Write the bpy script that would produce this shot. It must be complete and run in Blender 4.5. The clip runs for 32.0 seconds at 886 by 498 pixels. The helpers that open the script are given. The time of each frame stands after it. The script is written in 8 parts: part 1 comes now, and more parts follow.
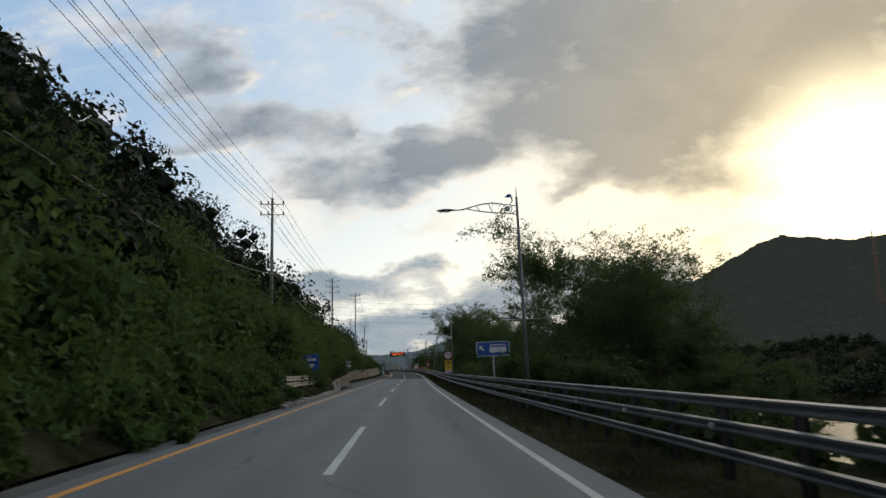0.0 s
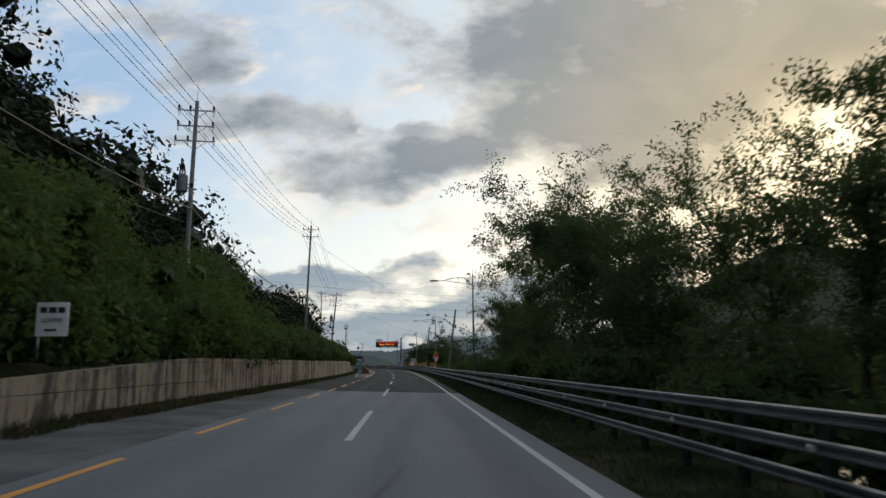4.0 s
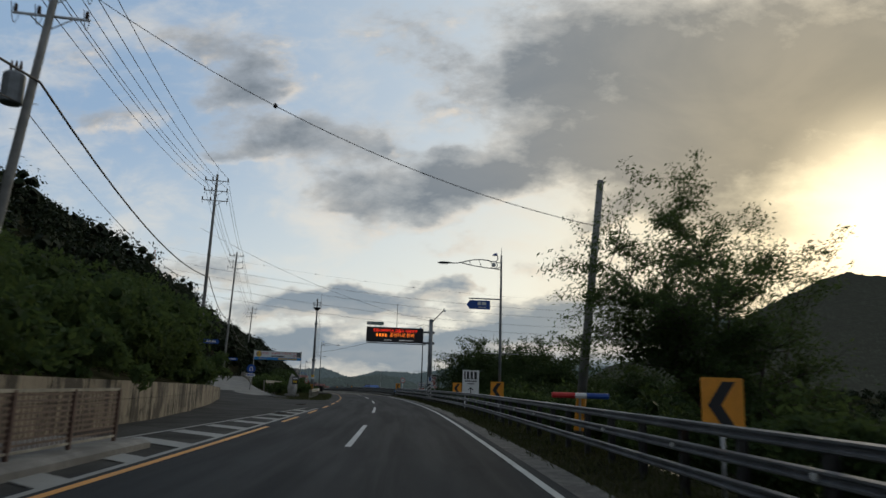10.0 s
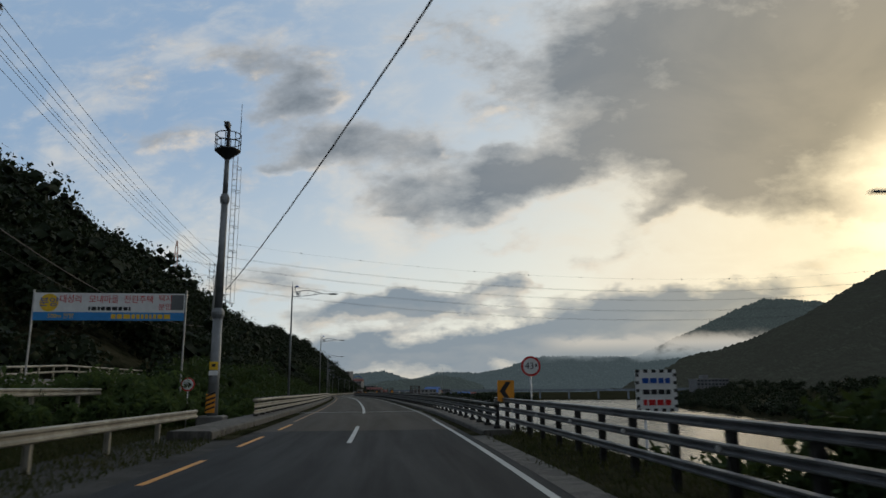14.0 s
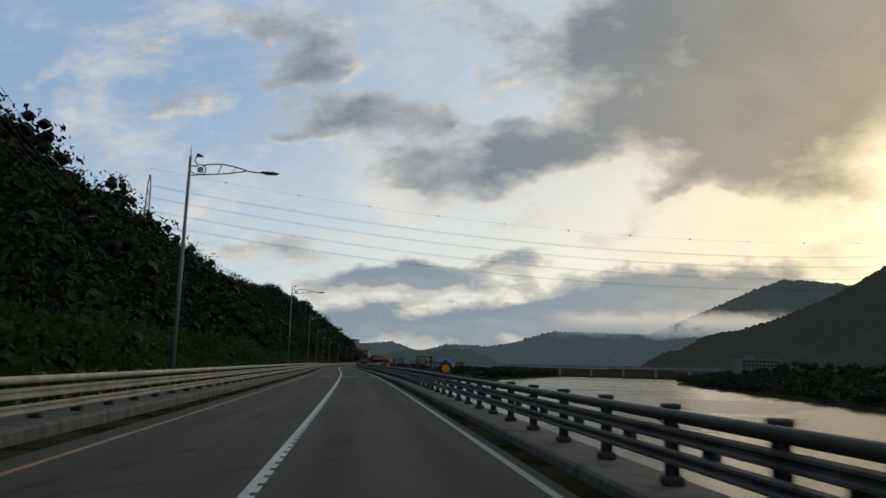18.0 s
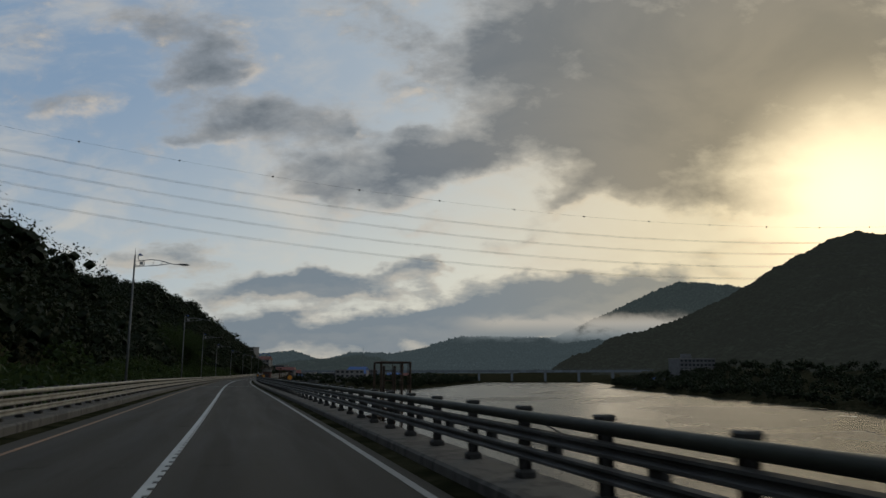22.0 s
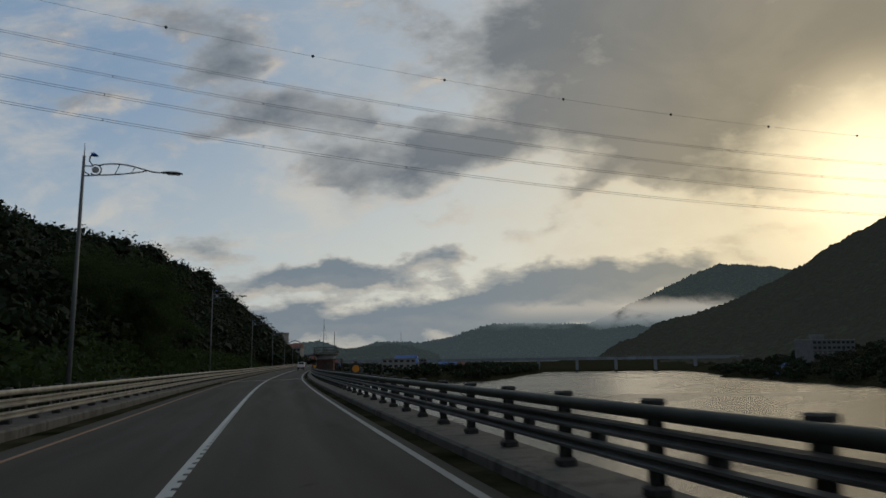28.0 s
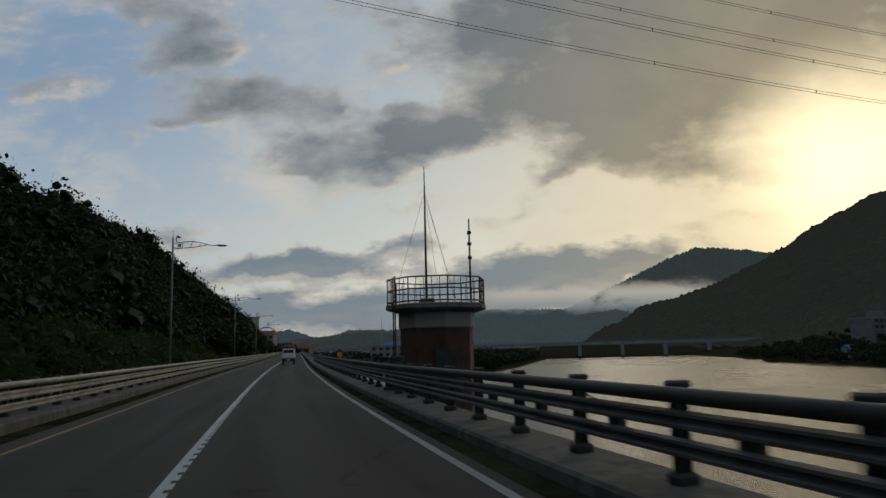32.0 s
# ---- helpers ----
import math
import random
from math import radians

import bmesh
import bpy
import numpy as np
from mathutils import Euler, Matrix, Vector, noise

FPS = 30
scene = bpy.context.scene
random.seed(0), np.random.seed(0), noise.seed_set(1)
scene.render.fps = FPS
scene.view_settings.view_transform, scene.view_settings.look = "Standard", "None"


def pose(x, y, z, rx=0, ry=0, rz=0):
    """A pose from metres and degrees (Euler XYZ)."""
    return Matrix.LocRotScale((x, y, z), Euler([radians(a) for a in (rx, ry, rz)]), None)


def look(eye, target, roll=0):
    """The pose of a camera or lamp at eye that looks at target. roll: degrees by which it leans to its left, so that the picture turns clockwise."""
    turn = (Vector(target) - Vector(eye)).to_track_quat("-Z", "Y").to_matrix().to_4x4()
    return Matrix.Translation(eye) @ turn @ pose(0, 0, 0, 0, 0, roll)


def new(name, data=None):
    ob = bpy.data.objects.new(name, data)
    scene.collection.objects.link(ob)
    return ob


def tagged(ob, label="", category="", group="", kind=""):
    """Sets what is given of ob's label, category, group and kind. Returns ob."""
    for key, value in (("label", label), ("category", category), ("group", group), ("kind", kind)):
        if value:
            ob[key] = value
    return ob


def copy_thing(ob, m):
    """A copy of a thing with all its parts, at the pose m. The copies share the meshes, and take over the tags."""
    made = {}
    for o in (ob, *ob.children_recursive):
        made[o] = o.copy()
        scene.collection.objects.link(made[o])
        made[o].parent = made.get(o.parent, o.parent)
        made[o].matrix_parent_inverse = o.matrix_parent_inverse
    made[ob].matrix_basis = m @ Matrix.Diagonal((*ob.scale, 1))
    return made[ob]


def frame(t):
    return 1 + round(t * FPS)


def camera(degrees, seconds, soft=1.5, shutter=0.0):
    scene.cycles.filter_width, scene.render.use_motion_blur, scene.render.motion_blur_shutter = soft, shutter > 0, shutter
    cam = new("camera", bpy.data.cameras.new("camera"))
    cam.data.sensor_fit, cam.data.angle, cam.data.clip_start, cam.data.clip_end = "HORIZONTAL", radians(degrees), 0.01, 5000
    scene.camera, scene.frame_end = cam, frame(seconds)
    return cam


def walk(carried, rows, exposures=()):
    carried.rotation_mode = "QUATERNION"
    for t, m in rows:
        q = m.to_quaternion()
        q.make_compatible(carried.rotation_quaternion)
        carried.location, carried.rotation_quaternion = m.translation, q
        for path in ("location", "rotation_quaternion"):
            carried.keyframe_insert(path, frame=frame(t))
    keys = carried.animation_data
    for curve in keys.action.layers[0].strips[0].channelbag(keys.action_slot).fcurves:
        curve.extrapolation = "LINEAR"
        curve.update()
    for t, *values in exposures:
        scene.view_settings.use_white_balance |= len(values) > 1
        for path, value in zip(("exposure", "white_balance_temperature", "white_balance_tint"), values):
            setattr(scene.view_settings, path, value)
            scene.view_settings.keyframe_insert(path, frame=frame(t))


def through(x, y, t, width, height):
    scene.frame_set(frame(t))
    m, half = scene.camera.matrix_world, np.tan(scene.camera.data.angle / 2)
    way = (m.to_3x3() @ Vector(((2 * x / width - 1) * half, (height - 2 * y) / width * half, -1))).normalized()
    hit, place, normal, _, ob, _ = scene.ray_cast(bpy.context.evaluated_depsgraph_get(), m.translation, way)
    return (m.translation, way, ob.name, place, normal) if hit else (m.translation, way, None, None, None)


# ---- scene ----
cam = camera(64.74, 32.0, soft=1.5, shutter=0.18)
PATH = [
    (0.0, 0.000, 0.000, 1.515, 2.12, 9.64, 2.53),
    (0.5, -0.893, 9.593, 1.486, 1.91, 9.58, 3.45),
    (1.0, -1.767, 19.238, 1.461, 1.75, 9.63, 3.12),
    (1.5, -2.623, 28.932, 1.439, 1.74, 9.81, 2.30),
    (2.0, -3.465, 38.677, 1.420, 1.47, 10.07, 1.44),
    (2.5, -4.295, 48.471, 1.405, 1.93, 10.11, 1.99),
    (3.0, -5.112, 58.316, 1.394, 2.42, 9.79, 2.28),
    (3.5, -5.917, 68.210, 1.386, 2.41, 9.48, 2.37),
    (4.0, -6.708, 78.155, 1.382, 1.54, 9.50, 0.50),
    (4.5, -7.488, 88.127, 1.382, 2.58, 10.10, 2.10),
    (5.5, -9.017, 108.089, 1.401, 2.76, 10.51, 2.82),
    (6.5, -10.558, 128.069, 1.445, 2.16, 10.52, 1.78),
    (7.0, -11.371, 138.064, 1.476, 2.24, 10.64, 1.15),
    (7.5, -12.230, 148.059, 1.513, 2.37, 10.74, 0.10),
    (8.0, -13.140, 158.056, 1.556, 2.36, 10.97, -0.88),
    (8.5, -14.106, 168.031, 1.604, 2.97, 11.01, -0.13),
    (9.0, -15.124, 177.966, 1.653, 2.92, 11.33, -1.06),
    (9.5, -16.179, 187.861, 1.702, 3.05, 11.29, -1.34),
    (10.0, -17.265, 197.718, 1.753, 3.62, 11.38, -1.76),
    (10.5, -18.394, 207.534, 1.805, 4.34, 11.29, -1.47),
    (11.0, -19.582, 217.307, 1.858, 5.20, 11.40, -0.84),
    (11.5, -20.833, 227.037, 1.912, 5.55, 11.37, -1.63),
    (12.0, -22.191, 236.717, 1.967, 6.40, 11.43, -0.64),
    (12.5, -23.666, 246.335, 2.020, 6.84, 11.59, -1.01),
    (13.0, -25.263, 255.879, 2.065, 6.95, 11.43, -2.15),
    (13.5, -26.997, 265.345, 2.100, 7.81, 11.37, -1.19),
    (14.0, -28.867, 274.732, 2.127, 8.59, 11.32, 0.25),
    (14.5, -30.858, 284.038, 2.145, 9.35, 11.10, -0.29),
    (15.5, -35.170, 302.414, 2.157, 11.40, 11.48, -1.01),
    (16.5, -39.808, 320.490, 2.136, 12.23, 11.32, -1.92),
    (17.0, -42.220, 329.419, 2.119, 11.48, 10.42, -2.72),
    (17.5, -44.668, 338.283, 2.100, 10.53, 9.36, -1.42),
    (18.0, -47.150, 347.080, 2.080, 9.15, 9.11, -1.53),
    (18.5, -49.646, 355.818, 2.059, 8.45, 9.21, -1.42),
    (19.0, -52.141, 364.499, 2.037, 7.65, 9.22, -0.05),
    (19.5, -54.635, 373.124, 2.013, 7.04, 9.29, 0.08),
    (20.0, -57.135, 381.691, 1.988, 6.71, 9.41, 0.90),
    (20.5, -59.660, 390.262, 1.961, 4.39, 9.65, 1.17),
    (21.0, -62.230, 398.897, 1.933, 1.65, 10.25, 1.48),
    (21.5, -64.849, 407.597, 1.900, 1.18, 9.88, 1.05),
    (22.0, -67.518, 416.361, 1.863, 1.30, 9.79, 0.02),
    (22.5, -70.238, 425.187, 1.822, 1.36, 9.92, -0.05),
    (23.0, -73.013, 434.076, 1.775, 1.61, 10.05, 0.09),
    (23.5, -75.842, 443.027, 1.724, 1.65, 9.94, 0.40),
    (24.0, -78.714, 452.043, 1.668, 1.74, 9.90, -0.19),
    (24.5, -81.615, 461.105, 1.607, 1.64, 9.92, -0.55),
    (25.0, -84.537, 470.194, 1.541, 1.81, 9.88, -0.26),
    (25.5, -87.465, 479.313, 1.472, 1.98, 9.71, -0.36),
    (26.5, -93.325, 497.647, 1.336, 2.37, 9.49, -0.96),
    (27.5, -99.134, 516.128, 1.202, 2.89, 9.20, -0.53),
    (28.0, -102.010, 525.426, 1.136, 3.22, 8.94, 0.66),
    (28.5, -104.859, 534.746, 1.071, 3.20, 8.74, -0.24),
    (29.0, -107.676, 544.071, 1.006, 3.08, 8.50, -0.36),
    (29.5, -110.462, 553.400, 0.942, 3.00, 8.37, 0.65),
    (30.0, -113.218, 562.734, 0.881, 2.82, 8.29, 1.07),
    (30.5, -115.926, 572.077, 0.821, 2.21, 8.24, 0.14),
    (31.0, -118.580, 581.430, 0.764, 2.14, 7.99, 1.04),
    (31.5, -121.174, 590.796, 0.709, 1.56, 7.86, 0.92),
    (32.0, -123.694, 600.177, 0.656, 0.83, 7.92, 1.42),
]
walk(cam, [(t, pose(x, y, z, 90 + pitch, roll, yaw)) for t, x, y, z, yaw, pitch, roll in PATH], [(0.0, 0.56), (4.5, 0.58), (7.0, 0.6), (8.0, 0.02), (9.0, -0.02), (10.0, 0.22), (11.0, 0.1), (12.0, 0.0), (13.0, 0.28), (14.0, 0.15), (17.0, 0.0), (18.0, 0.22), (19.0, 0.1), (20.0, -0.05), (22.0, -0.22), (32.0, -0.2)])

# ---- sky, sun ----
SUN_AZ, SUN_EL = radians(29.9), radians(12.2)
world = bpy.data.worlds.new("evening_sky")
scene.world = world
world.use_nodes = True


class Nodes:
    """Short hand for building a node tree."""

    def __init__(self, tree):
        self.tree = tree

    def add(self, kind, **values):
        node = self.tree.nodes.new(kind)
        for key, value in values.items():
            setattr(node, key, value)
        return node

    def link(self, a, b):
        self.tree.links.new(a, b)

    def feed(self, socket, value):
        if isinstance(value, bpy.types.NodeSocket):
            self.link(value, socket)
        else:
            socket.default_value = value

    def math(self, op, a, b=0.0, clamp=False):
        node = self.add("ShaderNodeMath", operation=op, use_clamp=clamp)
        self.feed(node.inputs[0], a)
        self.feed(node.inputs[1], b)
        return node.outputs[0]

    def step(self, value, lo, hi, smooth=True):
        node = self.add("ShaderNodeMapRange", interpolation_type="SMOOTHSTEP" if smooth else "LINEAR")
        for socket, v in zip(node.inputs, (value, lo, hi, 0.0, 1.0)):
            self.feed(socket, v)
        return node.outputs[0]

    def mix(self, factor, a, b, blend="MIX"):
        node = self.add("ShaderNodeMix", data_type="RGBA", blend_type=blend)
        self.feed(node.inputs[0], factor)
        for socket, v in ((node.inputs[6], a), (node.inputs[7], b)):
            self.feed(socket, (*v, 1) if isinstance(v, tuple) and len(v) == 3 else v)
        return node.outputs[2]

    def noise(self, vector, scale, detail=4.0, rough=0.55, distort=0.0):
        node = self.add("ShaderNodeTexNoise")
        if vector is not None:
            self.link(vector, node.inputs["Vector"])
        for key, v in (("Scale", scale), ("Detail", detail), ("Roughness", rough), ("Distortion", distort)):
            node.inputs[key].default_value = v
        return node.outputs["Fac"]


def build_sky():
    n = Nodes(world.node_tree)
    world.node_tree.nodes.clear()
    out = n.add("ShaderNodeOutputWorld")
    back = n.add("ShaderNodeBackground")
    n.link(back.outputs[0], out.inputs[0])
    sky = n.add("ShaderNodeTexSky", sky_type="NISHITA", sun_disc=False, sun_elevation=SUN_EL, sun_rotation=SUN_AZ, air_density=1.0, dust_density=1.6, ozone_density=1.6)
    way = n.add("ShaderNodeTexCoord").outputs["Generated"]
    split = n.add("ShaderNodeSeparateXYZ")
    n.link(way, split.inputs[0])
    x, y, z = split.outputs
    ahead = n.math("MAXIMUM", y, 0.12)
    u, v = n.math("DIVIDE", x, ahead), n.math("DIVIDE", z, ahead)
    flat = n.add("ShaderNodeCombineXYZ")
    n.link(u, flat.inputs[0])
    n.link(v, flat.inputs[1])
    flat = flat.outputs[0]
    # ragged edges: the place is pushed about by noise of two sizes
    def shaped(scale, offset=(0, 0, 0)):
        m = n.add("ShaderNodeMapping")
        n.link(flat, m.inputs["Vector"])
        m.inputs["Scale"].default_value, m.inputs["Location"].default_value = scale, offset
        return m.outputs[0]

    wob = n.add("ShaderNodeTexNoise")
    n.link(shaped((1.0, 1.7, 1.0)), wob.inputs["Vector"])
    for key, val in (("Scale", 9.0), ("Detail", 5.0), ("Roughness", 0.55)):
        wob.inputs[key].default_value = val

    # cloud masses: right per ahead, up per ahead, half width, half height, turn, weight
    great = ((0.365, 0.46, 0.35, 0.153, -4, 1.6), (0.135, 0.404, 0.115, 0.066, -35, 0.75), (0.240, 0.325, 0.120, 0.055, -8, 0.75),
             (0.562, 0.512, 0.266, 0.14, 0, 0.8), (0.052, 0.450, 0.060, 0.024, 5, 0.6), (0.155, 0.527, 0.103, 0.056, 0, 0.7), (0.3, 0.349, 0.149, 0.066, 0, 0.6))
    middling = ((-0.38, 0.472, 0.07, 0.054, -10, 1.4), (-0.399, 0.431, 0.044, 0.02, 0, 0.5), (-0.322, 0.365, 0.116, 0.032, 6, 1.45),
                (-0.406, 0.328, 0.052, 0.016, 8, 0.7), (-0.211, 0.311, 0.066, 0.037, 18, 1.1), (-0.102, 0.286, 0.101, 0.042, 15, 1.1),
                (-0.026, 0.312, 0.092, 0.046, 18, 1.1), (0.041, 0.32, 0.05, 0.026, 20, 0.7))
    small = ((-0.163, 0.364, 0.041, 0.023, 0, 0.6), (-0.074, 0.492, 0.052, 0.032, 0, 0.65), (-0.112, 0.417, 0.039, 0.022, 0, 0.55),
             (-0.159, 0.551, 0.07, 0.027, 0, 0.7), (-0.073, 0.354, 0.038, 0.012, 0, 0.5), (-0.598, 0.398, 0.07, 0.02, 8, 0.75),
             (-0.673, 0.518, 0.108, 0.048, 0, 0.4), (-0.512, 0.53, 0.054, 0.021, 0, 0.5), (0.154, 0.251, 0.045, 0.02, 22, 1.0),
             (0.239, 0.272, 0.049, 0.019, 10, 0.6), (0.36, 0.246, 0.097, 0.024, -3, 0.9), (0.464, 0.226, 0.072, 0.018, 0, 0.8),
             (0.491, 0.27, 0.048, 0.015, 4, 0.7), (0.089, 0.188, 0.041, 0.015, 20, 0.75), (0.424, 0.175, 0.06, 0.016, 8, 0.75))
    faint = ((-0.055, 0.215, 0.05, 0.01, 8, 0.6), (-0.219, 0.261, 0.059, 0.012, 12, 0.45), (-0.287, 0.274, 0.051, 0.017, 20, 0.4),
             (0.346, 0.15, 0.048, 0.011, 0, 0.5), (0.296, 0.109, 0.056, 0.011, 0, 0.6), (0.385, 0.13, 0.048, 0.01, 0, 0.6),
             (-0.46, 0.553, 0.107, 0.033, 0, 0.55), (-0.228, 0.513, 0.053, 0.021, 0, 0.3))
    # banks over the horizon
    banks = ((-0.28, 0.116, 0.107, 0.021, 0, 1.0), (-0.181, 0.114, 0.082, 0.02, 0, 0.9), (-0.083, 0.141, 0.041, 0.013, 6, 0.85),
             (-0.041, 0.129, 0.021, 0.013, 20, 0.7), (-0.215, 0.133, 0.049, 0.013, 0, 0.6), (0.115, 0.097, 0.128, 0.029, 6, 1.3),
             (0.184, 0.118, 0.104, 0.02, 0, 0.9), (-0.163, 0.054, 0.194, 0.018, 0, 1.2), (0.031, 0.061, 0.128, 0.018, 0, 0.9),
             (-0.326, 0.061, 0.065, 0.016, 0, 0.6), (-0.399, 0.158, 0.059, 0.013, 0, 0.5), (0.239, 0.093, 0.08, 0.019, 0, 0.8),
             (-0.483, 0.168, 0.092, 0.022, 0, 0.5), (0.047, 0.081, 0.064, 0.013, 6, 0.8), (0.05, 0.02, 0.6, 0.02, 0, 0.7))

    def blob(where, u0, v0, a, b, turn, weight, total, grow):
        m = n.add("ShaderNodeMapping", vector_type="TEXTURE")
        n.link(where, m.inputs["Vector"])
        m.inputs["Location"].default_value = (u0, v0, 0)
        m.inputs["Rotation"].default_value = (0, 0, radians(turn))
        m.inputs["Scale"].default_value = (a * grow, b * grow, 1)
        g = n.add("ShaderNodeTexGradient", gradient_type="SPHERICAL")
        n.link(m.outputs[0], g.inputs[0])
        part_of = n.math("MULTIPLY", g.outputs["Fac"], weight)
        return part_of if total is None else n.math("ADD", total, part_of)

    def density(shift):
        """Thickness of the clouds and of the banks under them, at a place pushed towards the sun by shift."""
        push = n.add("ShaderNodeVectorMath", operation="MULTIPLY_ADD")
        n.link(wob.outputs["Color"], push.inputs[0])
        push.inputs[1].default_value = (0.15, 0.085, 0.0)
        push.inputs[2].default_value = (-0.075 + shift * 0.8, -0.0425 - shift * 0.6, 0.0)
        add = n.add("ShaderNodeVectorMath", operation="ADD")
        n.link(flat, add.inputs[0])
        n.link(push.outputs[0], add.inputs[1])
        where = add.outputs[0]
        d = low = None
        for row in great:
            d = blob(where, *row, d, 1.6)
        for row in middling + small + faint:
            d = blob(where, *row, d, 1.68)
        for row in banks:
            low = blob(where, *row, low, 1.9)
        at = shaped((1.0, 1.7, 1.0), (shift * 0.8, -shift * 1.0, 0))
        puff = n.noise(at, 9.5, 10.0, 0.62, 0.2)
        fine = n.noise(at, 30.0, 6.0, 0.60)
        ragged = n.math("ADD", n.math("MULTIPLY", n.math("SUBTRACT", puff, 0.5), 1.7), n.math("MULTIPLY", n.math("SUBTRACT", fine, 0.5), 0.55))
        lower = shaped((1.0, 2.6, 1.0), (3.1 + shift * 0.8, 1.7 - shift * 1.4, 0))
        heap = n.noise(lower, 15.0, 9.0, 0.6, 0.2)
        return d, low, n.math("ADD", d, ragged), n.math("ADD", low, n.math("ADD", n.math("MULTIPLY", n.math("SUBTRACT", heap, 0.5), 1.5), n.math("MULTIPLY", n.math("SUBTRACT", fine, 0.5), 0.3)))

    body, low_body, dark, bank = density(0.0)
    _, _, dark_on, bank_on = density(0.018)
    veil = n.noise(shaped((1.0, 1.5, 1.0), (5.0, 2.0, 0)), 3.4, 6.0, 0.58, 0.6)
    wisp = n.noise(shaped((1.0, 2.2, 1.0), (1.0, 7.0, 0)), 10.0, 8.0, 0.62, 0.5)

    # how near the sun
    near = n.add("ShaderNodeVectorMath", operation="DOT_PRODUCT")
    n.link(way, near.inputs[0])
    near.inputs[1].default_value = (math.sin(SUN_AZ) * math.cos(SUN_EL), math.cos(SUN_AZ) * math.cos(SUN_EL), math.sin(SUN_EL))
    near = near.outputs["Value"]
    glow = n.math("POWER", n.step(near, 0.80, 1.0, False), 2.5)
    hot = n.math("POWER", n.step(near, 0.983, 1.0, False), 2.4)

    low_sky = n.math("SUBTRACT", 1.0, n.step(v, 0.04, 0.46))
    clear = n.add("ShaderNodeVectorMath", operation="SCALE")
    n.link(sky.outputs[0], clear.inputs[0])
    clear.inputs["Scale"].default_value = 0.085
    leftward = n.step(u, 0.10, -0.62)
    haze = n.mix(low_sky, n.mix(leftward, (0.52, 0.58, 0.64), (0.27, 0.385, 0.555)), n.mix(leftward, (0.80, 0.78, 0.69), (0.54, 0.61, 0.67)))
    base = n.mix(0.85, clear.outputs[0], haze)
    # high thin cloud, pale and faintly warm
    thin = n.math("MULTIPLY", n.step(n.math("ADD", n.math("MULTIPLY", veil, 0.6), n.math("MULTIPLY", wisp, 0.4)), 0.44, 0.68), 0.7)
    base = n.mix(thin, base, n.mix(n.step(v, 0.15, 0.5), (0.72, 0.66, 0.58), (0.58, 0.57, 0.56)))
    base = n.mix(n.math("MULTIPLY", glow, 0.9), base, (0.97, 0.80, 0.50))
    lit = n.mix(glow, (0.70, 0.62, 0.54), (1.0, 0.80, 0.49))
    shade = n.mix(glow, (0.165, 0.190, 0.222), (0.34, 0.285, 0.195))
    shade = n.mix(n.math("MULTIPLY", n.step(veil, 0.38, 0.62), 0.45), shade, n.mix(glow, (0.23, 0.245, 0.265), (0.46, 0.375, 0.25)))
    toward = n.math("MULTIPLY", n.math("SUBTRACT", dark, dark_on), 2.6, True)
    thick = n.step(dark, 0.10, 1.35, False)
    cloud = n.mix(thick, n.mix(0.35, base, lit), shade)
    cloud = n.mix(n.math("MULTIPLY", toward, n.math("SUBTRACT", 0.75, n.math("MULTIPLY", n.step(body, 0.40, 0.85), 0.75))), cloud, lit)
    c = n.mix(n.math("MULTIPLY", n.step(dark, 0.05, 0.85), 0.95), base, cloud)
    bank_lit = n.mix(glow, (0.72, 0.63, 0.52), (1.0, 0.82, 0.52))
    bank_shade = n.mix(glow, (0.19, 0.235, 0.285), (0.36, 0.33, 0.26))
    heaped = n.mix(n.step(bank, 0.15, 0.95, False), n.mix(0.5, c, bank_lit), bank_shade)
    bank_toward = n.math("MULTIPLY", n.math("SUBTRACT", bank, bank_on), 1.5, True)
    heaped = n.mix(n.math("MULTIPLY", bank_toward, n.math("SUBTRACT", 0.85, n.math("MULTIPLY", n.step(bank, 0.5, 1.1), 0.75))), heaped, bank_lit)
    c = n.mix(n.math("MULTIPLY", n.math("MULTIPLY", n.step(bank, 0.10, 0.60), n.step(low_body, 0.0, 0.22)), 0.93), c, heaped)
    c = n.mix(hot, c, (1.8, 1.46, 0.95))
    # behind and below the view the sky goes on as a plain cloudy one
    c = n.mix(n.step(y, 0.35, 0.12), c, n.mix(n.step(veil, 0.35, 0.7), (0.21, 0.25, 0.31), (0.30, 0.31, 0.33)))
    c = n.mix(n.step(z, 0.0, -0.06), c, (0.10, 0.10, 0.09))
    c = n.mix(1.0, c, (0.985, 1.0, 0.985), "MULTIPLY")
    n.link(c, back.inputs[0])
    back.inputs[1].default_value = 1.0


build_sky()
sun = new("sun", bpy.data.lights.new("sun", "SUN"))
sun.data.energy, sun.data.angle, sun.data.color = 0.45, radians(40), (1.0, 0.84, 0.62)
sun.matrix_world = look((0, 0, 0), (-math.sin(SUN_AZ) * math.cos(SUN_EL), -math.cos(SUN_AZ) * math.cos(SUN_EL), -math.sin(SUN_EL)))

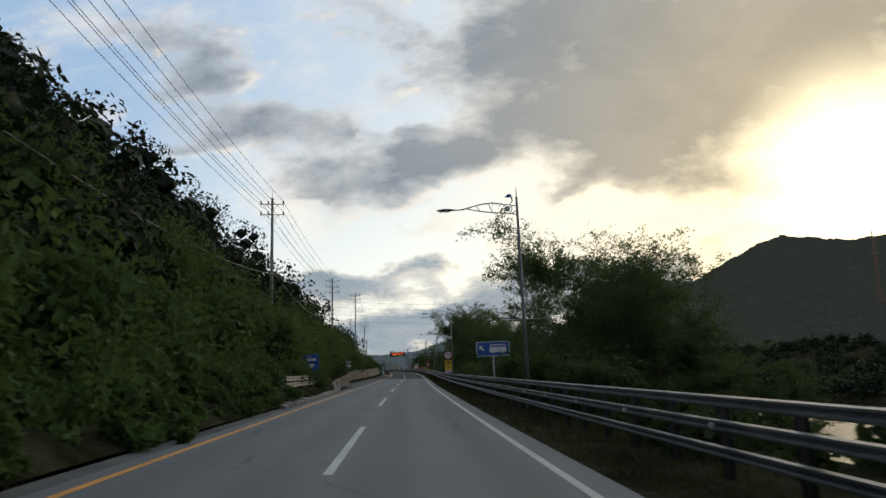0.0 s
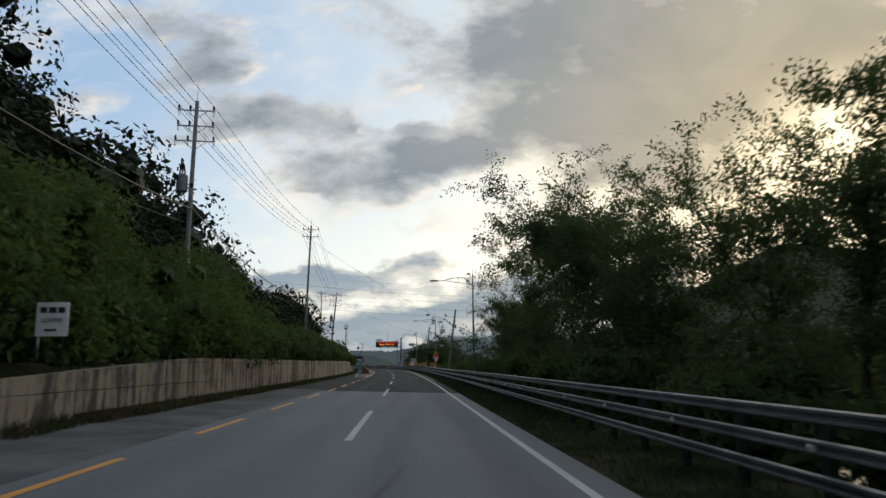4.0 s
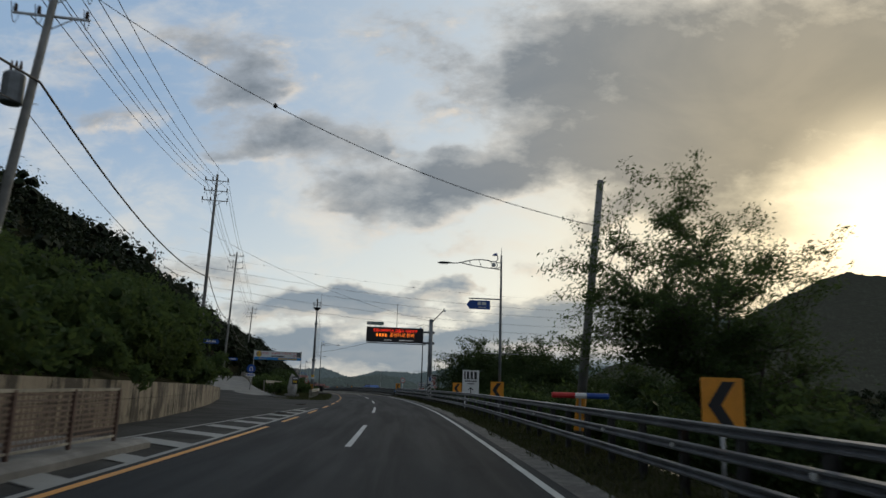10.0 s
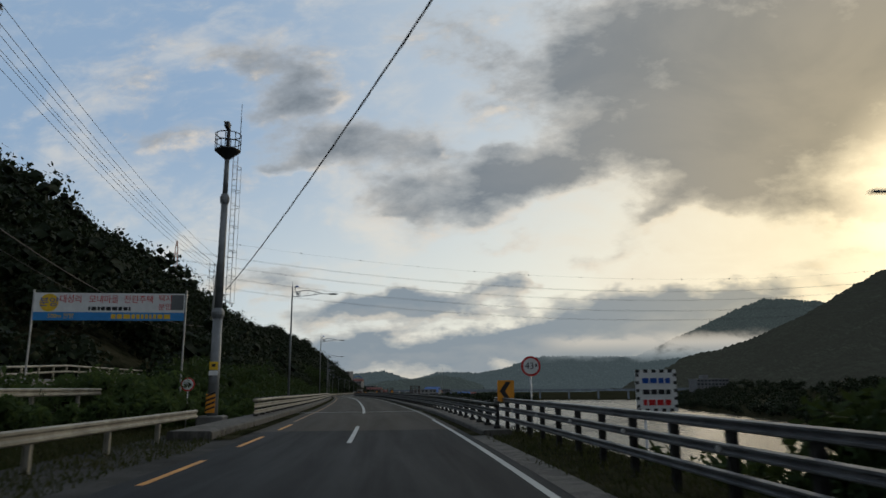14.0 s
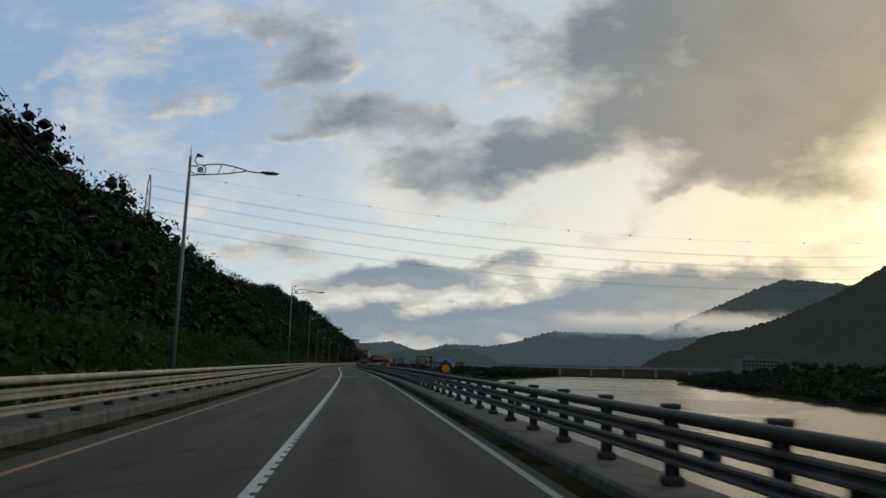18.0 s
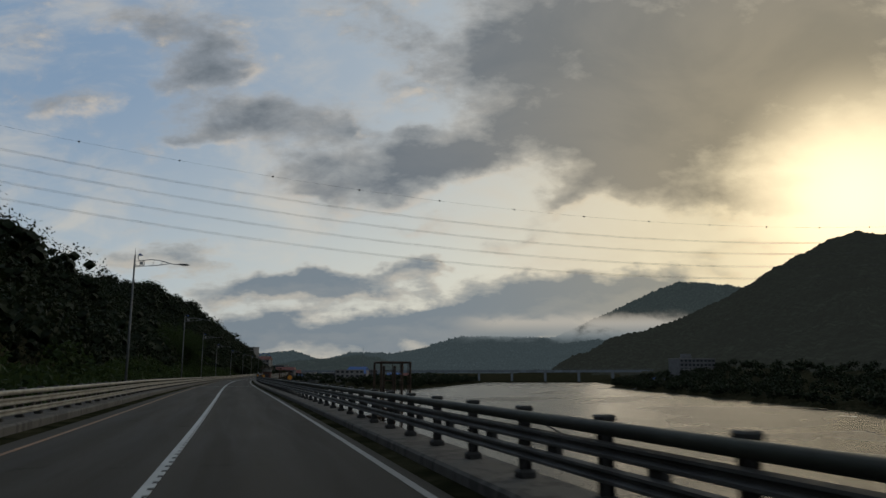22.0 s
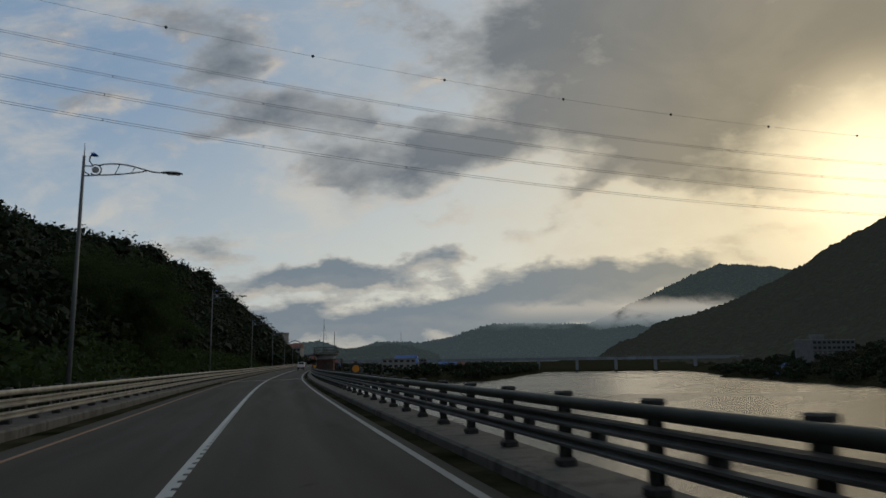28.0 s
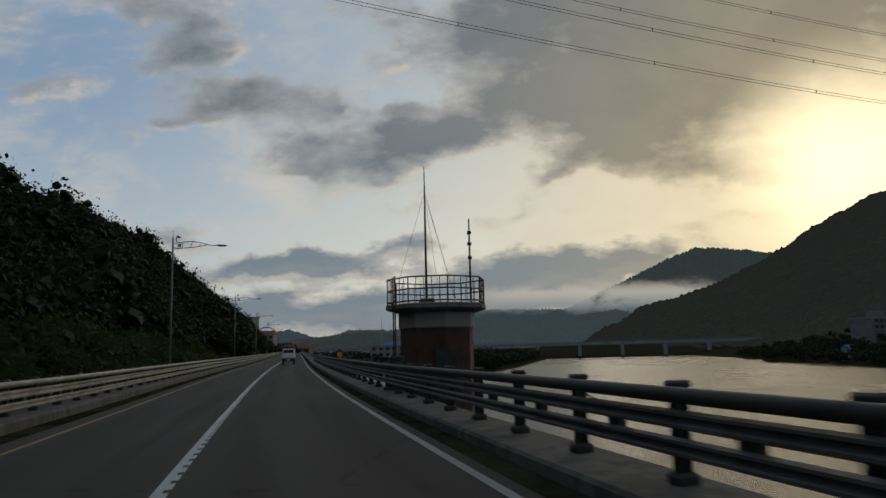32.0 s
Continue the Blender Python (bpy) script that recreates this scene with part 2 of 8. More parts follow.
# ---- materials ----
def material(name, colour, rough=0.7, metal=0.0, vary=0.25, scale=3.0, bump=0.0, bump_scale=None, second=None, detail_scale=None, random_tint=0.0, spec=0.5):
    """Colour broken up at two scales, with fine relief."""
    m = bpy.data.materials.new(name)
    m.use_nodes = True
    n = Nodes(m.node_tree)
    b = m.node_tree.nodes["Principled BSDF"]
    at = n.add("ShaderNodeTexCoord").outputs["Object"]
    big = n.noise(at, scale, 5.0, 0.6, 0.3)
    small = n.noise(at, detail_scale or scale * 11, 4.0, 0.6)
    dark = tuple(c * (1 - vary) for c in colour)
    light = tuple(min(1, c * (1 + vary)) for c in (second or colour))
    c = n.mix(n.step(big, 0.3, 0.7), dark, light)
    c = n.mix(n.math("MULTIPLY", n.step(small, 0.35, 0.8), 0.5), c, tuple(x * (1 - vary * 0.8) for x in colour))
    if random_tint:
        r = n.add("ShaderNodeObjectInfo").outputs["Random"]
        hsv = n.add("ShaderNodeHueSaturation")
        n.link(c, hsv.inputs["Color"])
        n.link(n.math("ADD", 1 - random_tint, n.math("MULTIPLY", r, 2 * random_tint)), hsv.inputs["Value"])
        c = hsv.outputs[0]
    n.link(c, b.inputs["Base Color"])
    b.inputs["Metallic"].default_value = metal
    b.inputs["Specular IOR Level"].default_value = spec
    n.link(n.math("ADD", rough - 0.12, n.math("MULTIPLY", small, 0.24), True), b.inputs["Roughness"])
    if bump:
        k = n.add("ShaderNodeBump")
        k.inputs["Strength"].default_value = bump
        k.inputs["Distance"].default_value = 0.02
        n.link(n.noise(at, bump_scale or scale * 18, 5.0, 0.65), k.inputs["Height"])
        n.link(k.outputs[0], b.inputs["Normal"])
    return m


def leaf_material(name, colour, second, through=0.35):
    """Leaves: each one its own green, a little light comes through."""
    m = bpy.data.materials.new(name)
    m.use_nodes = True
    n = Nodes(m.node_tree)
    out = m.node_tree.nodes["Material Output"]
    b = m.node_tree.nodes["Principled BSDF"]
    island = n.add("ShaderNodeNewGeometry").outputs["Random Per Island"]
    at = n.add("ShaderNodeTexCoord").outputs["Object"]
    patch = n.noise(at, 0.35, 3.0)
    c = n.mix(n.math("ADD", n.math("MULTIPLY", island, 0.6), n.math("MULTIPLY", n.step(patch, 0.35, 0.7), 0.4)), colour, second)
    n.link(c, b.inputs["Base Color"])
    b.inputs["Roughness"].default_value = 0.7
    b.inputs["Specular IOR Level"].default_value = 0.12
    t = n.add("ShaderNodeBsdfTranslucent")
    n.link(n.mix(0.5, c, (0.11, 0.15, 0.04)), t.inputs[0])
    mixer = n.add("ShaderNodeMixShader")
    mixer.inputs[0].default_value = through
    n.link(b.outputs[0], mixer.inputs[1])
    n.link(t.outputs[0], mixer.inputs[2])
    n.link(mixer.outputs[0], out.inputs[0])
    return m


def glow_material(name, colour, strength):
    m = bpy.data.materials.new(name)
    m.use_nodes = True
    b = m.node_tree.nodes["Principled BSDF"]
    b.inputs["Base Color"].default_value = (*[c * 0.3 for c in colour], 1)
    b.inputs["Emission Color"].default_value = (*colour, 1)
    b.inputs["Emission Strength"].default_value = strength
    return m


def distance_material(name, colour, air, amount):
    """Far backdrop hills, the haze of the air between added as a weak glow."""
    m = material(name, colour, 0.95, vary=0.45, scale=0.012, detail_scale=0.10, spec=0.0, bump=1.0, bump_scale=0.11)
    for node in m.node_tree.nodes:
        if node.type == "BUMP":
            node.inputs["Distance"].default_value = 5.0
    b = m.node_tree.nodes["Principled BSDF"]
    n = Nodes(m.node_tree)
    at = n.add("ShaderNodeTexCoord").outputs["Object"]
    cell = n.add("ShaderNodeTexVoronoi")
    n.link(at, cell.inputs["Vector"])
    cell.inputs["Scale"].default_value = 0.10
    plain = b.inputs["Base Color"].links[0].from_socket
    # shade in the gaps between crowns is painted into the colour
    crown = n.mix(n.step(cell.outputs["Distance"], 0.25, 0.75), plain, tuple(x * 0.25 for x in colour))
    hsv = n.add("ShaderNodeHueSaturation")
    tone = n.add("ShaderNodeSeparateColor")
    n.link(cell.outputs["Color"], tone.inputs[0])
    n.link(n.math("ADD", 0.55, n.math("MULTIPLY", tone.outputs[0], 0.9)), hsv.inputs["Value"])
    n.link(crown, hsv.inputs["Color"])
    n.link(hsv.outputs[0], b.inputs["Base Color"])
    # haze: the surface itself glows in the air's tint
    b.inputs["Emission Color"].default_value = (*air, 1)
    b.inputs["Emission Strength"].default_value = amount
    return m


def road_material(name, colour, patchy, gloss=0.2):
    """Worn road: wheel tracks, cracks, stains and stone grain, laid along the lane by the sheet's own coordinates (metres)."""
    m = bpy.data.materials.new(name)
    m.use_nodes = True
    n = Nodes(m.node_tree)
    b = m.node_tree.nodes["Principled BSDF"]
    uv = n.add("ShaderNodeUVMap", uv_map="lane").outputs[0]
    split = n.add("ShaderNodeSeparateXYZ")
    n.link(uv, split.inputs[0])
    d = split.outputs[0]
    at = n.add("ShaderNodeTexCoord").outputs["Object"]
    stretch = n.add("ShaderNodeMapping")
    n.link(uv, stretch.inputs["Vector"])
    stretch.inputs["Scale"].default_value = (1.0, 0.05, 1.0)
    streak = n.noise(stretch.outputs[0], 1.6, 6.0, 0.6, 0.4)
    blot = n.noise(at, 0.16, 5.0, 0.6, 0.5)
    grain = n.noise(at, 60.0, 3.0, 0.7)
    wob = n.math("ADD", d, n.math("MULTIPLY", n.math("SUBTRACT", blot, 0.5), 0.5))

    def track(centre):
        return n.math("SUBTRACT", 1.0, n.step(n.math("ABSOLUTE", n.math("SUBTRACT", wob, centre)), 0.10, 0.75))

    wear = n.math("MAXIMUM", n.math("MAXIMUM", track(-0.35), track(1.5)), n.math("MULTIPLY", n.math("MAXIMUM", track(-3.6), track(-1.95)), 0.7))
    c = n.mix(n.step(streak, 0.3, 0.75), tuple(x * 0.80 for x in colour), tuple(x * 1.12 for x in colour))
    c = n.mix(n.math("MULTIPLY", n.step(blot, 0.45, 0.75), patchy), c, tuple(x * 1.3 for x in colour))
    c = n.mix(n.math("MULTIPLY", wear, 0.5), c, tuple(x * 0.55 for x in colour))
    crack = n.add("ShaderNodeTexVoronoi", feature="DISTANCE_TO_EDGE")
    n.link(at, crack.inputs["Vector"])
    crack.inputs["Scale"].default_value = 0.13
    line = n.math("MULTIPLY", n.math("SUBTRACT", 1.0, n.step(crack.outputs["Distance"], 0.0, 0.012)), n.step(streak, 0.5, 0.62))
    c = n.mix(n.math("MULTIPLY", line, 0.6), c, tuple(x * 0.35 for x in colour))
    c = n.mix(n.math("MULTIPLY", n.step(grain, 0.45, 0.75), 0.35), c, tuple(x * 1.5 for x in colour))
    n.link(c, b.inputs["Base Color"])
    n.link(n.math("ADD", 0.62, n.math("MULTIPLY", n.step(streak, 0.3, 0.8), 0.22)), b.inputs["Roughness"])
    b.inputs["Specular IOR Level"].default_value = gloss
    k = n.add("ShaderNodeBump")
    k.inputs["Strength"].default_value = 0.35
    k.inputs["Distance"].default_value = 0.01
    n.link(grain, k.inputs["Height"])
    n.link(k.outputs[0], b.inputs["Normal"])
    return m


def worn_paint(name, colour, hole, gaps=0.55):
    """Line paint, worn through to the road."""
    m = bpy.data.materials.new(name)
    m.use_nodes = True
    n = Nodes(m.node_tree)
    b = m.node_tree.nodes["Principled BSDF"]
    at = n.add("ShaderNodeTexCoord").outputs["Object"]
    w = n.noise(at, 5.0, 8.0, 0.75)
    g = n.noise(at, 0.6, 4.0)
    c = n.mix(n.step(g, 0.3, 0.7), colour, tuple(x * 0.8 for x in colour))
    c = n.mix(n.step(w, gaps, gaps + 0.14), c, hole)
    n.link(c, b.inputs["Base Color"])
    b.inputs["Roughness"].default_value = 0.6
    return m


def water_material():
    m = bpy.data.materials.new("river_water")
    m.use_nodes = True
    n = Nodes(m.node_tree)
    b = m.node_tree.nodes["Principled BSDF"]
    b.inputs["Base Color"].default_value = (0.018, 0.024, 0.022, 1)
    b.inputs["Specular IOR Level"].default_value = 0.10
    b.inputs["IOR"].default_value = 1.33
    at = n.add("ShaderNodeTexCoord").outputs["Object"]
    patch = n.step(n.noise(at, 0.012, 4.0, 0.6, 0.6), 0.50, 0.60)
    n.link(n.math("ADD", 0.20, n.math("MULTIPLY", patch, 0.10)), b.inputs["Roughness"])
    wave = n.noise(at, 1.3, 5.0, 0.62, 0.3)
    k = n.add("ShaderNodeBump")
    k.inputs["Distance"].default_value = 0.25
    n.link(n.math("ADD", 0.40, n.math("MULTIPLY", patch, 0.30)), k.inputs["Strength"])
    n.link(wave, k.inputs["Height"])
    n.link(k.outputs[0], b.inputs["Normal"])
    return m


def stained_concrete(name, colour, streaks=0.8):
    """Concrete with dark runs of damp down its face."""
    m = bpy.data.materials.new(name)
    m.use_nodes = True
    n = Nodes(m.node_tree)
    b = m.node_tree.nodes["Principled BSDF"]
    at = n.add("ShaderNodeTexCoord").outputs["Object"]
    s = n.add("ShaderNodeMapping")
    n.link(at, s.inputs["Vector"])
    s.inputs["Scale"].default_value = (1.0, 1.0, 0.10)
    run = n.noise(s.outputs[0], 2.6, 7.0, 0.70)
    cloud = n.noise(at, 0.55, 7.0, 0.72)
    grit = n.noise(at, 24.0, 4.0, 0.6)
    c = n.mix(n.step(cloud, 0.3, 0.75), tuple(x * 0.72 for x in colour), tuple(x * 1.1 for x in colour))
    c = n.mix(n.math("MULTIPLY", n.step(n.math("ADD", run, n.math("MULTIPLY", n.math("SUBTRACT", cloud, 0.5), 0.9)), 0.44, 0.60), streaks), c, tuple(x * 0.10 for x in colour))
    c = n.mix(n.math("MULTIPLY", n.step(grit, 0.5, 0.8), 0.3), c, tuple(x * 0.6 for x in colour))
    n.link(c, b.inputs["Base Color"])
    b.inputs["Roughness"].default_value = 0.9
    k = n.add("ShaderNodeBump")
    k.inputs["Strength"].default_value = 0.5
    k.inputs["Distance"].default_value = 0.03
    n.link(n.math("ADD", grit, n.math("MULTIPLY", cloud, 2.0)), k.inputs["Height"])
    n.link(k.outputs[0], b.inputs["Normal"])
    return m


OLD_ASPHALT = road_material("old_asphalt", (0.122, 0.131, 0.138), 0.5)
ASPHALT = road_material("asphalt", (0.028, 0.0305, 0.032), 0.5, 0.04)
DECK = road_material("bridge_deck", (0.062, 0.0575, 0.048), 0.35, 0.04)
OLD_SIDE = material("old_side_asphalt", (0.105, 0.108, 0.106), 0.85, vary=0.35, scale=0.5, bump=0.4, bump_scale=50, spec=0.1)
SIDE = material("side_road_asphalt", (0.050, 0.050, 0.047), 0.85, spec=0.05, vary=0.35, scale=0.5, bump=0.4, bump_scale=50)
WHITE_PAINT = worn_paint("white_paint", (0.40, 0.42, 0.41), (0.10, 0.10, 0.10), 0.62)
ORANGE_PAINT = worn_paint("orange_paint", (0.62, 0.27, 0.025), (0.10, 0.09, 0.08), 0.58)
DULL_PAINT = worn_paint("dull_white_paint", (0.25, 0.25, 0.235), (0.07, 0.068, 0.06), 0.56)
DIM_ORANGE = worn_paint("dirty_orange_paint", (0.26, 0.115, 0.022), (0.05, 0.045, 0.04), 0.5)
CONCRETE = material("concrete", (0.17, 0.165, 0.15), 0.9, vary=0.35, scale=0.8, bump=0.5, bump_scale=30)
KERB = stained_concrete("kerb_concrete", (0.115, 0.11, 0.098), 0.6)
WALL = stained_concrete("wall_concrete", (0.29, 0.25, 0.185), 0.92)
EARTH = material("grassy_earth", (0.022, 0.025, 0.013), 0.95, vary=0.5, scale=0.6, bump=0.8, bump_scale=14, second=(0.035, 0.033, 0.02), spec=0.0)
SOIL = material("brown_soil", (0.050, 0.034, 0.022), 0.95, vary=0.5, scale=1.4, bump=0.8, bump_scale=12, spec=0.0)
GRASS = leaf_material("grass_blades", (0.026, 0.034, 0.013), (0.062, 0.056, 0.026), 0.2)
STEEL = material("galvanised_steel", (0.40, 0.41, 0.41), 0.45, 0.85, vary=0.25, scale=2.0, bump=0.1)
RAIL = material("rail_galvanised", (0.18, 0.185, 0.19), 0.45, 0.6, vary=0.35, scale=1.2, bump=0.12)
DECK_RAIL = material("deck_rail_steel", (0.105, 0.105, 0.10), 0.55, 0.4, vary=0.4, scale=1.2, bump=0.15)
RAIL_TOP = material("rail_dull_green", (0.036, 0.039, 0.028), 0.6, 0.2, vary=0.4, scale=1.0, bump=0.15)
RAIL_DARK = material("rail_post_steel", (0.05, 0.05, 0.048), 0.6, 0.5, vary=0.4, scale=3.0, bump=0.2)
DIRTY_PAINT = worn_paint("dirty_paint", (0.22, 0.22, 0.20), (0.06, 0.06, 0.06), 0.56)
DIRTY_ORANGE = material("dirty_orange", (0.22, 0.085, 0.02), 0.6, vary=0.4, scale=4.0)
CREAM_RAIL = material("cream_rail", (0.27, 0.255, 0.21), 0.55, 0.2, vary=0.35, scale=1.5, bump=0.15)
POLE_CONCRETE = material("pole_concrete", (0.20, 0.20, 0.19), 0.85, vary=0.25, scale=1.0, bump=0.3)
LAMP_STEEL = material("lamp_post_paint", (0.19, 0.205, 0.215), 0.5, 0.4, vary=0.2, scale=2.0, bump=0.05)
DARK_STEEL = material("dark_steel", (0.035, 0.037, 0.04), 0.55, 0.4, vary=0.3, scale=4.0, bump=0.15)
RUST = material("rusty_steel", (0.07, 0.045, 0.03), 0.8, 0.3, vary=0.5, scale=5.0, bump=0.4)
CABLE = material("black_cable", (0.012, 0.012, 0.013), 0.6, vary=0.2, scale=2.0)
WIRE = material("wire_aluminium", (0.06, 0.06, 0.06), 0.5, 0.5, vary=0.2, scale=2.0)
PORCELAIN = material("porcelain_brown", (0.05, 0.03, 0.025), 0.3, vary=0.2, scale=6.0)
BARK = material("bark", (0.055, 0.045, 0.035), 0.95, vary=0.4, scale=3.0, bump=0.9, bump_scale=18)
LEAF_BRIGHT = leaf_material("leaves_fresh", (0.034, 0.068, 0.019), (0.095, 0.150, 0.043), 0.40)
LEAF_MID = leaf_material("leaves_green", (0.030, 0.056, 0.022), (0.075, 0.115, 0.042), 0.5)
LEAF_DARK = leaf_material("leaves_dark", (0.016, 0.032, 0.012), (0.035, 0.06, 0.018), 0.25)
LEAF_PINE = leaf_material("needles", (0.012, 0.026, 0.015), (0.024, 0.045, 0.02), 0.15)
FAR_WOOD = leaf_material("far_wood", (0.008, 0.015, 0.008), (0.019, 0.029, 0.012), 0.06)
BLUE_SIGN = material("blue_sign", (0.012, 0.075, 0.36), 0.4, vary=0.12, scale=2.0)
WHITE_SIGN = material("white_sign", (0.72, 0.73, 0.72), 0.45, vary=0.08, scale=3.0)
RED_SIGN = material("red_sign", (0.55, 0.02, 0.02), 0.45, vary=0.1, scale=3.0)
BLACK_SIGN = material("black_sign", (0.012, 0.012, 0.014), 0.5, vary=0.2, scale=3.0)
ORANGE_SIGN = material("orange_sign", (0.75, 0.30, 0.02), 0.45, vary=0.12, scale=3.0)
YELLOW_SIGN = material("yellow_sign", (0.78, 0.50, 0.03), 0.45, vary=0.12, scale=3.0)
GREEN_SIGN = material("green_sign", (0.02, 0.11, 0.09), 0.45, vary=0.15, scale=3.0)
STONE = material("boulder_stone", (0.34, 0.33, 0.31), 0.9, vary=0.3, scale=1.5, bump=0.8, bump_scale=9)
BRICK_RED = material("dark_red_render", (0.085, 0.035, 0.03), 0.85, vary=0.35, scale=1.5, bump=0.5)
PALE_WALL = material("pale_render", (0.26, 0.255, 0.245), 0.85, vary=0.15, scale=0.4)
GREY_WALL = material("grey_render", (0.13, 0.135, 0.14), 0.85, vary=0.2, scale=0.3)
ROOF_RED = material("red_roof", (0.15, 0.04, 0.03), 0.7, vary=0.2, scale=0.5)
ROOF_BLUE = material("blue_roof", (0.03, 0.10, 0.30), 0.6, vary=0.2, scale=0.5)
WINDOW_DARK = material("far_window", (0.03, 0.035, 0.04), 0.2, vary=0.2, scale=0.5)
WATER = water_material()
LED_RED = glow_material("led_red", (1.0, 0.035, 0.012), 1.0)
LED_ORANGE = glow_material("led_orange", (1.0, 0.22, 0.02), 0.95)
LED_WHITE = glow_material("led_dim_white", (0.5, 0.5, 0.5), 0.35)
TAIL_RED = glow_material("tail_lamp", (0.9, 0.04, 0.02), 0.4)

# ---- the road's line: metres along it (s), metres to the right of the camera's lane line (d) ----
HEADING = [
    (-75, 5.75), (-50, 5.75), (-25, 5.75), (0, 5.39), (25, 5.03), (50, 4.78), (75, 4.53), (100, 4.35),
    (125, 4.42), (150, 5.08), (175, 5.91), (200, 6.42), (225, 7.38), (250, 9.28), (275, 11.58), (300, 13.59),
    (325, 15.01), (350, 15.89), (375, 16.14), (400, 16.56), (425, 17.07), (450, 17.62), (475, 17.84), (500, 17.74),
    (525, 17.34), (550, 16.85), (575, 16.39), (600, 15.54), (625, 14.36), (650, 13.49), (655, 13.25), (700, 12.40),
    (2600, 12.40),
]
HEIGHT = [(-80, 0.25), (0, 0.00), (80, -0.13), (160, 0.05), (240, 0.46), (320, 0.63), (400, 0.43), (480, 0.02), (560, -0.53), (640, -0.98), (720, -1.13), (2600, -1.13)]
CROSS = [(0, -0.0422), (80, -0.0341), (160, -0.0257), (240, -0.0057), (320, 0.0070), (400, 0.0116), (480, 0.0022), (560, 0.0189), (640, 0.0202), (720, 0.0100)]
SG = np.arange(-80.0, 2601.0)
HEAD = np.radians(np.interp(SG, *np.array(HEADING, float).T))
_turn = HEAD[:-1] + np.diff(HEAD) / 2
RX = np.concatenate([[0], np.cumsum(-np.sin(_turn))])
RY = np.concatenate([[0], np.cumsum(np.cos(_turn))])
RX, RY = RX - RX[80], RY - RY[80]
RZ = np.interp(SG, *np.array(HEIGHT, float).T)


def cross(s):
    return np.interp(s, *np.array(CROSS, float).T)


def spot(s, d, z=0.0, flat=False):
    """A point by the road, z over the road's surface line; on the carriageway the crossfall is added."""
    h = np.interp(s, SG, HEAD)
    lean = 0.0 if flat else float(np.clip(d, -7, 5)) * float(cross(s))
    return Vector((np.interp(s, SG, RX) + d * math.cos(h), np.interp(s, SG, RY) + d * math.sin(h), np.interp(s, SG, RZ) + z + lean))


def stand(s, d, z=0.0, turn=0.0, flat=False):
    """The pose of a thing by the road: its y runs along the road, x to the right."""
    h = math.degrees(float(np.interp(s, SG, HEAD)))
    p = spot(s, d, z, flat)
    return pose(p.x, p.y, p.z, 0, 0, h + turn)


def road_coords(x, y):
    """s and d of points of the plan."""
    x, y = np.asarray(x, float).ravel(), np.asarray(y, float).ravel()
    pick = np.arange(0, len(SG), 4)
    s = np.empty(len(x))
    for i in range(0, len(x), 4000):
        k = ((x[i:i + 4000, None] - RX[pick]) ** 2 + (y[i:i + 4000, None] - RY[pick]) ** 2).argmin(1)
        s[i:i + 4000] = SG[pick][k]
    for _ in range(2):
        h = np.interp(s, SG, HEAD)
        s = s - np.sin(h) * (x - np.interp(s, SG, RX)) + np.cos(h) * (y - np.interp(s, SG, RY))
    h = np.interp(s, SG, HEAD)
    d = np.cos(h) * (x - np.interp(s, SG, RX)) + np.sin(h) * (y - np.interp(s, SG, RY))
    return s, d


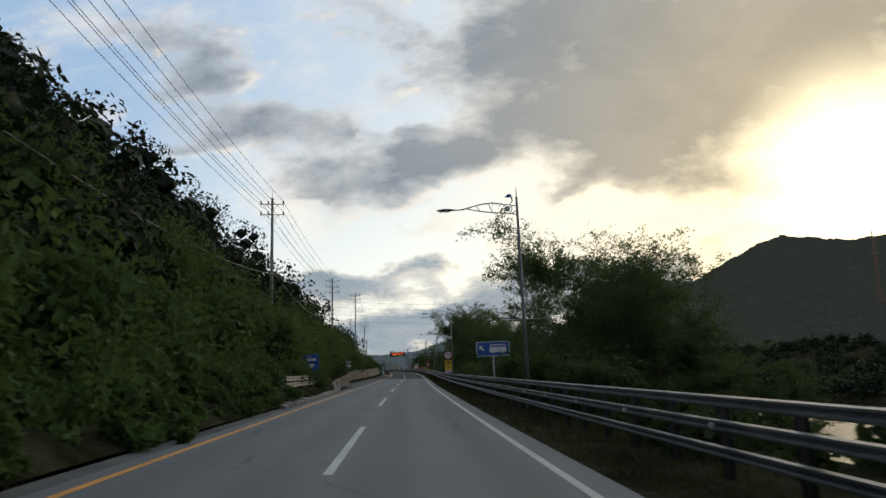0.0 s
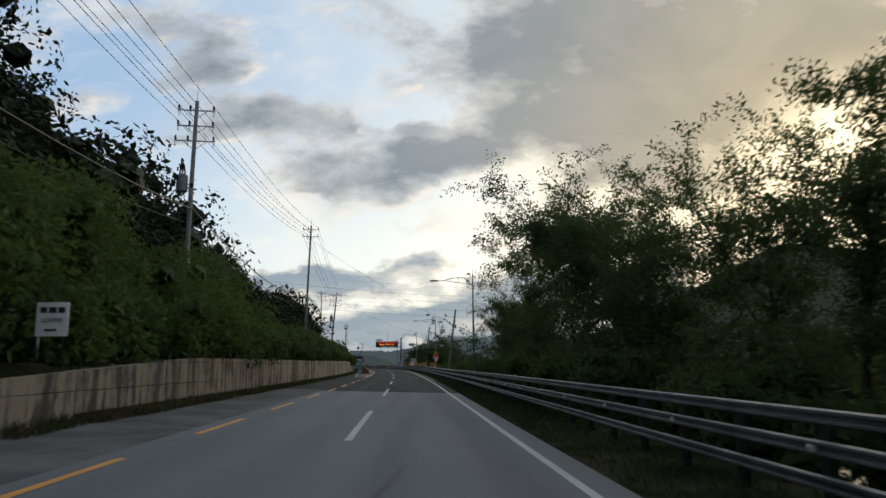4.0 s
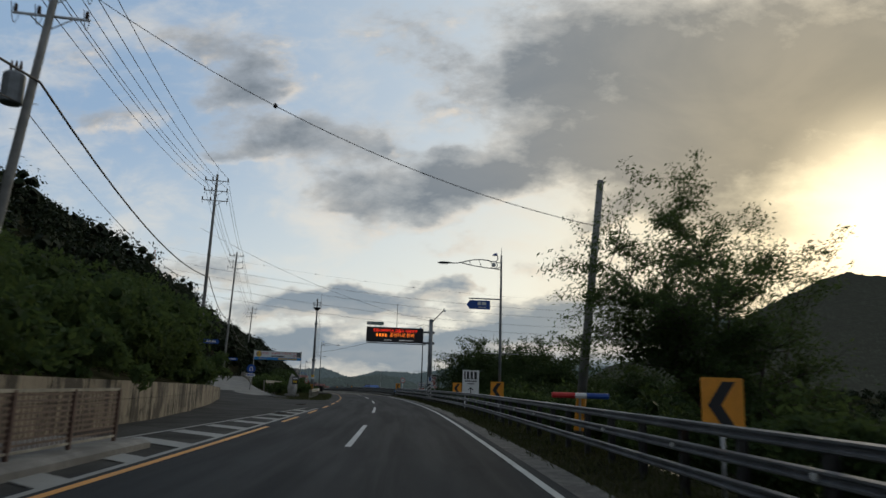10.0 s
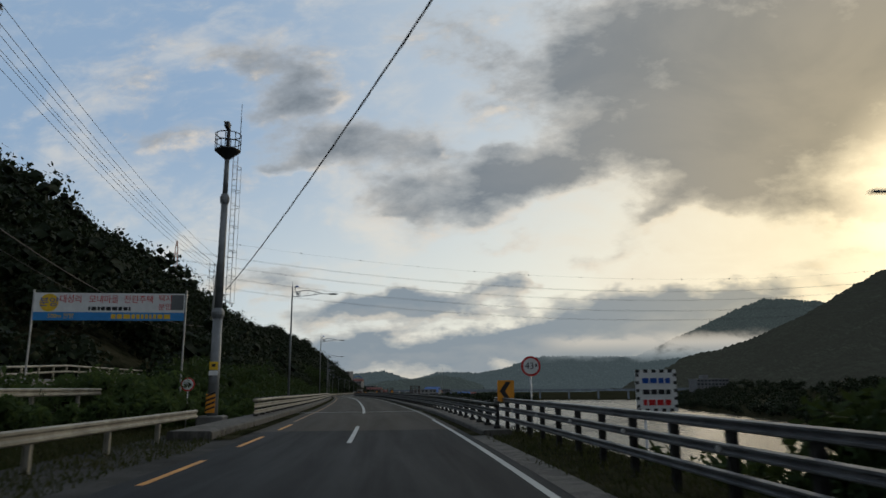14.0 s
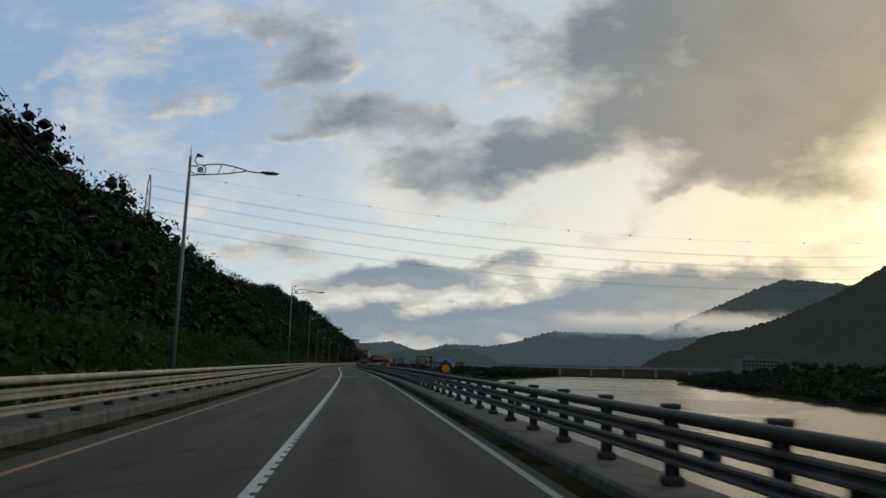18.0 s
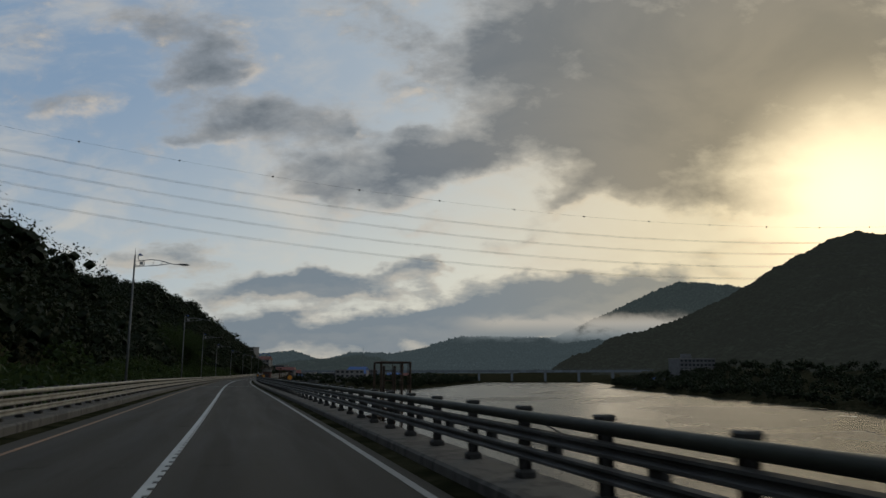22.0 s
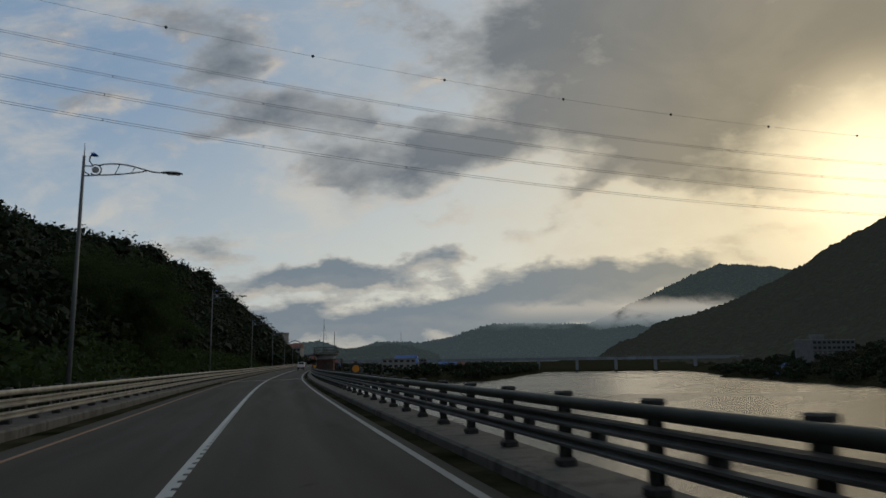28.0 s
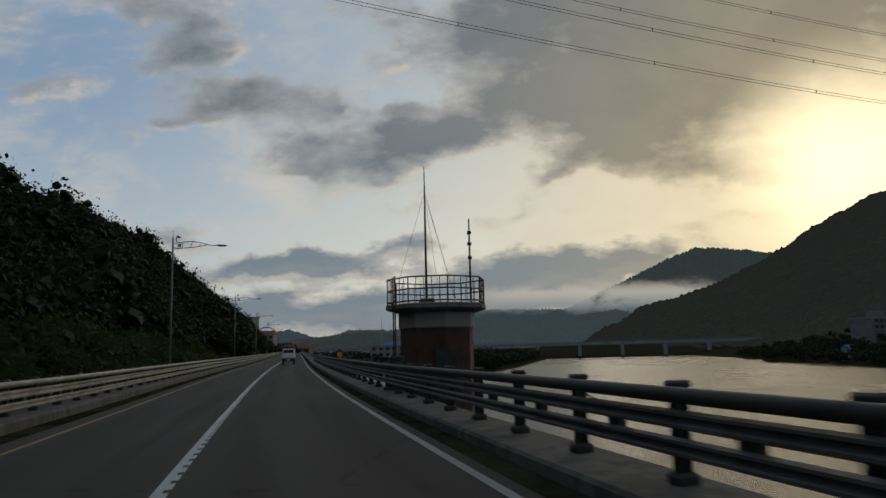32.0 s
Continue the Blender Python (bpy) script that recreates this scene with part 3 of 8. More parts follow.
# ---- mesh tools ----
class Shape:
    """Collects points and faces of one mesh."""

    def __init__(self):
        self.v, self.f = [], []

    def add(self, points, faces):
        k = len(self.v)
        self.v.extend(tuple(p) for p in points)
        self.f.extend(tuple(i + k for i in f) for f in faces)
        return self

    def box(self, centre, size, bevel=0.0, turn=None):
        hx, hy, hz = (s / 2 for s in size)
        m = turn or Matrix.Identity(3)
        c = Vector(centre)
        if bevel <= 0:
            pts = [c + m @ Vector((x * hx, y * hy, z * hz)) for z in (-1, 1) for y in (-1, 1) for x in (-1, 1)]
            return self.add(pts, [(0, 2, 3, 1), (4, 5, 7, 6), (0, 1, 5, 4), (2, 6, 7, 3), (0, 4, 6, 2), (1, 3, 7, 5)])
        b = min(bevel, hx * 0.9, hy * 0.9, hz * 0.9)
        pts, idx = [], {}
        for sx in (-1, 1):
            for sy in (-1, 1):
                for sz in (-1, 1):
                    for axis in range(3):
                        q = [sx * (hx - b), sy * (hy - b), sz * (hz - b)]
                        q[axis] = (sx * hx, sy * hy, sz * hz)[axis]
                        idx[sx, sy, sz, axis] = len(pts)
                        pts.append(c + m @ Vector(q))
        faces = []
        for s in (-1, 1):
            ring = [(-1, -1), (1, -1), (1, 1), (-1, 1)]
            if s < 0:
                ring = ring[::-1]
            faces.append([idx[s, a, b2, 0] for a, b2 in ring])
            faces.append([idx[b2, s, a, 1] for a, b2 in ring])
            faces.append([idx[a, b2, s, 2] for a, b2 in ring])
        for a in (-1, 1):
            for b2 in (-1, 1):
                faces.append([idx[-1, a, b2, 1], idx[1, a, b2, 1], idx[1, a, b2, 2], idx[-1, a, b2, 2]])
                faces.append([idx[a, -1, b2, 0], idx[a, 1, b2, 0], idx[a, 1, b2, 2], idx[a, -1, b2, 2]])
                faces.append([idx[a, b2, -1, 0], idx[a, b2, 1, 0], idx[a, b2, 1, 1], idx[a, b2, -1, 1]])
        for sx in (-1, 1):
            for sy in (-1, 1):
                for sz in (-1, 1):
                    faces.append([idx[sx, sy, sz, k] for k in range(3)])
        return self.add(pts, faces)

    def tube(self, points, radius, sides=8, cap=True):
        """A round bar along points; radius is one number or one for each point."""
        pts = [Vector(p) for p in points]
        radii = [radius] * len(pts) if isinstance(radius, (int, float)) else list(radius)
        k = len(self.v)
        side = None
        for i, p in enumerate(pts):
            t = (pts[min(i + 1, len(pts) - 1)] - pts[max(i - 1, 0)]).normalized()
            if side is None:
                side = t.orthogonal().normalized()
            side = (side - t * side.dot(t)).normalized()
            up = t.cross(side)
            for j in range(sides):
                a = 2 * math.pi * j / sides
                self.v.append(tuple(p + (side * math.cos(a) + up * math.sin(a)) * radii[i]))
        for i in range(len(pts) - 1):
            for j in range(sides):
                a, b = k + i * sides + j, k + i * sides + (j + 1) % sides
                self.f.append((a, b, b + sides, a + sides))
        if cap:
            self.f.append(tuple(k + j for j in reversed(range(sides))))
            self.f.append(tuple(k + (len(pts) - 1) * sides + j for j in range(sides)))
        return self

    def lathe(self, profile, sides=12, centre=(0, 0, 0)):
        """Turns (radius, height) round the z axis."""
        k, c = len(self.v), centre
        for r, z in profile:
            for j in range(sides):
                a = 2 * math.pi * j / sides
                self.v.append((c[0] + r * math.cos(a), c[1] + r * math.sin(a), c[2] + z))
        for i in range(len(profile) - 1):
            for j in range(sides):
                a, b = k + i * sides + j, k + i * sides + (j + 1) % sides
                self.f.append((a, b, b + sides, a + sides))
        self.f.append(tuple(k + j for j in reversed(range(sides))))
        self.f.append(tuple(k + (len(profile) - 1) * sides + j for j in range(sides)))
        return self

    def plate(self, outline, y0, y1):
        """An outline of (x, z), made thick from y0 (front) to y1."""
        n = len(outline)
        pts = [(x, y0, z) for x, z in outline] + [(x, y1, z) for x, z in outline]
        faces = [tuple(range(n)), tuple(reversed(range(n, 2 * n)))] + [((i + 1) % n, i, i + n, (i + 1) % n + n) for i in range(n)]
        return self.add(pts, faces)

    def sweep(self, profile, stations, closed=True):
        """A cross-section of (d, z) carried along the road through stations of s."""
        n, k = len(profile), len(self.v)
        for s in stations:
            for d, z in profile:
                self.v.append(tuple(spot(s, d, z)))
        for i in range(len(stations) - 1):
            for j in range(n if closed else n - 1):
                a, b = k + i * n + j, k + i * n + (j + 1) % n
                self.f.append((a, a + n, b + n, b))
        if closed:
            self.f.append(tuple(k + j for j in range(n)))
            self.f.append(tuple(k + (len(stations) - 1) * n + j for j in reversed(range(n))))
        return self

    def mesh(self, name, mat, smooth=False):
        me = bpy.data.meshes.new(name)
        me.from_pydata(self.v, [], self.f)
        if mat:
            me.materials.append(mat)
        if smooth:
            me.polygons.foreach_set("use_smooth", [True] * len(me.polygons))
        me.update()
        return me


def part(name, shape, mat, parent=None, label="", smooth=False, m=None):
    ob = new(name, shape if isinstance(shape, bpy.types.Mesh) else shape.mesh(name, mat, smooth))
    if parent is not None:
        ob.parent = parent
    if m is not None:
        ob.matrix_basis = m
    return tagged(ob, label) if label else ob


def thing(name, m, label, category, group="", kind=""):
    ob = new(name)
    ob.empty_display_size = 0.2
    ob.matrix_world = m
    return tagged(ob, label, category, group, kind)


def structure(name, shape, mat, label, category, smooth=False):
    return tagged(part(name, shape, mat, smooth=smooth), label, category, "", "structure")


def disc(radius, sides=28, centre=(0.0, 0.0)):
    return [(centre[0] + radius * math.cos(2 * math.pi * i / sides), centre[1] + radius * math.sin(2 * math.pi * i / sides)) for i in range(sides)]


def rect(x0, z0, x1, z1, r=0.0):
    if r <= 0:
        return [(x0, z0), (x1, z0), (x1, z1), (x0, z1)]
    out = []
    for cx, cz, a0 in ((x1 - r, z0 + r, -90), (x1 - r, z1 - r, 0), (x0 + r, z1 - r, 90), (x0 + r, z0 + r, 180)):
        for k in range(4):
            a = radians(a0 + 30 * k)
            out.append((cx + r * math.cos(a), cz + r * math.sin(a)))
    return out


def writing(name, text, size, mat, parent, x, y, z, align="CENTER", squeeze=1.0):
    """Letters in the built-in font, standing upright and facing back along the road."""
    cu = bpy.data.curves.new(name, "FONT")
    cu.body, cu.size, cu.align_x, cu.align_y, cu.extrude = text, size, align, "CENTER", 0.004
    cu.resolution_u = 3
    holder = bpy.data.objects.new(name, cu)
    scene.collection.objects.link(holder)
    bpy.context.view_layer.update()
    me = bpy.data.meshes.new_from_object(holder.evaluated_get(bpy.context.evaluated_depsgraph_get()))
    bpy.data.objects.remove(holder)
    me.materials.clear()
    me.materials.append(mat)
    return part(name, me, None, parent, m=pose(x, y, z, 90, 0, 0) @ Matrix.Diagonal((squeeze, 1, 1, 1)))


def smooth01(x, lo, hi):
    t = np.clip((np.asarray(x, float) - lo) / (hi - lo), 0, 1)
    return t * t * (3 - 2 * t)


def rough_field(x, y, size, seed=0):
    """Cheap smooth noise, about -1 to 1, from a few crossed waves."""
    rng = np.random.RandomState(seed)
    out = np.zeros(np.shape(x))
    for k in range(7):
        a, p = rng.uniform(0, 2 * math.pi), rng.uniform(0, 2 * math.pi)
        w = 2 * math.pi / (size * rng.uniform(0.55, 1.8))
        out = out + np.sin(w * (np.cos(a) * x + np.sin(a) * y) + p)
    return out / 3.2

# ---- the land: one sheet from the river bed over both hillsides to the horizon ----
WATER_Z = -13.0
SHORE_X = [120, 100, 72, 66, 58, 75, 90, 70, 70]


def hill_foot(s):
    """How far left of the lane the wooded slope begins."""
    return np.interp(s, [-80, 60, 80, 215, 245, 320, 350, 640, 720, 1000, 1400, 2600], [9.5, 9.5, 13.5, 13.5, 30, 34, 14, 13, 11, 12, 20, 40])


def left_land(s, d):
    x = np.maximum(-d - hill_foot(s), 0)
    top = 66 + 11 * np.sin(s / 55.0) + 6 * np.sin(s / 23.0 + 1) + 4 * np.sin(s / 9.0)
    top = top * np.interp(s, [-80, 0, 390, 460, 490, 520, 560, 650, 760, 860, 900, 1000, 1100, 2600], [1.15, 1.1, 1, 0.86, 0.80, 0.76, 0.60, 0.51, 0.48, 0.74, 0.92, 0.72, 0.12, 0.1])
    steep = np.interp(s, [0, 60, 85, 122, 150, 200, 300, 400, 480, 520, 580, 640, 700, 860, 2600], [0.84, 0.84, 0.98, 0.98, 0.76, 0.60, 0.55, 0.68, 0.80, 0.93, 0.81, 0.77, 0.73, 0.92, 1.0])
    rise = steep * x
    rise = top * rise / (top ** 4 + rise ** 4) ** 0.25
    rise = rise + np.minimum(x, 30) / 30 * 2.2 * rough_field(s, d, 34, 3)
    base = np.interp(s, [-80, 285, 315, 2600], [-0.12, -0.12, -2.6, -4.0])
    road_side = smooth01(-d, 5.6, 8.5)
    base_near = np.interp(s, [-80, 300, 320, 2600], [-0.1, -0.1, -2.0, -2.0])
    return base_near * (1 - road_side) + base * road_side + rise


def right_land(s, d):
    bank = -0.14 - 14.6 * smooth01(d, np.interp(s, [-80, 255, 292, 2600], [5.8, 5.8, 4.6, 3.0]), np.interp(s, [-80, 255, 300, 2600], [30, 26, 9, 8]))
    cut = smooth01(s, 300, 318)
    under = -1.6 - 13.6 * smooth01(d, -5.5, 4.5)
    return bank * (1 - cut) + np.minimum(under, bank) * cut


def far_side(x, y):
    """The low bank over the river."""
    shore = np.interp(y, [-900, 180, 640, 800, 1024, 1060, 1250, 1600, 3000], SHORE_X)
    run = np.maximum(x - shore, 0)
    rise = 1.9 * smooth01(run, 0, 4) + np.minimum(run * 0.16, 14) + smooth01(run, 20, 120) * (3.0 * rough_field(x, y, 120, 5) + 1.5 * rough_field(x, y, 47, 8))
    return WATER_Z - 1.6 + np.where(run > 0, rise, 0)


def land_height(x, y):
    shape = np.shape(x)
    xf, yf = np.ravel(x), np.ravel(y)
    s, d = road_coords(xf, yf)
    z0 = np.interp(s, SG, RZ)
    near = np.where(d < 0, left_land(s, d) + z0, right_land(s, d) + z0)
    right = np.maximum(near, far_side(xf, yf))
    z = np.where(d > 0, right, near)
    # the town's low ground beyond the left bank bend
    flat = WATER_Z - 1.6 + (6.1) * smooth01(yf, 930, 1010) * (1 - smooth01(xf, -150 + (yf - 900) * 0.22, -95 + (yf - 900) * 0.22))
    z = np.maximum(z, flat)
    z = np.where(yf > 1230, np.maximum(z, WATER_Z + 2.5 * smooth01(yf, 1230, 1300)), z)
    return z.reshape(shape)


def spread(lo, hi, step, reach, grow=1.22):
    line = list(np.arange(lo, hi + step, step))
    k, a, b = step, line[0], line[-1]
    while b < reach or a > -reach:
        k *= grow
        a, b = a - k, b + k
        line = [a] + line + [b]
    return np.array(line)


def build_ground():
    gx = np.unique(np.round(np.concatenate([spread(-330, 130, 4.0, 4300), np.arange(130, 560, 14)]), 2))
    gy = np.unique(np.round(np.concatenate([spread(-60, 760, 4.0, 4300), np.arange(760, 1700, 14)]), 2))
    X, Y = np.meshgrid(gx, gy)
    Z = land_height(X, Y)
    nx, ny = len(gx), len(gy)
    idx = np.arange(nx * ny).reshape(ny, nx)
    faces = np.stack([idx[:-1, :-1], idx[:-1, 1:], idx[1:, 1:], idx[1:, :-1]], -1).reshape(-1, 4)
    me = bpy.data.meshes.new("ground")
    me.from_pydata(np.stack([X, Y, Z], -1).reshape(-1, 3).tolist(), [], faces.tolist())
    me.polygons.foreach_set("use_smooth", [True] * len(me.polygons))
    me.materials.append(EARTH)
    tagged(new("ground", me), "dark grassy earth sloping from wooded hills to the river", "ground", "", "structure")


build_ground()
w = Shape().add([(-700, -1500, WATER_Z), (900, -1500, WATER_Z), (900, 2600, WATER_Z), (-700, 2600, WATER_Z)], [(0, 1, 2, 3)])
structure("water", w, WATER, "broad calm river with faint ripples reflecting the evening sky", "river")


def grow_land_strip(name, mat, label, category, d0, d1, z, s0, s1, step=2.0, cuts=6):
    """A sheet laid along the road, with lane coordinates for its material."""
    st = np.arange(s0, s1 + step, step)
    ds = np.linspace(d0, d1, cuts)
    sh = Shape().sweep([(d, z) for d in ds], st, closed=False)
    me = sh.mesh(name, mat, True)
    uv = me.uv_layers.new(name="lane")
    flat = np.array([(d, s) for s in st for d in ds], float)
    loops = np.empty(len(me.loops), int)
    me.loops.foreach_get("vertex_index", loops)
    uv.data.foreach_set("uv", flat[loops].ravel())
    me.flip_normals()
    return tagged(new(name, me), label, category, "", "structure")


BRIDGE0, END = 304.0, 1150.0
grow_land_strip("road", OLD_ASPHALT, "worn grey asphalt carriageway with darker wheel tracks", "road", -4.75, 2.85, 0.0, -78, 118)
grow_land_strip("road", ASPHALT, "darker asphalt carriageway with black wheel tracks", "road", -4.75, 2.85, 0.0, 118, BRIDGE0)
grow_land_strip("bridge_road", DECK, "pale grey concrete bridge carriageway with dark wheel tracks", "road", -5.75, 3.0, 0.0, BRIDGE0, END, cuts=7)
grow_land_strip("road_shoulder", OLD_SIDE, "pale dusty asphalt shoulder at the foot of the wall", "shoulder", -8.05, -4.75, -0.015, 78, 120, cuts=4)
grow_land_strip("road_shoulder", SIDE, "cracked dusty asphalt shoulder beside the carriageway", "shoulder", -8.05, -4.75, -0.015, 120, BRIDGE0, cuts=4)


def wall_d(s):
    """Where the kerb at the foot of the left bank, and further on the wall, stands."""
    return float(np.interp(s, [-80, 40, 51, 55, 60, 66, 73, 80, 86, 205, 225, 240, 250], [-5.15, -5.15, -5.2, -5.45, -5.9, -6.7, -7.4, -7.8, -7.95, -7.95, -8.8, -10.6, -12.2]))


edge_st = list(np.arange(-78, 79, 2.0))
sh = Shape()
sh.add([spot(s, d, -0.012) for s in edge_st for d in (wall_d(s) - 0.1, -4.75)], [(2 * i, 2 * i + 1, 2 * i + 3, 2 * i + 2) for i in range(len(edge_st) - 1)])
structure("road_shoulder", sh, OLD_SIDE, "narrow dusty asphalt edge beside the orange line", "shoulder")
structure("verge", Shape().sweep([(2.80, -0.06), (3.3, -0.06), (4.2, -0.09), (5.9, -0.16)][::-1], list(np.arange(-78, BRIDGE0 + 2, 2.0)), closed=False), EARTH, "dark mossy earth verge under the guardrail", "verge")


def line_strip(name, d, width, s0, s1, mat, z=0.006):
    st = list(np.arange(s0, s1, 2.0)) + [s1]
    sh = Shape().sweep([(d - width / 2, z), (d + width / 2, z)], st, closed=False)
    sh.f = [tuple(reversed(f)) for f in sh.f]
    return part(name, sh, mat)


tagged(line_strip("edge_line", 2.28, 0.15, -78, 312, WHITE_PAINT), "worn solid white edge line painted on the road", "road marking", "", "structure")
tagged(line_strip("edge_line", 2.36, 0.13, 312, END, DULL_PAINT), "dull solid white edge line on the bridge", "road marking", "", "structure")
tagged(line_strip("centre_line", -4.32, 0.15, -78, 57.5, ORANGE_PAINT), "solid orange line painted on the road", "road marking", "", "structure")
tagged(line_strip("centre_line", -4.32, 0.15, 158, 222, ORANGE_PAINT), "solid orange line painted on the road", "road marking", "", "structure")
tagged(line_strip("centre_line", -4.50, 0.13, 312, END, DIM_ORANGE), "dirty solid orange line on the bridge", "road marking", "", "structure")
for a, b in ((61.5, 158), (225, 311)):
    s = a
    while s < b - 3:
        tagged(line_strip("orange_dash", -4.32, 0.15, s, s + 4.2, ORANGE_PAINT), "short orange dash painted on the road", "road marking", "orange dashes", "structure")
        s += 8.0
s = 10.8 - 82
while s < 316:
    tagged(line_strip("lane_dash", -1.17 if s < 120 else -1.3, 0.15, s, s + 9.0, WHITE_PAINT), "white lane dash painted on the asphalt", "road marking", "lane dashes", "structure")
    s += 20.5
ribs = Shape()
for s in np.arange(323, 720, 0.62):
    ribs.sweep([(-1.165, 0.004), (-1.165, 0.016), (-1.085, 0.016), (-1.085, 0.004)], [s, s + 0.42])
tagged(part("lane_ribs", ribs, WHITE_PAINT), "ribbed edge of the white lane line", "road marking", "", "stuff")
tagged(line_strip("lane_line", -1.22, 0.11, 322, END, WHITE_PAINT), "solid white lane line with ribbed worn edges", "road marking", "", "structure")


# ---- mountains over the river and down the valley, far off ----
def mountain(name, mat, label, outline, near, back, seed, lumps=1.0):
    """A wooded range: its crest in (right per ahead, up per ahead, metres ahead) from the middle of the valley, and how far off its foot lies."""
    ox, oy = -80.0, 400.0
    o = np.array(outline, float)
    us = np.linspace(o[0, 0], o[-1, 0], 420)
    vs, far = np.interp(us, o[:, 0], o[:, 1]), np.interp(us, o[:, 0], o[:, 2])
    foot = np.interp(us, *np.array(near, float).T)
    ts = np.concatenate([np.linspace(0, 1, 40), [1.08, 1.25, 1.6]])
    T, U = np.meshgrid(ts, us)
    D = foot[:, None] + T * (far - foot)[:, None]
    crest = vs * far + 1.5
    f = np.where(T <= 1, T ** 1.15, 1 - (T - 1) * back)
    Z = WATER_Z + (crest - WATER_Z)[:, None] * f
    X, Y = ox + U * D, oy + D
    rough = np.clip(T, 0, 1) * (1 - 0.6 * np.clip(T, 0, 1))
    Z = Z + lumps * rough * (26 * rough_field(X, Y, 420, seed) + 12 * rough_field(X, Y, 170, seed + 1))
    Z = Z + lumps * np.clip(T * 3, 0, 1) * (3.0 * rough_field(X, Y, 60, seed + 2) + 2.4 * rough_field(X, Y, 23, seed + 3))
    Z = Z + np.random.RandomState(seed).normal(0, 2.0, Z.shape) * np.clip(T * 4, 0, 1) * far.mean() / 2200
    n, k = len(us), len(ts)
    idx = np.arange(n * k).reshape(n, k)
    faces = np.stack([idx[:-1, :-1], idx[1:, :-1], idx[1:, 1:], idx[:-1, 1:]], -1).reshape(-1, 4)
    me = bpy.data.meshes.new(name)
    me.from_pydata(np.stack([X, Y, Z], -1).reshape(-1, 3).tolist(), [], faces.tolist())
    me.polygons.foreach_set("use_smooth", [True] * len(me.polygons))
    me.materials.append(mat)
    return tagged(new(name, me), label, "mountain", "", "structure")


# distance haze is painted in: bluish tint and strength of each range's glow
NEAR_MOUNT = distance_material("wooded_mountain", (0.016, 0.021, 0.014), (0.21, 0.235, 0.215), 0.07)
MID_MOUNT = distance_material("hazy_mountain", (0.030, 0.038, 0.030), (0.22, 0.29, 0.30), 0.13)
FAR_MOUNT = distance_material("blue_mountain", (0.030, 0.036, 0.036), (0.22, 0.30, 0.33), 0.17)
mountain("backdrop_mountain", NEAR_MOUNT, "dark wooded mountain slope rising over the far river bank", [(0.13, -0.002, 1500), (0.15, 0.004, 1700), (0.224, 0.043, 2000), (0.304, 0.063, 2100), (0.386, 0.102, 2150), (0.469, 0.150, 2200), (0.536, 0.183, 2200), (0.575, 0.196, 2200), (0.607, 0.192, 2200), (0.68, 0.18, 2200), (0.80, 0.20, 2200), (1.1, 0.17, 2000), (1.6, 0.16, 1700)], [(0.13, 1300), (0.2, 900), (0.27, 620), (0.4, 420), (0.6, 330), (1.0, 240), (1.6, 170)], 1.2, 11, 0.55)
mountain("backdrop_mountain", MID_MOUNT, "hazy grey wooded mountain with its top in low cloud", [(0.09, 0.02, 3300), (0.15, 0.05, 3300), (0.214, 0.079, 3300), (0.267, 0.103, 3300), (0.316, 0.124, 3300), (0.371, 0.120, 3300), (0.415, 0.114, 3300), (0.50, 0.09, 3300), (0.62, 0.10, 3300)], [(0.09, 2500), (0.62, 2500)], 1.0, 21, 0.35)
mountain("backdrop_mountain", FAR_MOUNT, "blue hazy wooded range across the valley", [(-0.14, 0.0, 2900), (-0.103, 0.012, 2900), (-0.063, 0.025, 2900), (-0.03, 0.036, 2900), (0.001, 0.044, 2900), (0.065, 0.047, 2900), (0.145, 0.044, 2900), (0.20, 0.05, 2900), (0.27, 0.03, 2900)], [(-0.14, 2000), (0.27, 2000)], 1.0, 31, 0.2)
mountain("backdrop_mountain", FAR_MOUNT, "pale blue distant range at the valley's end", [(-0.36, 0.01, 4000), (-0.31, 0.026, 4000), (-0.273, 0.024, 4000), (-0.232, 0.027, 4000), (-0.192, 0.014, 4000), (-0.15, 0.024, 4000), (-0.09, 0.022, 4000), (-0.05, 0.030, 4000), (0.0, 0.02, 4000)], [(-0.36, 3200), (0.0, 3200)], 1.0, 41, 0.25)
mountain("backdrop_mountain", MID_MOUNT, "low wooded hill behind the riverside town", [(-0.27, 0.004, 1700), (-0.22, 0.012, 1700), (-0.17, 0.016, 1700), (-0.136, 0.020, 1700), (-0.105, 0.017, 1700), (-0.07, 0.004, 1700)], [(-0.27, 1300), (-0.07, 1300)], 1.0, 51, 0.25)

# ---- rails, kerbs, wall ----
def w_profile(d, z, h, face, deep=0.05):
    """A corrugated beam's section at d, z; face is -1 where its front looks left."""
    a = [(-0.5, 0), (-0.38, 1), (-0.22, 1), (-0.08, 0.1), (0.08, 0.1), (0.22, 1), (0.38, 1), (0.5, 0)]
    front = [(d + face * deep * q, z + h * p) for p, q in a]
    return front + [(x - face * 0.006, zz) for x, zz in reversed(front)]


def pipe_profile(d, z, w, h, n=10):
    return [(d + w / 2 * math.copysign(abs(math.cos(t)) ** 0.7, math.cos(t)), z + h / 2 * math.copysign(abs(math.sin(t)) ** 0.7, math.sin(t))) for t in (2 * math.pi * i / n for i in range(n))]


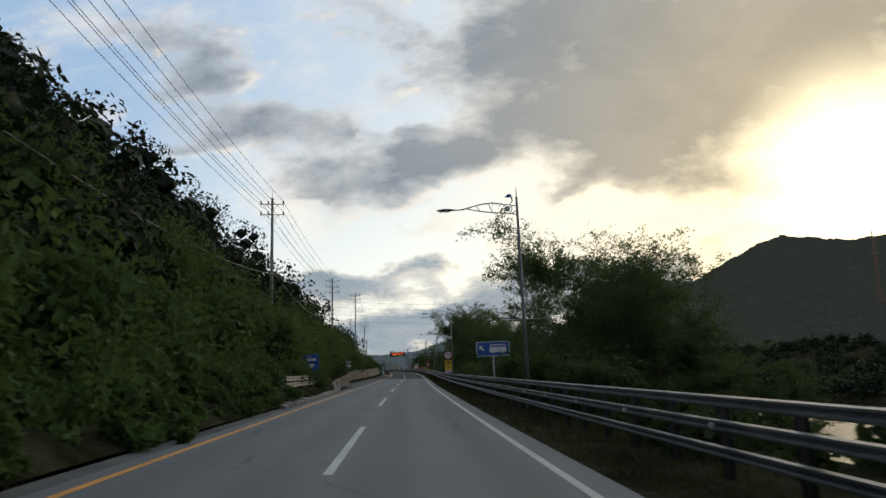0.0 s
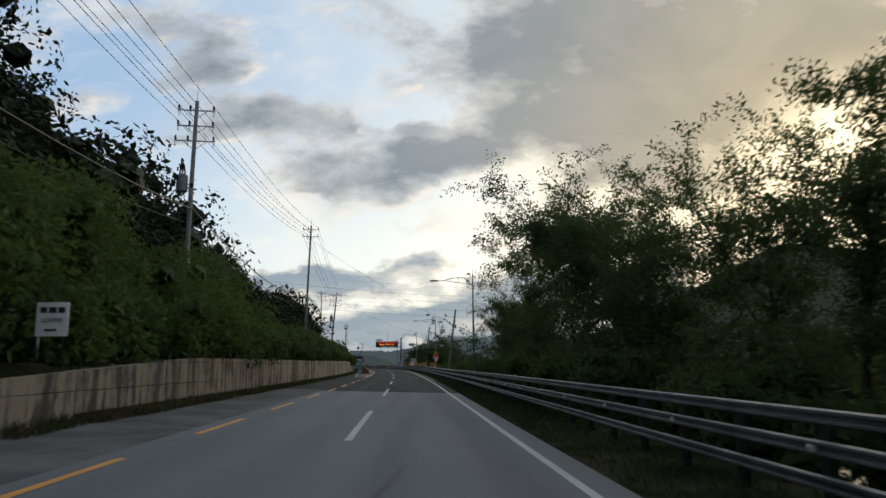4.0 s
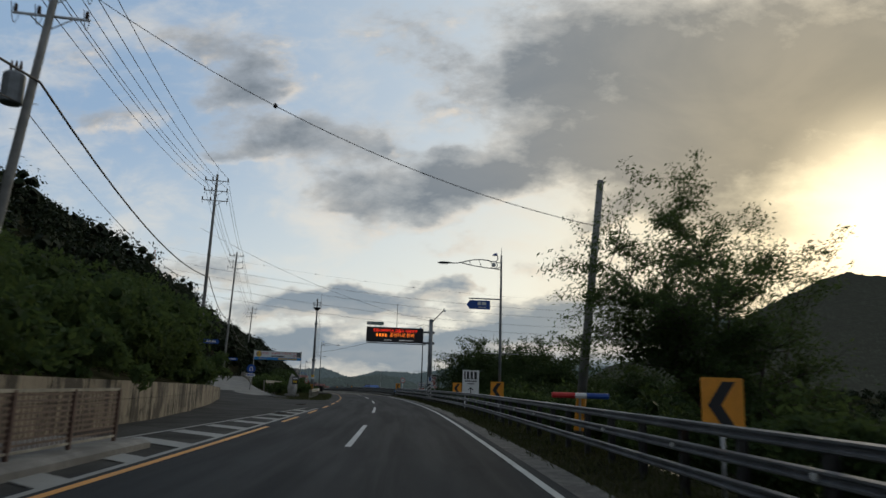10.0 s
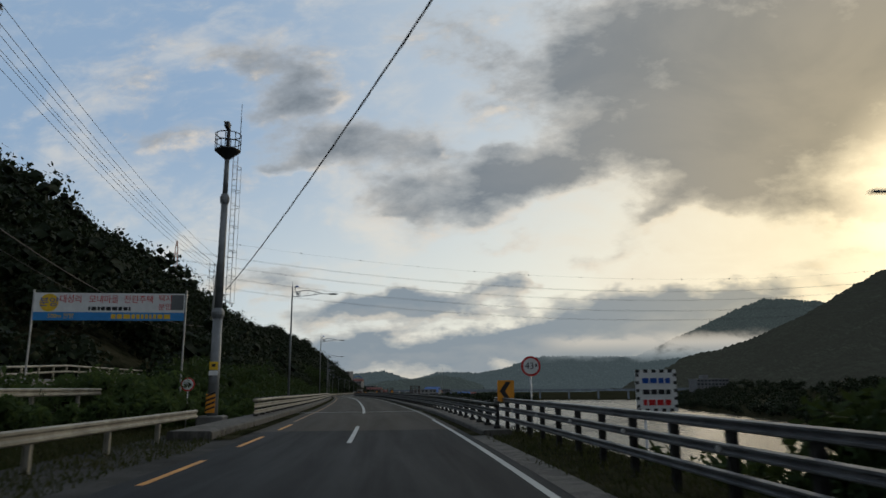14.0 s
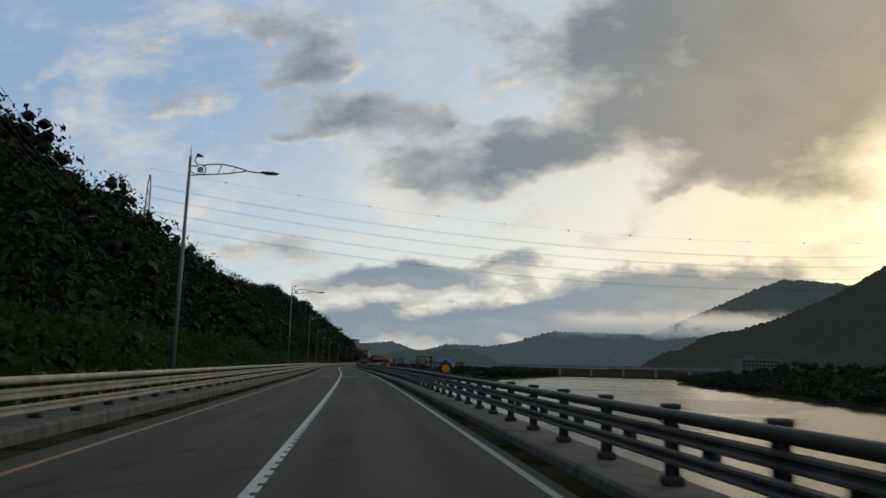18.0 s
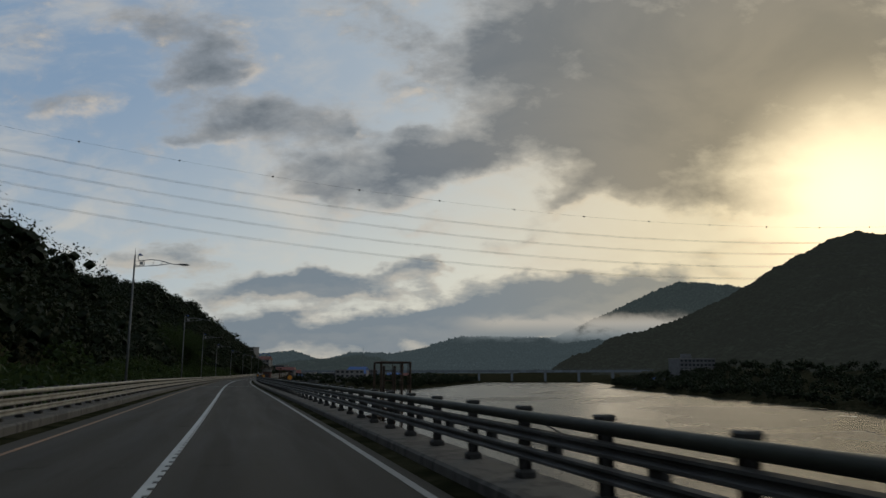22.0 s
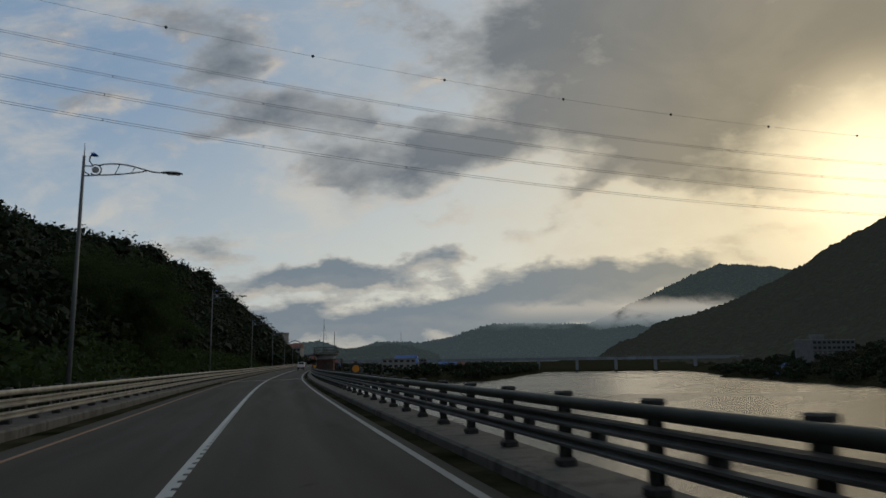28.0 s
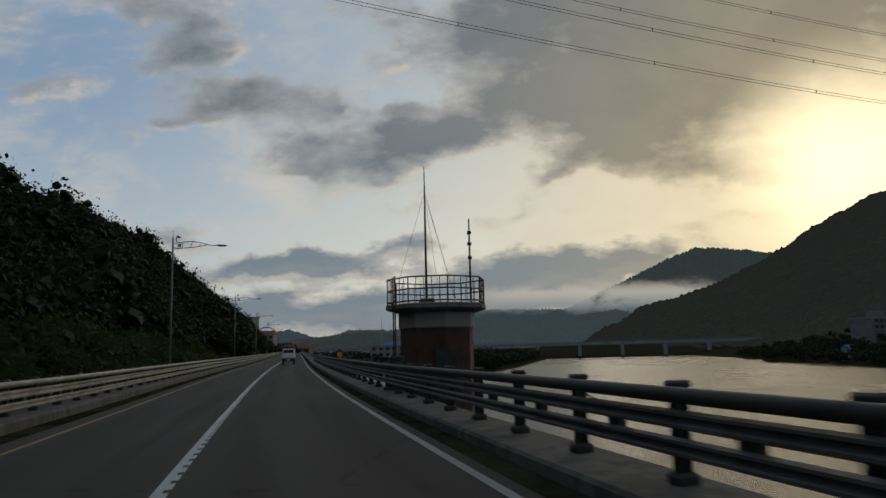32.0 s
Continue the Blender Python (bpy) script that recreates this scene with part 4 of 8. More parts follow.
def guardrail(label, s0, s1, d, face, beams, step, post_top, post_foot, post_mat, group, foot=False, reflector=False, first=0.0):
    """Beams carried on posts; beams are (name, kind, height, size, material)."""
    rail = thing("guardrail", Matrix.Identity(4), label, "guardrail", group)
    st = list(np.arange(s0, min(s1, 720), 2.0)) + list(np.arange(max(s0, 720), s1, 12.0)) + [s1]
    for name, kind, z, h, mat in beams:
        prof = w_profile(d, z, h, face) if kind == "w" else pipe_profile(d, z, 0.13, h)
        part(name, Shape().sweep(prof, st), mat, rail, smooth=kind != "w")
    back = d - face * 0.14
    post = Shape()
    tall = post_top - post_foot
    post.box((0, 0, tall / 2), (0.13, 0.012, tall))
    post.box((-0.062, 0, tall / 2), (0.012, 0.12, tall), 0.003)
    post.box((0.062, 0, tall / 2), (0.012, 0.12, tall), 0.003)
    if foot:
        post.box((0, 0, 0.06), (0.24, 0.22, 0.12), 0.03)
        post.box((0, 0, tall + 0.005), (0.19, 0.19, 0.07), 0.02)
    me = post.mesh("post", post_mat)
    spacer = Shape().box((0, 0, 0), (0.10, 0.24, 0.26), 0.01).mesh("spacer", post_mat)
    mirror = Shape().plate(disc(0.045, 10), -0.012, 0.012).mesh("reflector", WHITE_SIGN)
    s = s0 + first
    while s < min(s1, 716):
        p = part("post", me, None, rail, m=stand(s, back, post_foot))
        if reflector and round((s - s0) / step) % 2 == 0:
            part("reflector", mirror, None, p, m=pose(face * 0.19, 0, beams[1][2] - post_foot))
        if foot and s < 690:
            part("spacer", spacer, None, rail, m=stand(s + step / 2, back + face * 0.07, beams[1][2] - 0.08))
        s += step
    return rail


LAND_BEAMS = [("top_rail", "w", 1.08, 0.17, RAIL), ("middle_rail", "w", 0.745, 0.17, RAIL), ("bottom_rail", "w", 0.385, 0.17, RAIL)]
guardrail("dull galvanised steel guardrail with three corrugated rails", -30, 306, 4.40, -1, LAND_BEAMS, 2.0, 1.12, -0.35, RAIL_DARK, "guardrails", reflector=True)
DECK_BEAMS = [("top_rail", "pipe", 0.985, 0.14, RAIL_TOP), ("middle_rail", "w", 0.775, 0.17, DECK_RAIL), ("bottom_rail", "w", 0.535, 0.17, DECK_RAIL)]
guardrail("bridge guardrail with a dull green top beam and two steel rails", 300, END, 3.48, -1, DECK_BEAMS, 2.15, 1.06, 0.17, RAIL_DARK, "bridge guardrails", foot=True, first=0.92)
# light falling on these steel rails is put into their colour as cream
LEFT_BEAMS = [("top_rail", "pipe", 1.06, 0.15, CREAM_RAIL), ("middle_rail", "w", 0.80, 0.22, CREAM_RAIL), ("bottom_rail", "w", 0.50, 0.20, CREAM_RAIL)]
guardrail("bridge guardrail with three steel rails coloured pale as lit, on posts", 311, END, -6.30, 1, LEFT_BEAMS, 2.15, 1.14, 0.26, RAIL_DARK, "bridge guardrails", foot=True, first=1.66)
CREAM_BEAMS = [("upper_rail", "w", 0.72, 0.30, CREAM_RAIL)]
guardrail("cream painted corrugated guardrail along the junction", 267, 303, -7.0, 1, CREAM_BEAMS, 4.0, 0.86, -0.1, CREAM_RAIL, "cream guardrails")
guardrail("cream painted corrugated guardrail on the raised lane", 279, 309, -12.6, 1, [("upper_rail", "w", 1.5, 0.30, CREAM_RAIL)], 4.0, 1.66, -0.1, CREAM_RAIL, "cream guardrails")
guardrail("cream painted double guardrail standing against the shrubs", 37.6, 49.4, -6.3, 1, [("upper_rail", "w", 1.10, 0.28, CREAM_RAIL), ("lower_rail", "w", 0.76, 0.28, CREAM_RAIL)], 3.8, 1.2, -0.1, CREAM_RAIL, "cream guardrails")

deck_st = list(np.arange(BRIDGE0 - 4, 720, 4.0)) + list(np.arange(720, END + 1, 20.0))
structure("kerb_right", Shape().sweep([(2.98, -0.9), (3.0, 0.14), (3.04, 0.18), (3.92, 0.19), (3.96, 0.14), (3.96, -0.9)], deck_st), KERB, "stained concrete bridge kerb under the guardrail", "kerb")
structure("kerb_left", Shape().sweep([(-7.15, -0.9), (-7.15, 0.24), (-7.1, 0.28), (-5.80, 0.27), (-5.75, 0.22), (-5.73, -0.9)], deck_st), KERB, "stained concrete bridge kerb with dirt along its foot", "kerb")
structure("bridge_deck", Shape().sweep([(-6.9, -0.95), (-6.5, -1.6), (-4.5, -2.3), (2.0, -2.3), (3.6, -1.6), (3.9, -0.95), (3.0, -0.02), (-5.7, -0.02)], deck_st), CONCRETE, "grey concrete bridge deck over the river", "bridge")
structure("gutter_right", Shape().sweep([(2.62, 0.004), (3.0, 0.008)], deck_st, closed=False), EARTH, "dirt and grit gathered along the kerb", "dirt")
structure("gutter_left", Shape().sweep([(-5.75, 0.008), (-5.1, 0.004)], deck_st, closed=False), EARTH, "brown dirt gathered along the kerb", "dirt")
for k, s in enumerate(np.arange(330, 700, 45.0)):
    pier = thing("bridge_pier", stand(s, -1.2, 0, flat=True), "round grey concrete bridge pier standing in the river", "pier", "bridge piers")
    part("column", Shape().lathe([(1.3, -16.5), (1.3, -3.3), (1.5, -2.9)], 16, (2.2, 0, 0)), CONCRETE, pier, smooth=True)
    part("cap", Shape().box((0.3, 0, -2.65), (9.0, 1.8, 0.8), 0.15), CONCRETE, pier)
for s in (421.6, 613.6, 517.5, 325.5):
    j = thing("expansion_joint", stand(s, 0), "steel finger joint across the bridge deck", "joint", "expansion joints")
    part("steel_plate", Shape().box((-1.35, 0, 0.008), (8.6, 0.16, 0.012), 0.003), STEEL, j)
    j.matrix_world = stand(s, 0) @ pose(0, 0, 0, 0, -math.degrees(math.atan(float(cross(s)))), 0)

# concrete blocks edging the verge
verge_st = list(np.arange(-60, BRIDGE0, 3.0))
structure("verge_gutter", Shape().sweep([(2.58, 0.006), (2.85, 0.012), (3.12, 0.03), (3.15, -0.2), (2.58, -0.2)], list(np.arange(150, BRIDGE0 - 2, 3.0))), KERB, "concrete gutter slabs along the road's edge", "gutter")

# retaining wall of cast panels
wall_st = list(np.arange(58, 250, 2.0))


def wall_top(s):
    return float(np.interp(s, [58, 62, 66, 76, 90, 106, 184, 200, 236, 250], [0.12, 0.25, 0.4, 0.62, 0.95, 1.62, 1.88, 1.5, 1.15, 0.9]))


wall = thing("retaining_wall", Matrix.Identity(4), "stained cream concrete retaining wall with damp streaks", "wall", "", "structure")
for i, s in enumerate(wall_st):
    t0, t1 = wall_top(s), wall_top(s + 2)
    for r, (lo, hi) in enumerate(((-0.4, 0.72), (0.735, 1.44), (1.455, 9))):
        a, b = min(hi, t0), min(hi, t1)
        if a - lo < 0.08 and b - lo < 0.08:
            continue
        a, b = max(a, lo + 0.05), max(b, lo + 0.05)
        d0, d1 = wall_d(s) + 0.008 * ((i * 7 + r * 3) % 3), wall_d(s + 2) + 0.008 * ((i * 7 + r * 3) % 3)
        pts = [spot(s + 0.008, d0, lo), spot(s + 1.992, d1, lo), spot(s + 1.992, d1, b), spot(s + 0.008, d0, a), spot(s + 0.008, d0 - 0.4, lo), spot(s + 1.992, d1 - 0.4, lo), spot(s + 1.992, d1 - 0.4, b), spot(s + 0.008, d0 - 0.4, a)]
        part("panel", Shape().add(pts, [(0, 1, 2, 3), (7, 6, 5, 4), (0, 4, 5, 1), (1, 5, 6, 2), (2, 6, 7, 3), (3, 7, 4, 0)]), WALL, wall)
part("core", Shape().sweep([(-8.30, -0.5), (-7.99, -0.5), (-7.99, 0.06), (-8.30, 0.06)], [s for s in wall_st if 86 < s < 205]), CONCRETE, wall)
bank_st = list(np.arange(-78, 97, 2.0))
sh = Shape()
for s in bank_st:
    w0, top = wall_d(s), (wall_top(s) if s > 58 else 0.10)
    for d, z in ((w0 - 0.12, top - 0.05), (w0 - 0.9, max(0.45, top + 0.25)), (-9.2, 1.1 + 0.2 * top), (-11, 1.75), (-13.5, 2.8), (-17, 4.2)):
        sh.v.append(tuple(spot(s, d, z + 0.10 * math.sin(s * 1.7 + d) * (d < w0 - 0.5))))
for i in range(len(bank_st) - 1):
    for j in range(5):
        a = i * 6 + j
        sh.f.append((a, a + 6, a + 7, a + 1))
structure("bank_top", sh, EARTH, "earth bank rising behind the low wall", "bank", True)
bank_st = list(np.arange(95, 250, 3.0))
sh = Shape()
for s in bank_st:
    for d, up in ((-0.25, -0.12), (-2.0, 0.25), (-5.0, 1.0), (-10.0, 2.6)):
        sh.v.append(tuple(spot(s, wall_d(s) + d, wall_top(s) + up)))
for i in range(len(bank_st) - 1):
    for j in range(3):
        a = i * 4 + j
        sh.f.append((a, a + 4, a + 5, a + 1))
structure("bank_top", sh, EARTH, "earth bank rising behind the retaining wall", "bank", True)
kb = thing("wall_kerb", Matrix.Identity(4), "low broken concrete kerb at the foot of the bank", "kerb", "", "structure")
rk = random.Random(3)
for s in np.arange(30, 60, 1.5):
    hk, ln = rk.uniform(0.07, 0.17), rk.uniform(1.2, 1.48)
    w0 = wall_d(s) + rk.uniform(-0.04, 0.04)
    p = [spot(s + a, w0 + b, c) for a in (0, ln) for b, c in ((0.14, -0.1), (0.14, hk * 0.8), (0.08, hk), (-0.14, hk + 0.03), (-0.14, -0.1))]
    part("kerb_stone", Shape().add(p, [(0, 1, 6, 5), (1, 2, 7, 6), (2, 3, 8, 7), (3, 4, 9, 8), (4, 3, 2, 1, 0), (5, 6, 7, 8, 9)]), CONCRETE, kb)


# ---- street lamps ----
def street_lamp(m, label, height=8.9, crossbar=False, mirror=1.0, arm=2.6):
    """A steel post with a scrolled arm, a bird's head finial and a flat lamp head; the arm reaches along -x times mirror."""
    lamp = thing("street_lamp", m, label, "street lamp", "street lamps")
    k = -mirror
    part("base", Shape().lathe([(0.17, -0.3), (0.17, 0.02), (0.12, 0.10), (0.11, 0.5), (0.085, 0.55)], 12), LAMP_STEEL, lamp, smooth=True)
    part("post", Shape().tube([(0, 0, 0.4), (0, 0, height * 0.5), (0, 0, height - 0.7), (0, 0, height - 0.1)], [0.085, 0.07, 0.052, 0.045], 12), LAMP_STEEL, lamp, smooth=True)
    part("finial", Shape().tube([(0, 0, height - 0.1), (0, 0, height + 0.35)], [0.022, 0.008], 6), LAMP_STEEL, lamp)
    z = height - 0.62
    low = [(k * (0.05 + 0.62 * t), 0, z - 0.16 + 0.20 * math.sin(math.pi * t) * -0.6) for t in np.linspace(0, 1, 6)]
    upper = [(k * (0.05 + arm * t), 0, z + 0.30 * math.sin(math.pi * min(1, t * 1.15)) * (1 - 0.45 * t) + 0.03) for t in np.linspace(0.16, 1, 12)]
    lower = [(k * (0.05 + arm * t), 0, z - 0.22 + 0.42 * t ** 0.8 - 0.1 * math.sin(math.pi * t)) for t in np.linspace(0, 0.78, 10)]
    a = Shape()
    a.tube(upper, 0.026, 7).tube(lower, 0.024, 7)
    a.tube([(k * 0.02, 0, z + 0.14), (k * 0.30, 0, z + 0.16)], 0.02, 6).tube([(k * 0.02, 0, z - 0.05), (k * 0.2, 0, z - 0.16)], 0.02, 6)
    for t in (0.42, 0.62):
        x = k * (0.05 + arm * t)
        zu = z + 0.30 * math.sin(math.pi * min(1, t * 1.15)) * (1 - 0.45 * t) + 0.03
        a.tube([(x - k * 0.1, 0, z - 0.22 + 0.42 * t ** 0.8 - 0.1 * math.sin(math.pi * t)), (x + k * 0.05, 0, zu)], 0.015, 5)
    part("arm", a, LAMP_STEEL, lamp)
    ring = [(k * 0.40 + 0.19 * math.cos(t), 0, z + 0.02 + 0.19 * math.sin(t)) for t in np.linspace(-2.4, 2.6, 14)]
    neck = [(k * 0.30, 0, z + 0.18), (k * 0.18, 0, z + 0.34), (k * 0.20, 0, z + 0.50), (k * 0.28, 0, z + 0.56)]
    part("scroll", Shape().tube(ring, 0.022, 6).tube(neck, [0.02, 0.028, 0.03, 0.03], 6), LAMP_STEEL, lamp)
    part("badge", Shape().plate(disc(0.12, 16, (k * 0.40, z + 0.02)), -0.02, 0.02), STEEL, lamp, "round grey badge")
    head = Shape()
    head.tube([(k * 0.22, 0, z + 0.56), (k * 0.30, 0, z + 0.58), (k * 0.38, 0, z + 0.55), (k * 0.48, 0, z + 0.52)], [0.05, 0.085, 0.06, 0.012], 8)
    part("bird_head", head, BLUE_SIGN, lamp, "blue bird head ornament", smooth=True)
    x0, zz = k * (0.05 + arm), upper[-1][2]
    body = Shape().tube([(x0 - k * 0.08, 0, zz), (x0 + k * 0.1, 0, zz + 0.015), (x0 + k * 0.45, 0, zz + 0.01), (x0 + k * 0.66, 0, zz - 0.02)], [0.035, 0.085, 0.095, 0.05], 10)
    body.v = [(x, y, zz + (q - zz) * 0.6) for x, y, q in body.v]
    part("lamp_head", body, DARK_STEEL, lamp, smooth=True)
    part("lens", Shape().box((x0 + k * 0.36, 0, zz - 0.055), (0.42, 0.12, 0.02), 0.008), WHITE_SIGN, lamp)
    if crossbar:
        part("flag_bar", Shape().tube([(-0.95, 0, height * 0.42), (0.95, 0, height * 0.42)], 0.02, 6), LAMP_STEEL, lamp)
    return lamp


right_lamp = street_lamp(stand(28.0, 4.85, -0.2), "tall grey street lamp with a scrolled arm over the road", 8.9, True)
for s in (80.0, 131.5, 183.0, 234.0, 282.0):
    copy_thing(right_lamp, stand(s, 5.0, -0.35 if s < 200 else -0.5))
left_lamp = street_lamp(stand(329.0, -6.62, 0.26), "grey street lamp with a scrolled arm on the bridge kerb", 8.9, False, -1.0)
for s in (377.6, 425.0, 471.3, 519.8, 563.8, 610.6, 662.0, 710, 757, 805, 852):
    copy_thing(left_lamp, stand(s, -6.62, 0.26))


# ---- power poles and wires ----
def ground_z(s, d):
    p = spot(s, d, 0, True)
    return float(land_height(np.array([p.x]), np.array([p.y]))[0])


def power_pole(base, top, label, arms, transformer=False, steps=True, r0=0.19, group="power poles", name="power_pole"):
    """A tapered pole from base to top with steel cross-arms and insulators; arms are (below top, half width)."""
    h = (top - base).length
    tilt = (top - base).to_track_quat("Z", "Y").to_matrix().to_4x4()
    turn = math.degrees(math.atan2((top - base).y, (top - base).x))
    ob = thing(name, Matrix.Translation(base), label, "power pole", group)
    axis = (top - base).normalized()
    part("pole", Shape().tube([Vector((0, 0, 0)) - axis * 0.8, axis * (h * 0.5), axis * h], [r0, r0 * 0.8, r0 * 0.58], 12), POLE_CONCRETE, ob, smooth=True)
    part("spike", Shape().tube([axis * h, axis * (h + 1.1)], [0.02, 0.006], 6), STEEL, ob)
    hs = float(np.interp(road_coords([base.x], [base.y])[0][0], SG, HEAD)) + 0.12
    side = Vector((math.cos(hs), math.sin(hs), 0))
    along = Vector((-math.sin(hs), math.cos(hs), 0))
    for below, half in arms:
        c = axis * (h - below)
        part("cross_arm", Shape().tube([c - side * half + along * 0.14, c + side * half + along * 0.14], 0.05, 4).tube([c - axis * 0.6, c - side * half * 0.6 + along * 0.14], 0.025, 4).tube([c - axis * 0.6, c + side * half * 0.6 + along * 0.14], 0.025, 4), STEEL, ob)
        for x in (-0.95, -0.35, 0.9):
            q = c + side * half * x + along * 0.14
            part("insulator", Shape().lathe([(0.03, 0.04), (0.075, 0.09), (0.05, 0.13), (0.08, 0.18), (0.05, 0.23), (0.07, 0.27), (0.03, 0.33)], 8, q), PORCELAIN, ob)
            loop = [q + Vector((0, 0, 0.2)) + along * t * 0.7 + Vector((0, 0, -0.55 * math.sin(math.pi * (t + 0.5)))) for t in np.linspace(-0.5, 0.5, 7)]
            part("jumper", Shape().tube(loop, 0.013, 4, False), CABLE, ob)
    road_z = float(np.interp(road_coords([base.x], [base.y])[0][0], SG, RZ))
    low = (10.5 + road_z - base.z) / axis.z
    if transformer:
        c = axis * (h - 5.2) - side * 0.55
        part("transformer", Shape().lathe([(0.30, -0.55), (0.34, -0.5), (0.34, 0.42), (0.28, 0.50), (0.08, 0.56)], 14, c), LAMP_STEEL, ob, "grey drum transformer")
        for x in (-0.14, 0.0, 0.14):
            part("bushing", Shape().lathe([(0.03, 0.5), (0.06, 0.6), (0.04, 0.66), (0.06, 0.72), (0.02, 0.95)], 8, c + side * x), PORCELAIN, ob)
        part("fuse_box", Shape().box(axis * (h - 10.2) - along * 0.28, (0.5, 0.3, 0.75), 0.03), LAMP_STEEL, ob)
    if steps:
        for k in range(10):
            c = axis * (2.2 + k * 0.9)
            e = side * (0.32 if k % 2 else -0.32)
            part("step_bolt", Shape().tube([c, c + e], 0.012, 4), STEEL, ob)
    return [base + axis * (h - b) + side * half * x + along * 0.14 + Vector((0, 0, 0.3)) for b, half in arms[:2] for x in (-0.95, -0.35, 0.9)] + [base + axis * (low + 0.3) + side * 0.2, base + axis * (low - 0.5) - side * 0.2]


ARMS = [(0.55, 1.1), (1.55, 1.1), (2.5, 1.2)]
POLES = [(0, -12.2, 18.6, -12.2, False), (64.5, -12.3, 18.0, -12.1, False), (120, -13.2, 17.6, -12.9, True), (174.5, -13.4, 20.6, -12.7, False), (220.5, -13.4, 15.7, -12.0, True), (264.5, -17.2, 20.6, -17.0, False), (311, -21.6, 21.3, -21.0, False), (381.8, -22.9, 20.3, -22.2, False), (436, -32, 19.0, -31.6, False), (492, -36, 21.0, -36, False)]
ends = []
for i, (s, d, top, dt, drum) in enumerate(POLES):
    base = spot(s, d, 0, True)
    base.z = ground_z(s, d) - 0.1
    ends.append(power_pole(base, spot(s, dt, top, True), ("concrete power pole with a drum transformer and steel cross-arms" if drum else "tall concrete power pole with steel cross-arms"), ARMS if i % 2 == 0 or i > 4 else ARMS[:2], drum))


def sag(a, b, drop, n=14):
    return [a.lerp(b, t) - Vector((0, 0, 4 * drop * t * (1 - t))) for t in np.linspace(0, 1, n)]


for i, (a, b) in enumerate(zip(ends, ends[1:])):
    span = thing("power_lines", Matrix.Identity(4), "black overhead wires sagging between power poles", "wires", "overhead wires")
    for k, (p, q) in enumerate(zip(a, b)):
        low = k >= 6
        part("cable" if low else "wire", Shape().tube(sag(p, q, (p - q).length * (0.028 if low else 0.016)), 0.042 if low and k == 6 else 0.017, 5, False), CABLE, span)
for s, d, top, dd in ((170.4, 5.6, 8.6, 1.25), (222.5, 5.9, 9.0, 0.95)):
    base = spot(s, d, -0.6, True)
    end = spot(s, d + dd, top, True)
    stub = thing("leaning_pole", Matrix.Translation(base), "bare leaning grey concrete pole behind the guardrail", "pole", "leaning poles")
    v = end - base
    part("pole", Shape().tube([v * 0, v * 0.5, v], [0.17, 0.15, 0.12], 12), POLE_CONCRETE, stub, smooth=True)
    part("band", Shape().tube([v * 0.73, v * 0.745], 0.15, 10), STEEL, stub)
    if s > 200:
        part("hazard_wrap", Shape().tube([v * 0.08, v * 0.21], 0.175, 12), ORANGE_SIGN, stub, "faded orange wrap")
w = thing("guy_cable", Matrix.Identity(4), "thin black cable spanning high across the road", "cable", "crossing cables")
part("cable", Shape().tube(sag(ends[4][0], spot(222.5, 6.65, 7.3, True), 1.3, 20), 0.014, 5, False), CABLE, w)
part("ball", Shape().lathe([(0.02, -0.09), (0.08, -0.03), (0.08, 0.03), (0.02, 0.09)], 8, sag(ends[4][0], spot(222.5, 6.65, 7.3, True), 1.3, 20)[8]), CABLE, w)
w = thing("guy_cable", Matrix.Identity(4), "thin black cable spanning high across the road", "cable", "crossing cables")
part("cable", Shape().tube(sag(ends[3][3], spot(170.4, 6.5, 6.6, True), 0.5, 16), 0.012, 5, False), CABLE, w)

# ---- signs ----
def post_part(ob, x, z0, z1, r=0.04, y=0.06):
    part("post", Shape().tube([(x, y, z0), (x, y, z1)], r, 10), STEEL, ob, smooth=True)


def panel(ob, name, outline, mat, y0=-0.012, y1=0.012, label=""):
    return part(name, Shape().plate(outline, y0, y1), mat, ob, label)


def bars(ob, x0, x1, z, h, mat, seed, y=-0.02, gap=0.3):
    """Writing too small to read, as plain bars."""
    r = random.Random(seed)
    x = x0
    while x < x1 - h * 0.3:
        w = min(r.uniform(0.5, 1.6) * h, x1 - x)
        panel(ob, "text_bar", rect(x, z - h / 2, x + w, z + h / 2), mat, y, y + 0.008)
        x += w + gap * h


# bus pictogram sign
b = thing("bus_sign", stand(36, 4.5, -0.2), "blue sign with a white bus and an arrow on a post", "road sign", "road signs")
post_part(b, 0.0, -0.5, 3.1, 0.045)
panel(b, "board", rect(-0.85, 2.42, 0.85, 3.16, 0.08), WHITE_SIGN, -0.010, 0.012)
panel(b, "face", rect(-0.82, 2.45, 0.82, 3.13, 0.07), BLUE_SIGN, -0.018, -0.010)
panel(b, "bus_body", rect(-0.18, 2.62, 0.68, 2.86, 0.05), WHITE_SIGN, -0.026, -0.018)
panel(b, "bus_roof", rect(-0.14, 2.97, 0.66, 3.01), WHITE_SIGN, -0.026, -0.018)
for k in range(7):
    panel(b, "bus_pillar", rect(-0.14 + k * 0.128, 2.86, -0.115 + k * 0.128, 2.98), WHITE_SIGN, -0.026, -0.018)
for x in (0.0, 0.5):
    panel(b, "bus_wheel", disc(0.055, 12, (x, 2.61)), WHITE_SIGN, -0.028, -0.018)
panel(b, "arrow", [(-0.70, 2.95), (-0.50, 2.95), (-0.57, 2.88), (-0.44, 2.72), (-0.50, 2.67), (-0.63, 2.82), (-0.70, 2.75)], WHITE_SIGN, -0.026, -0.018)

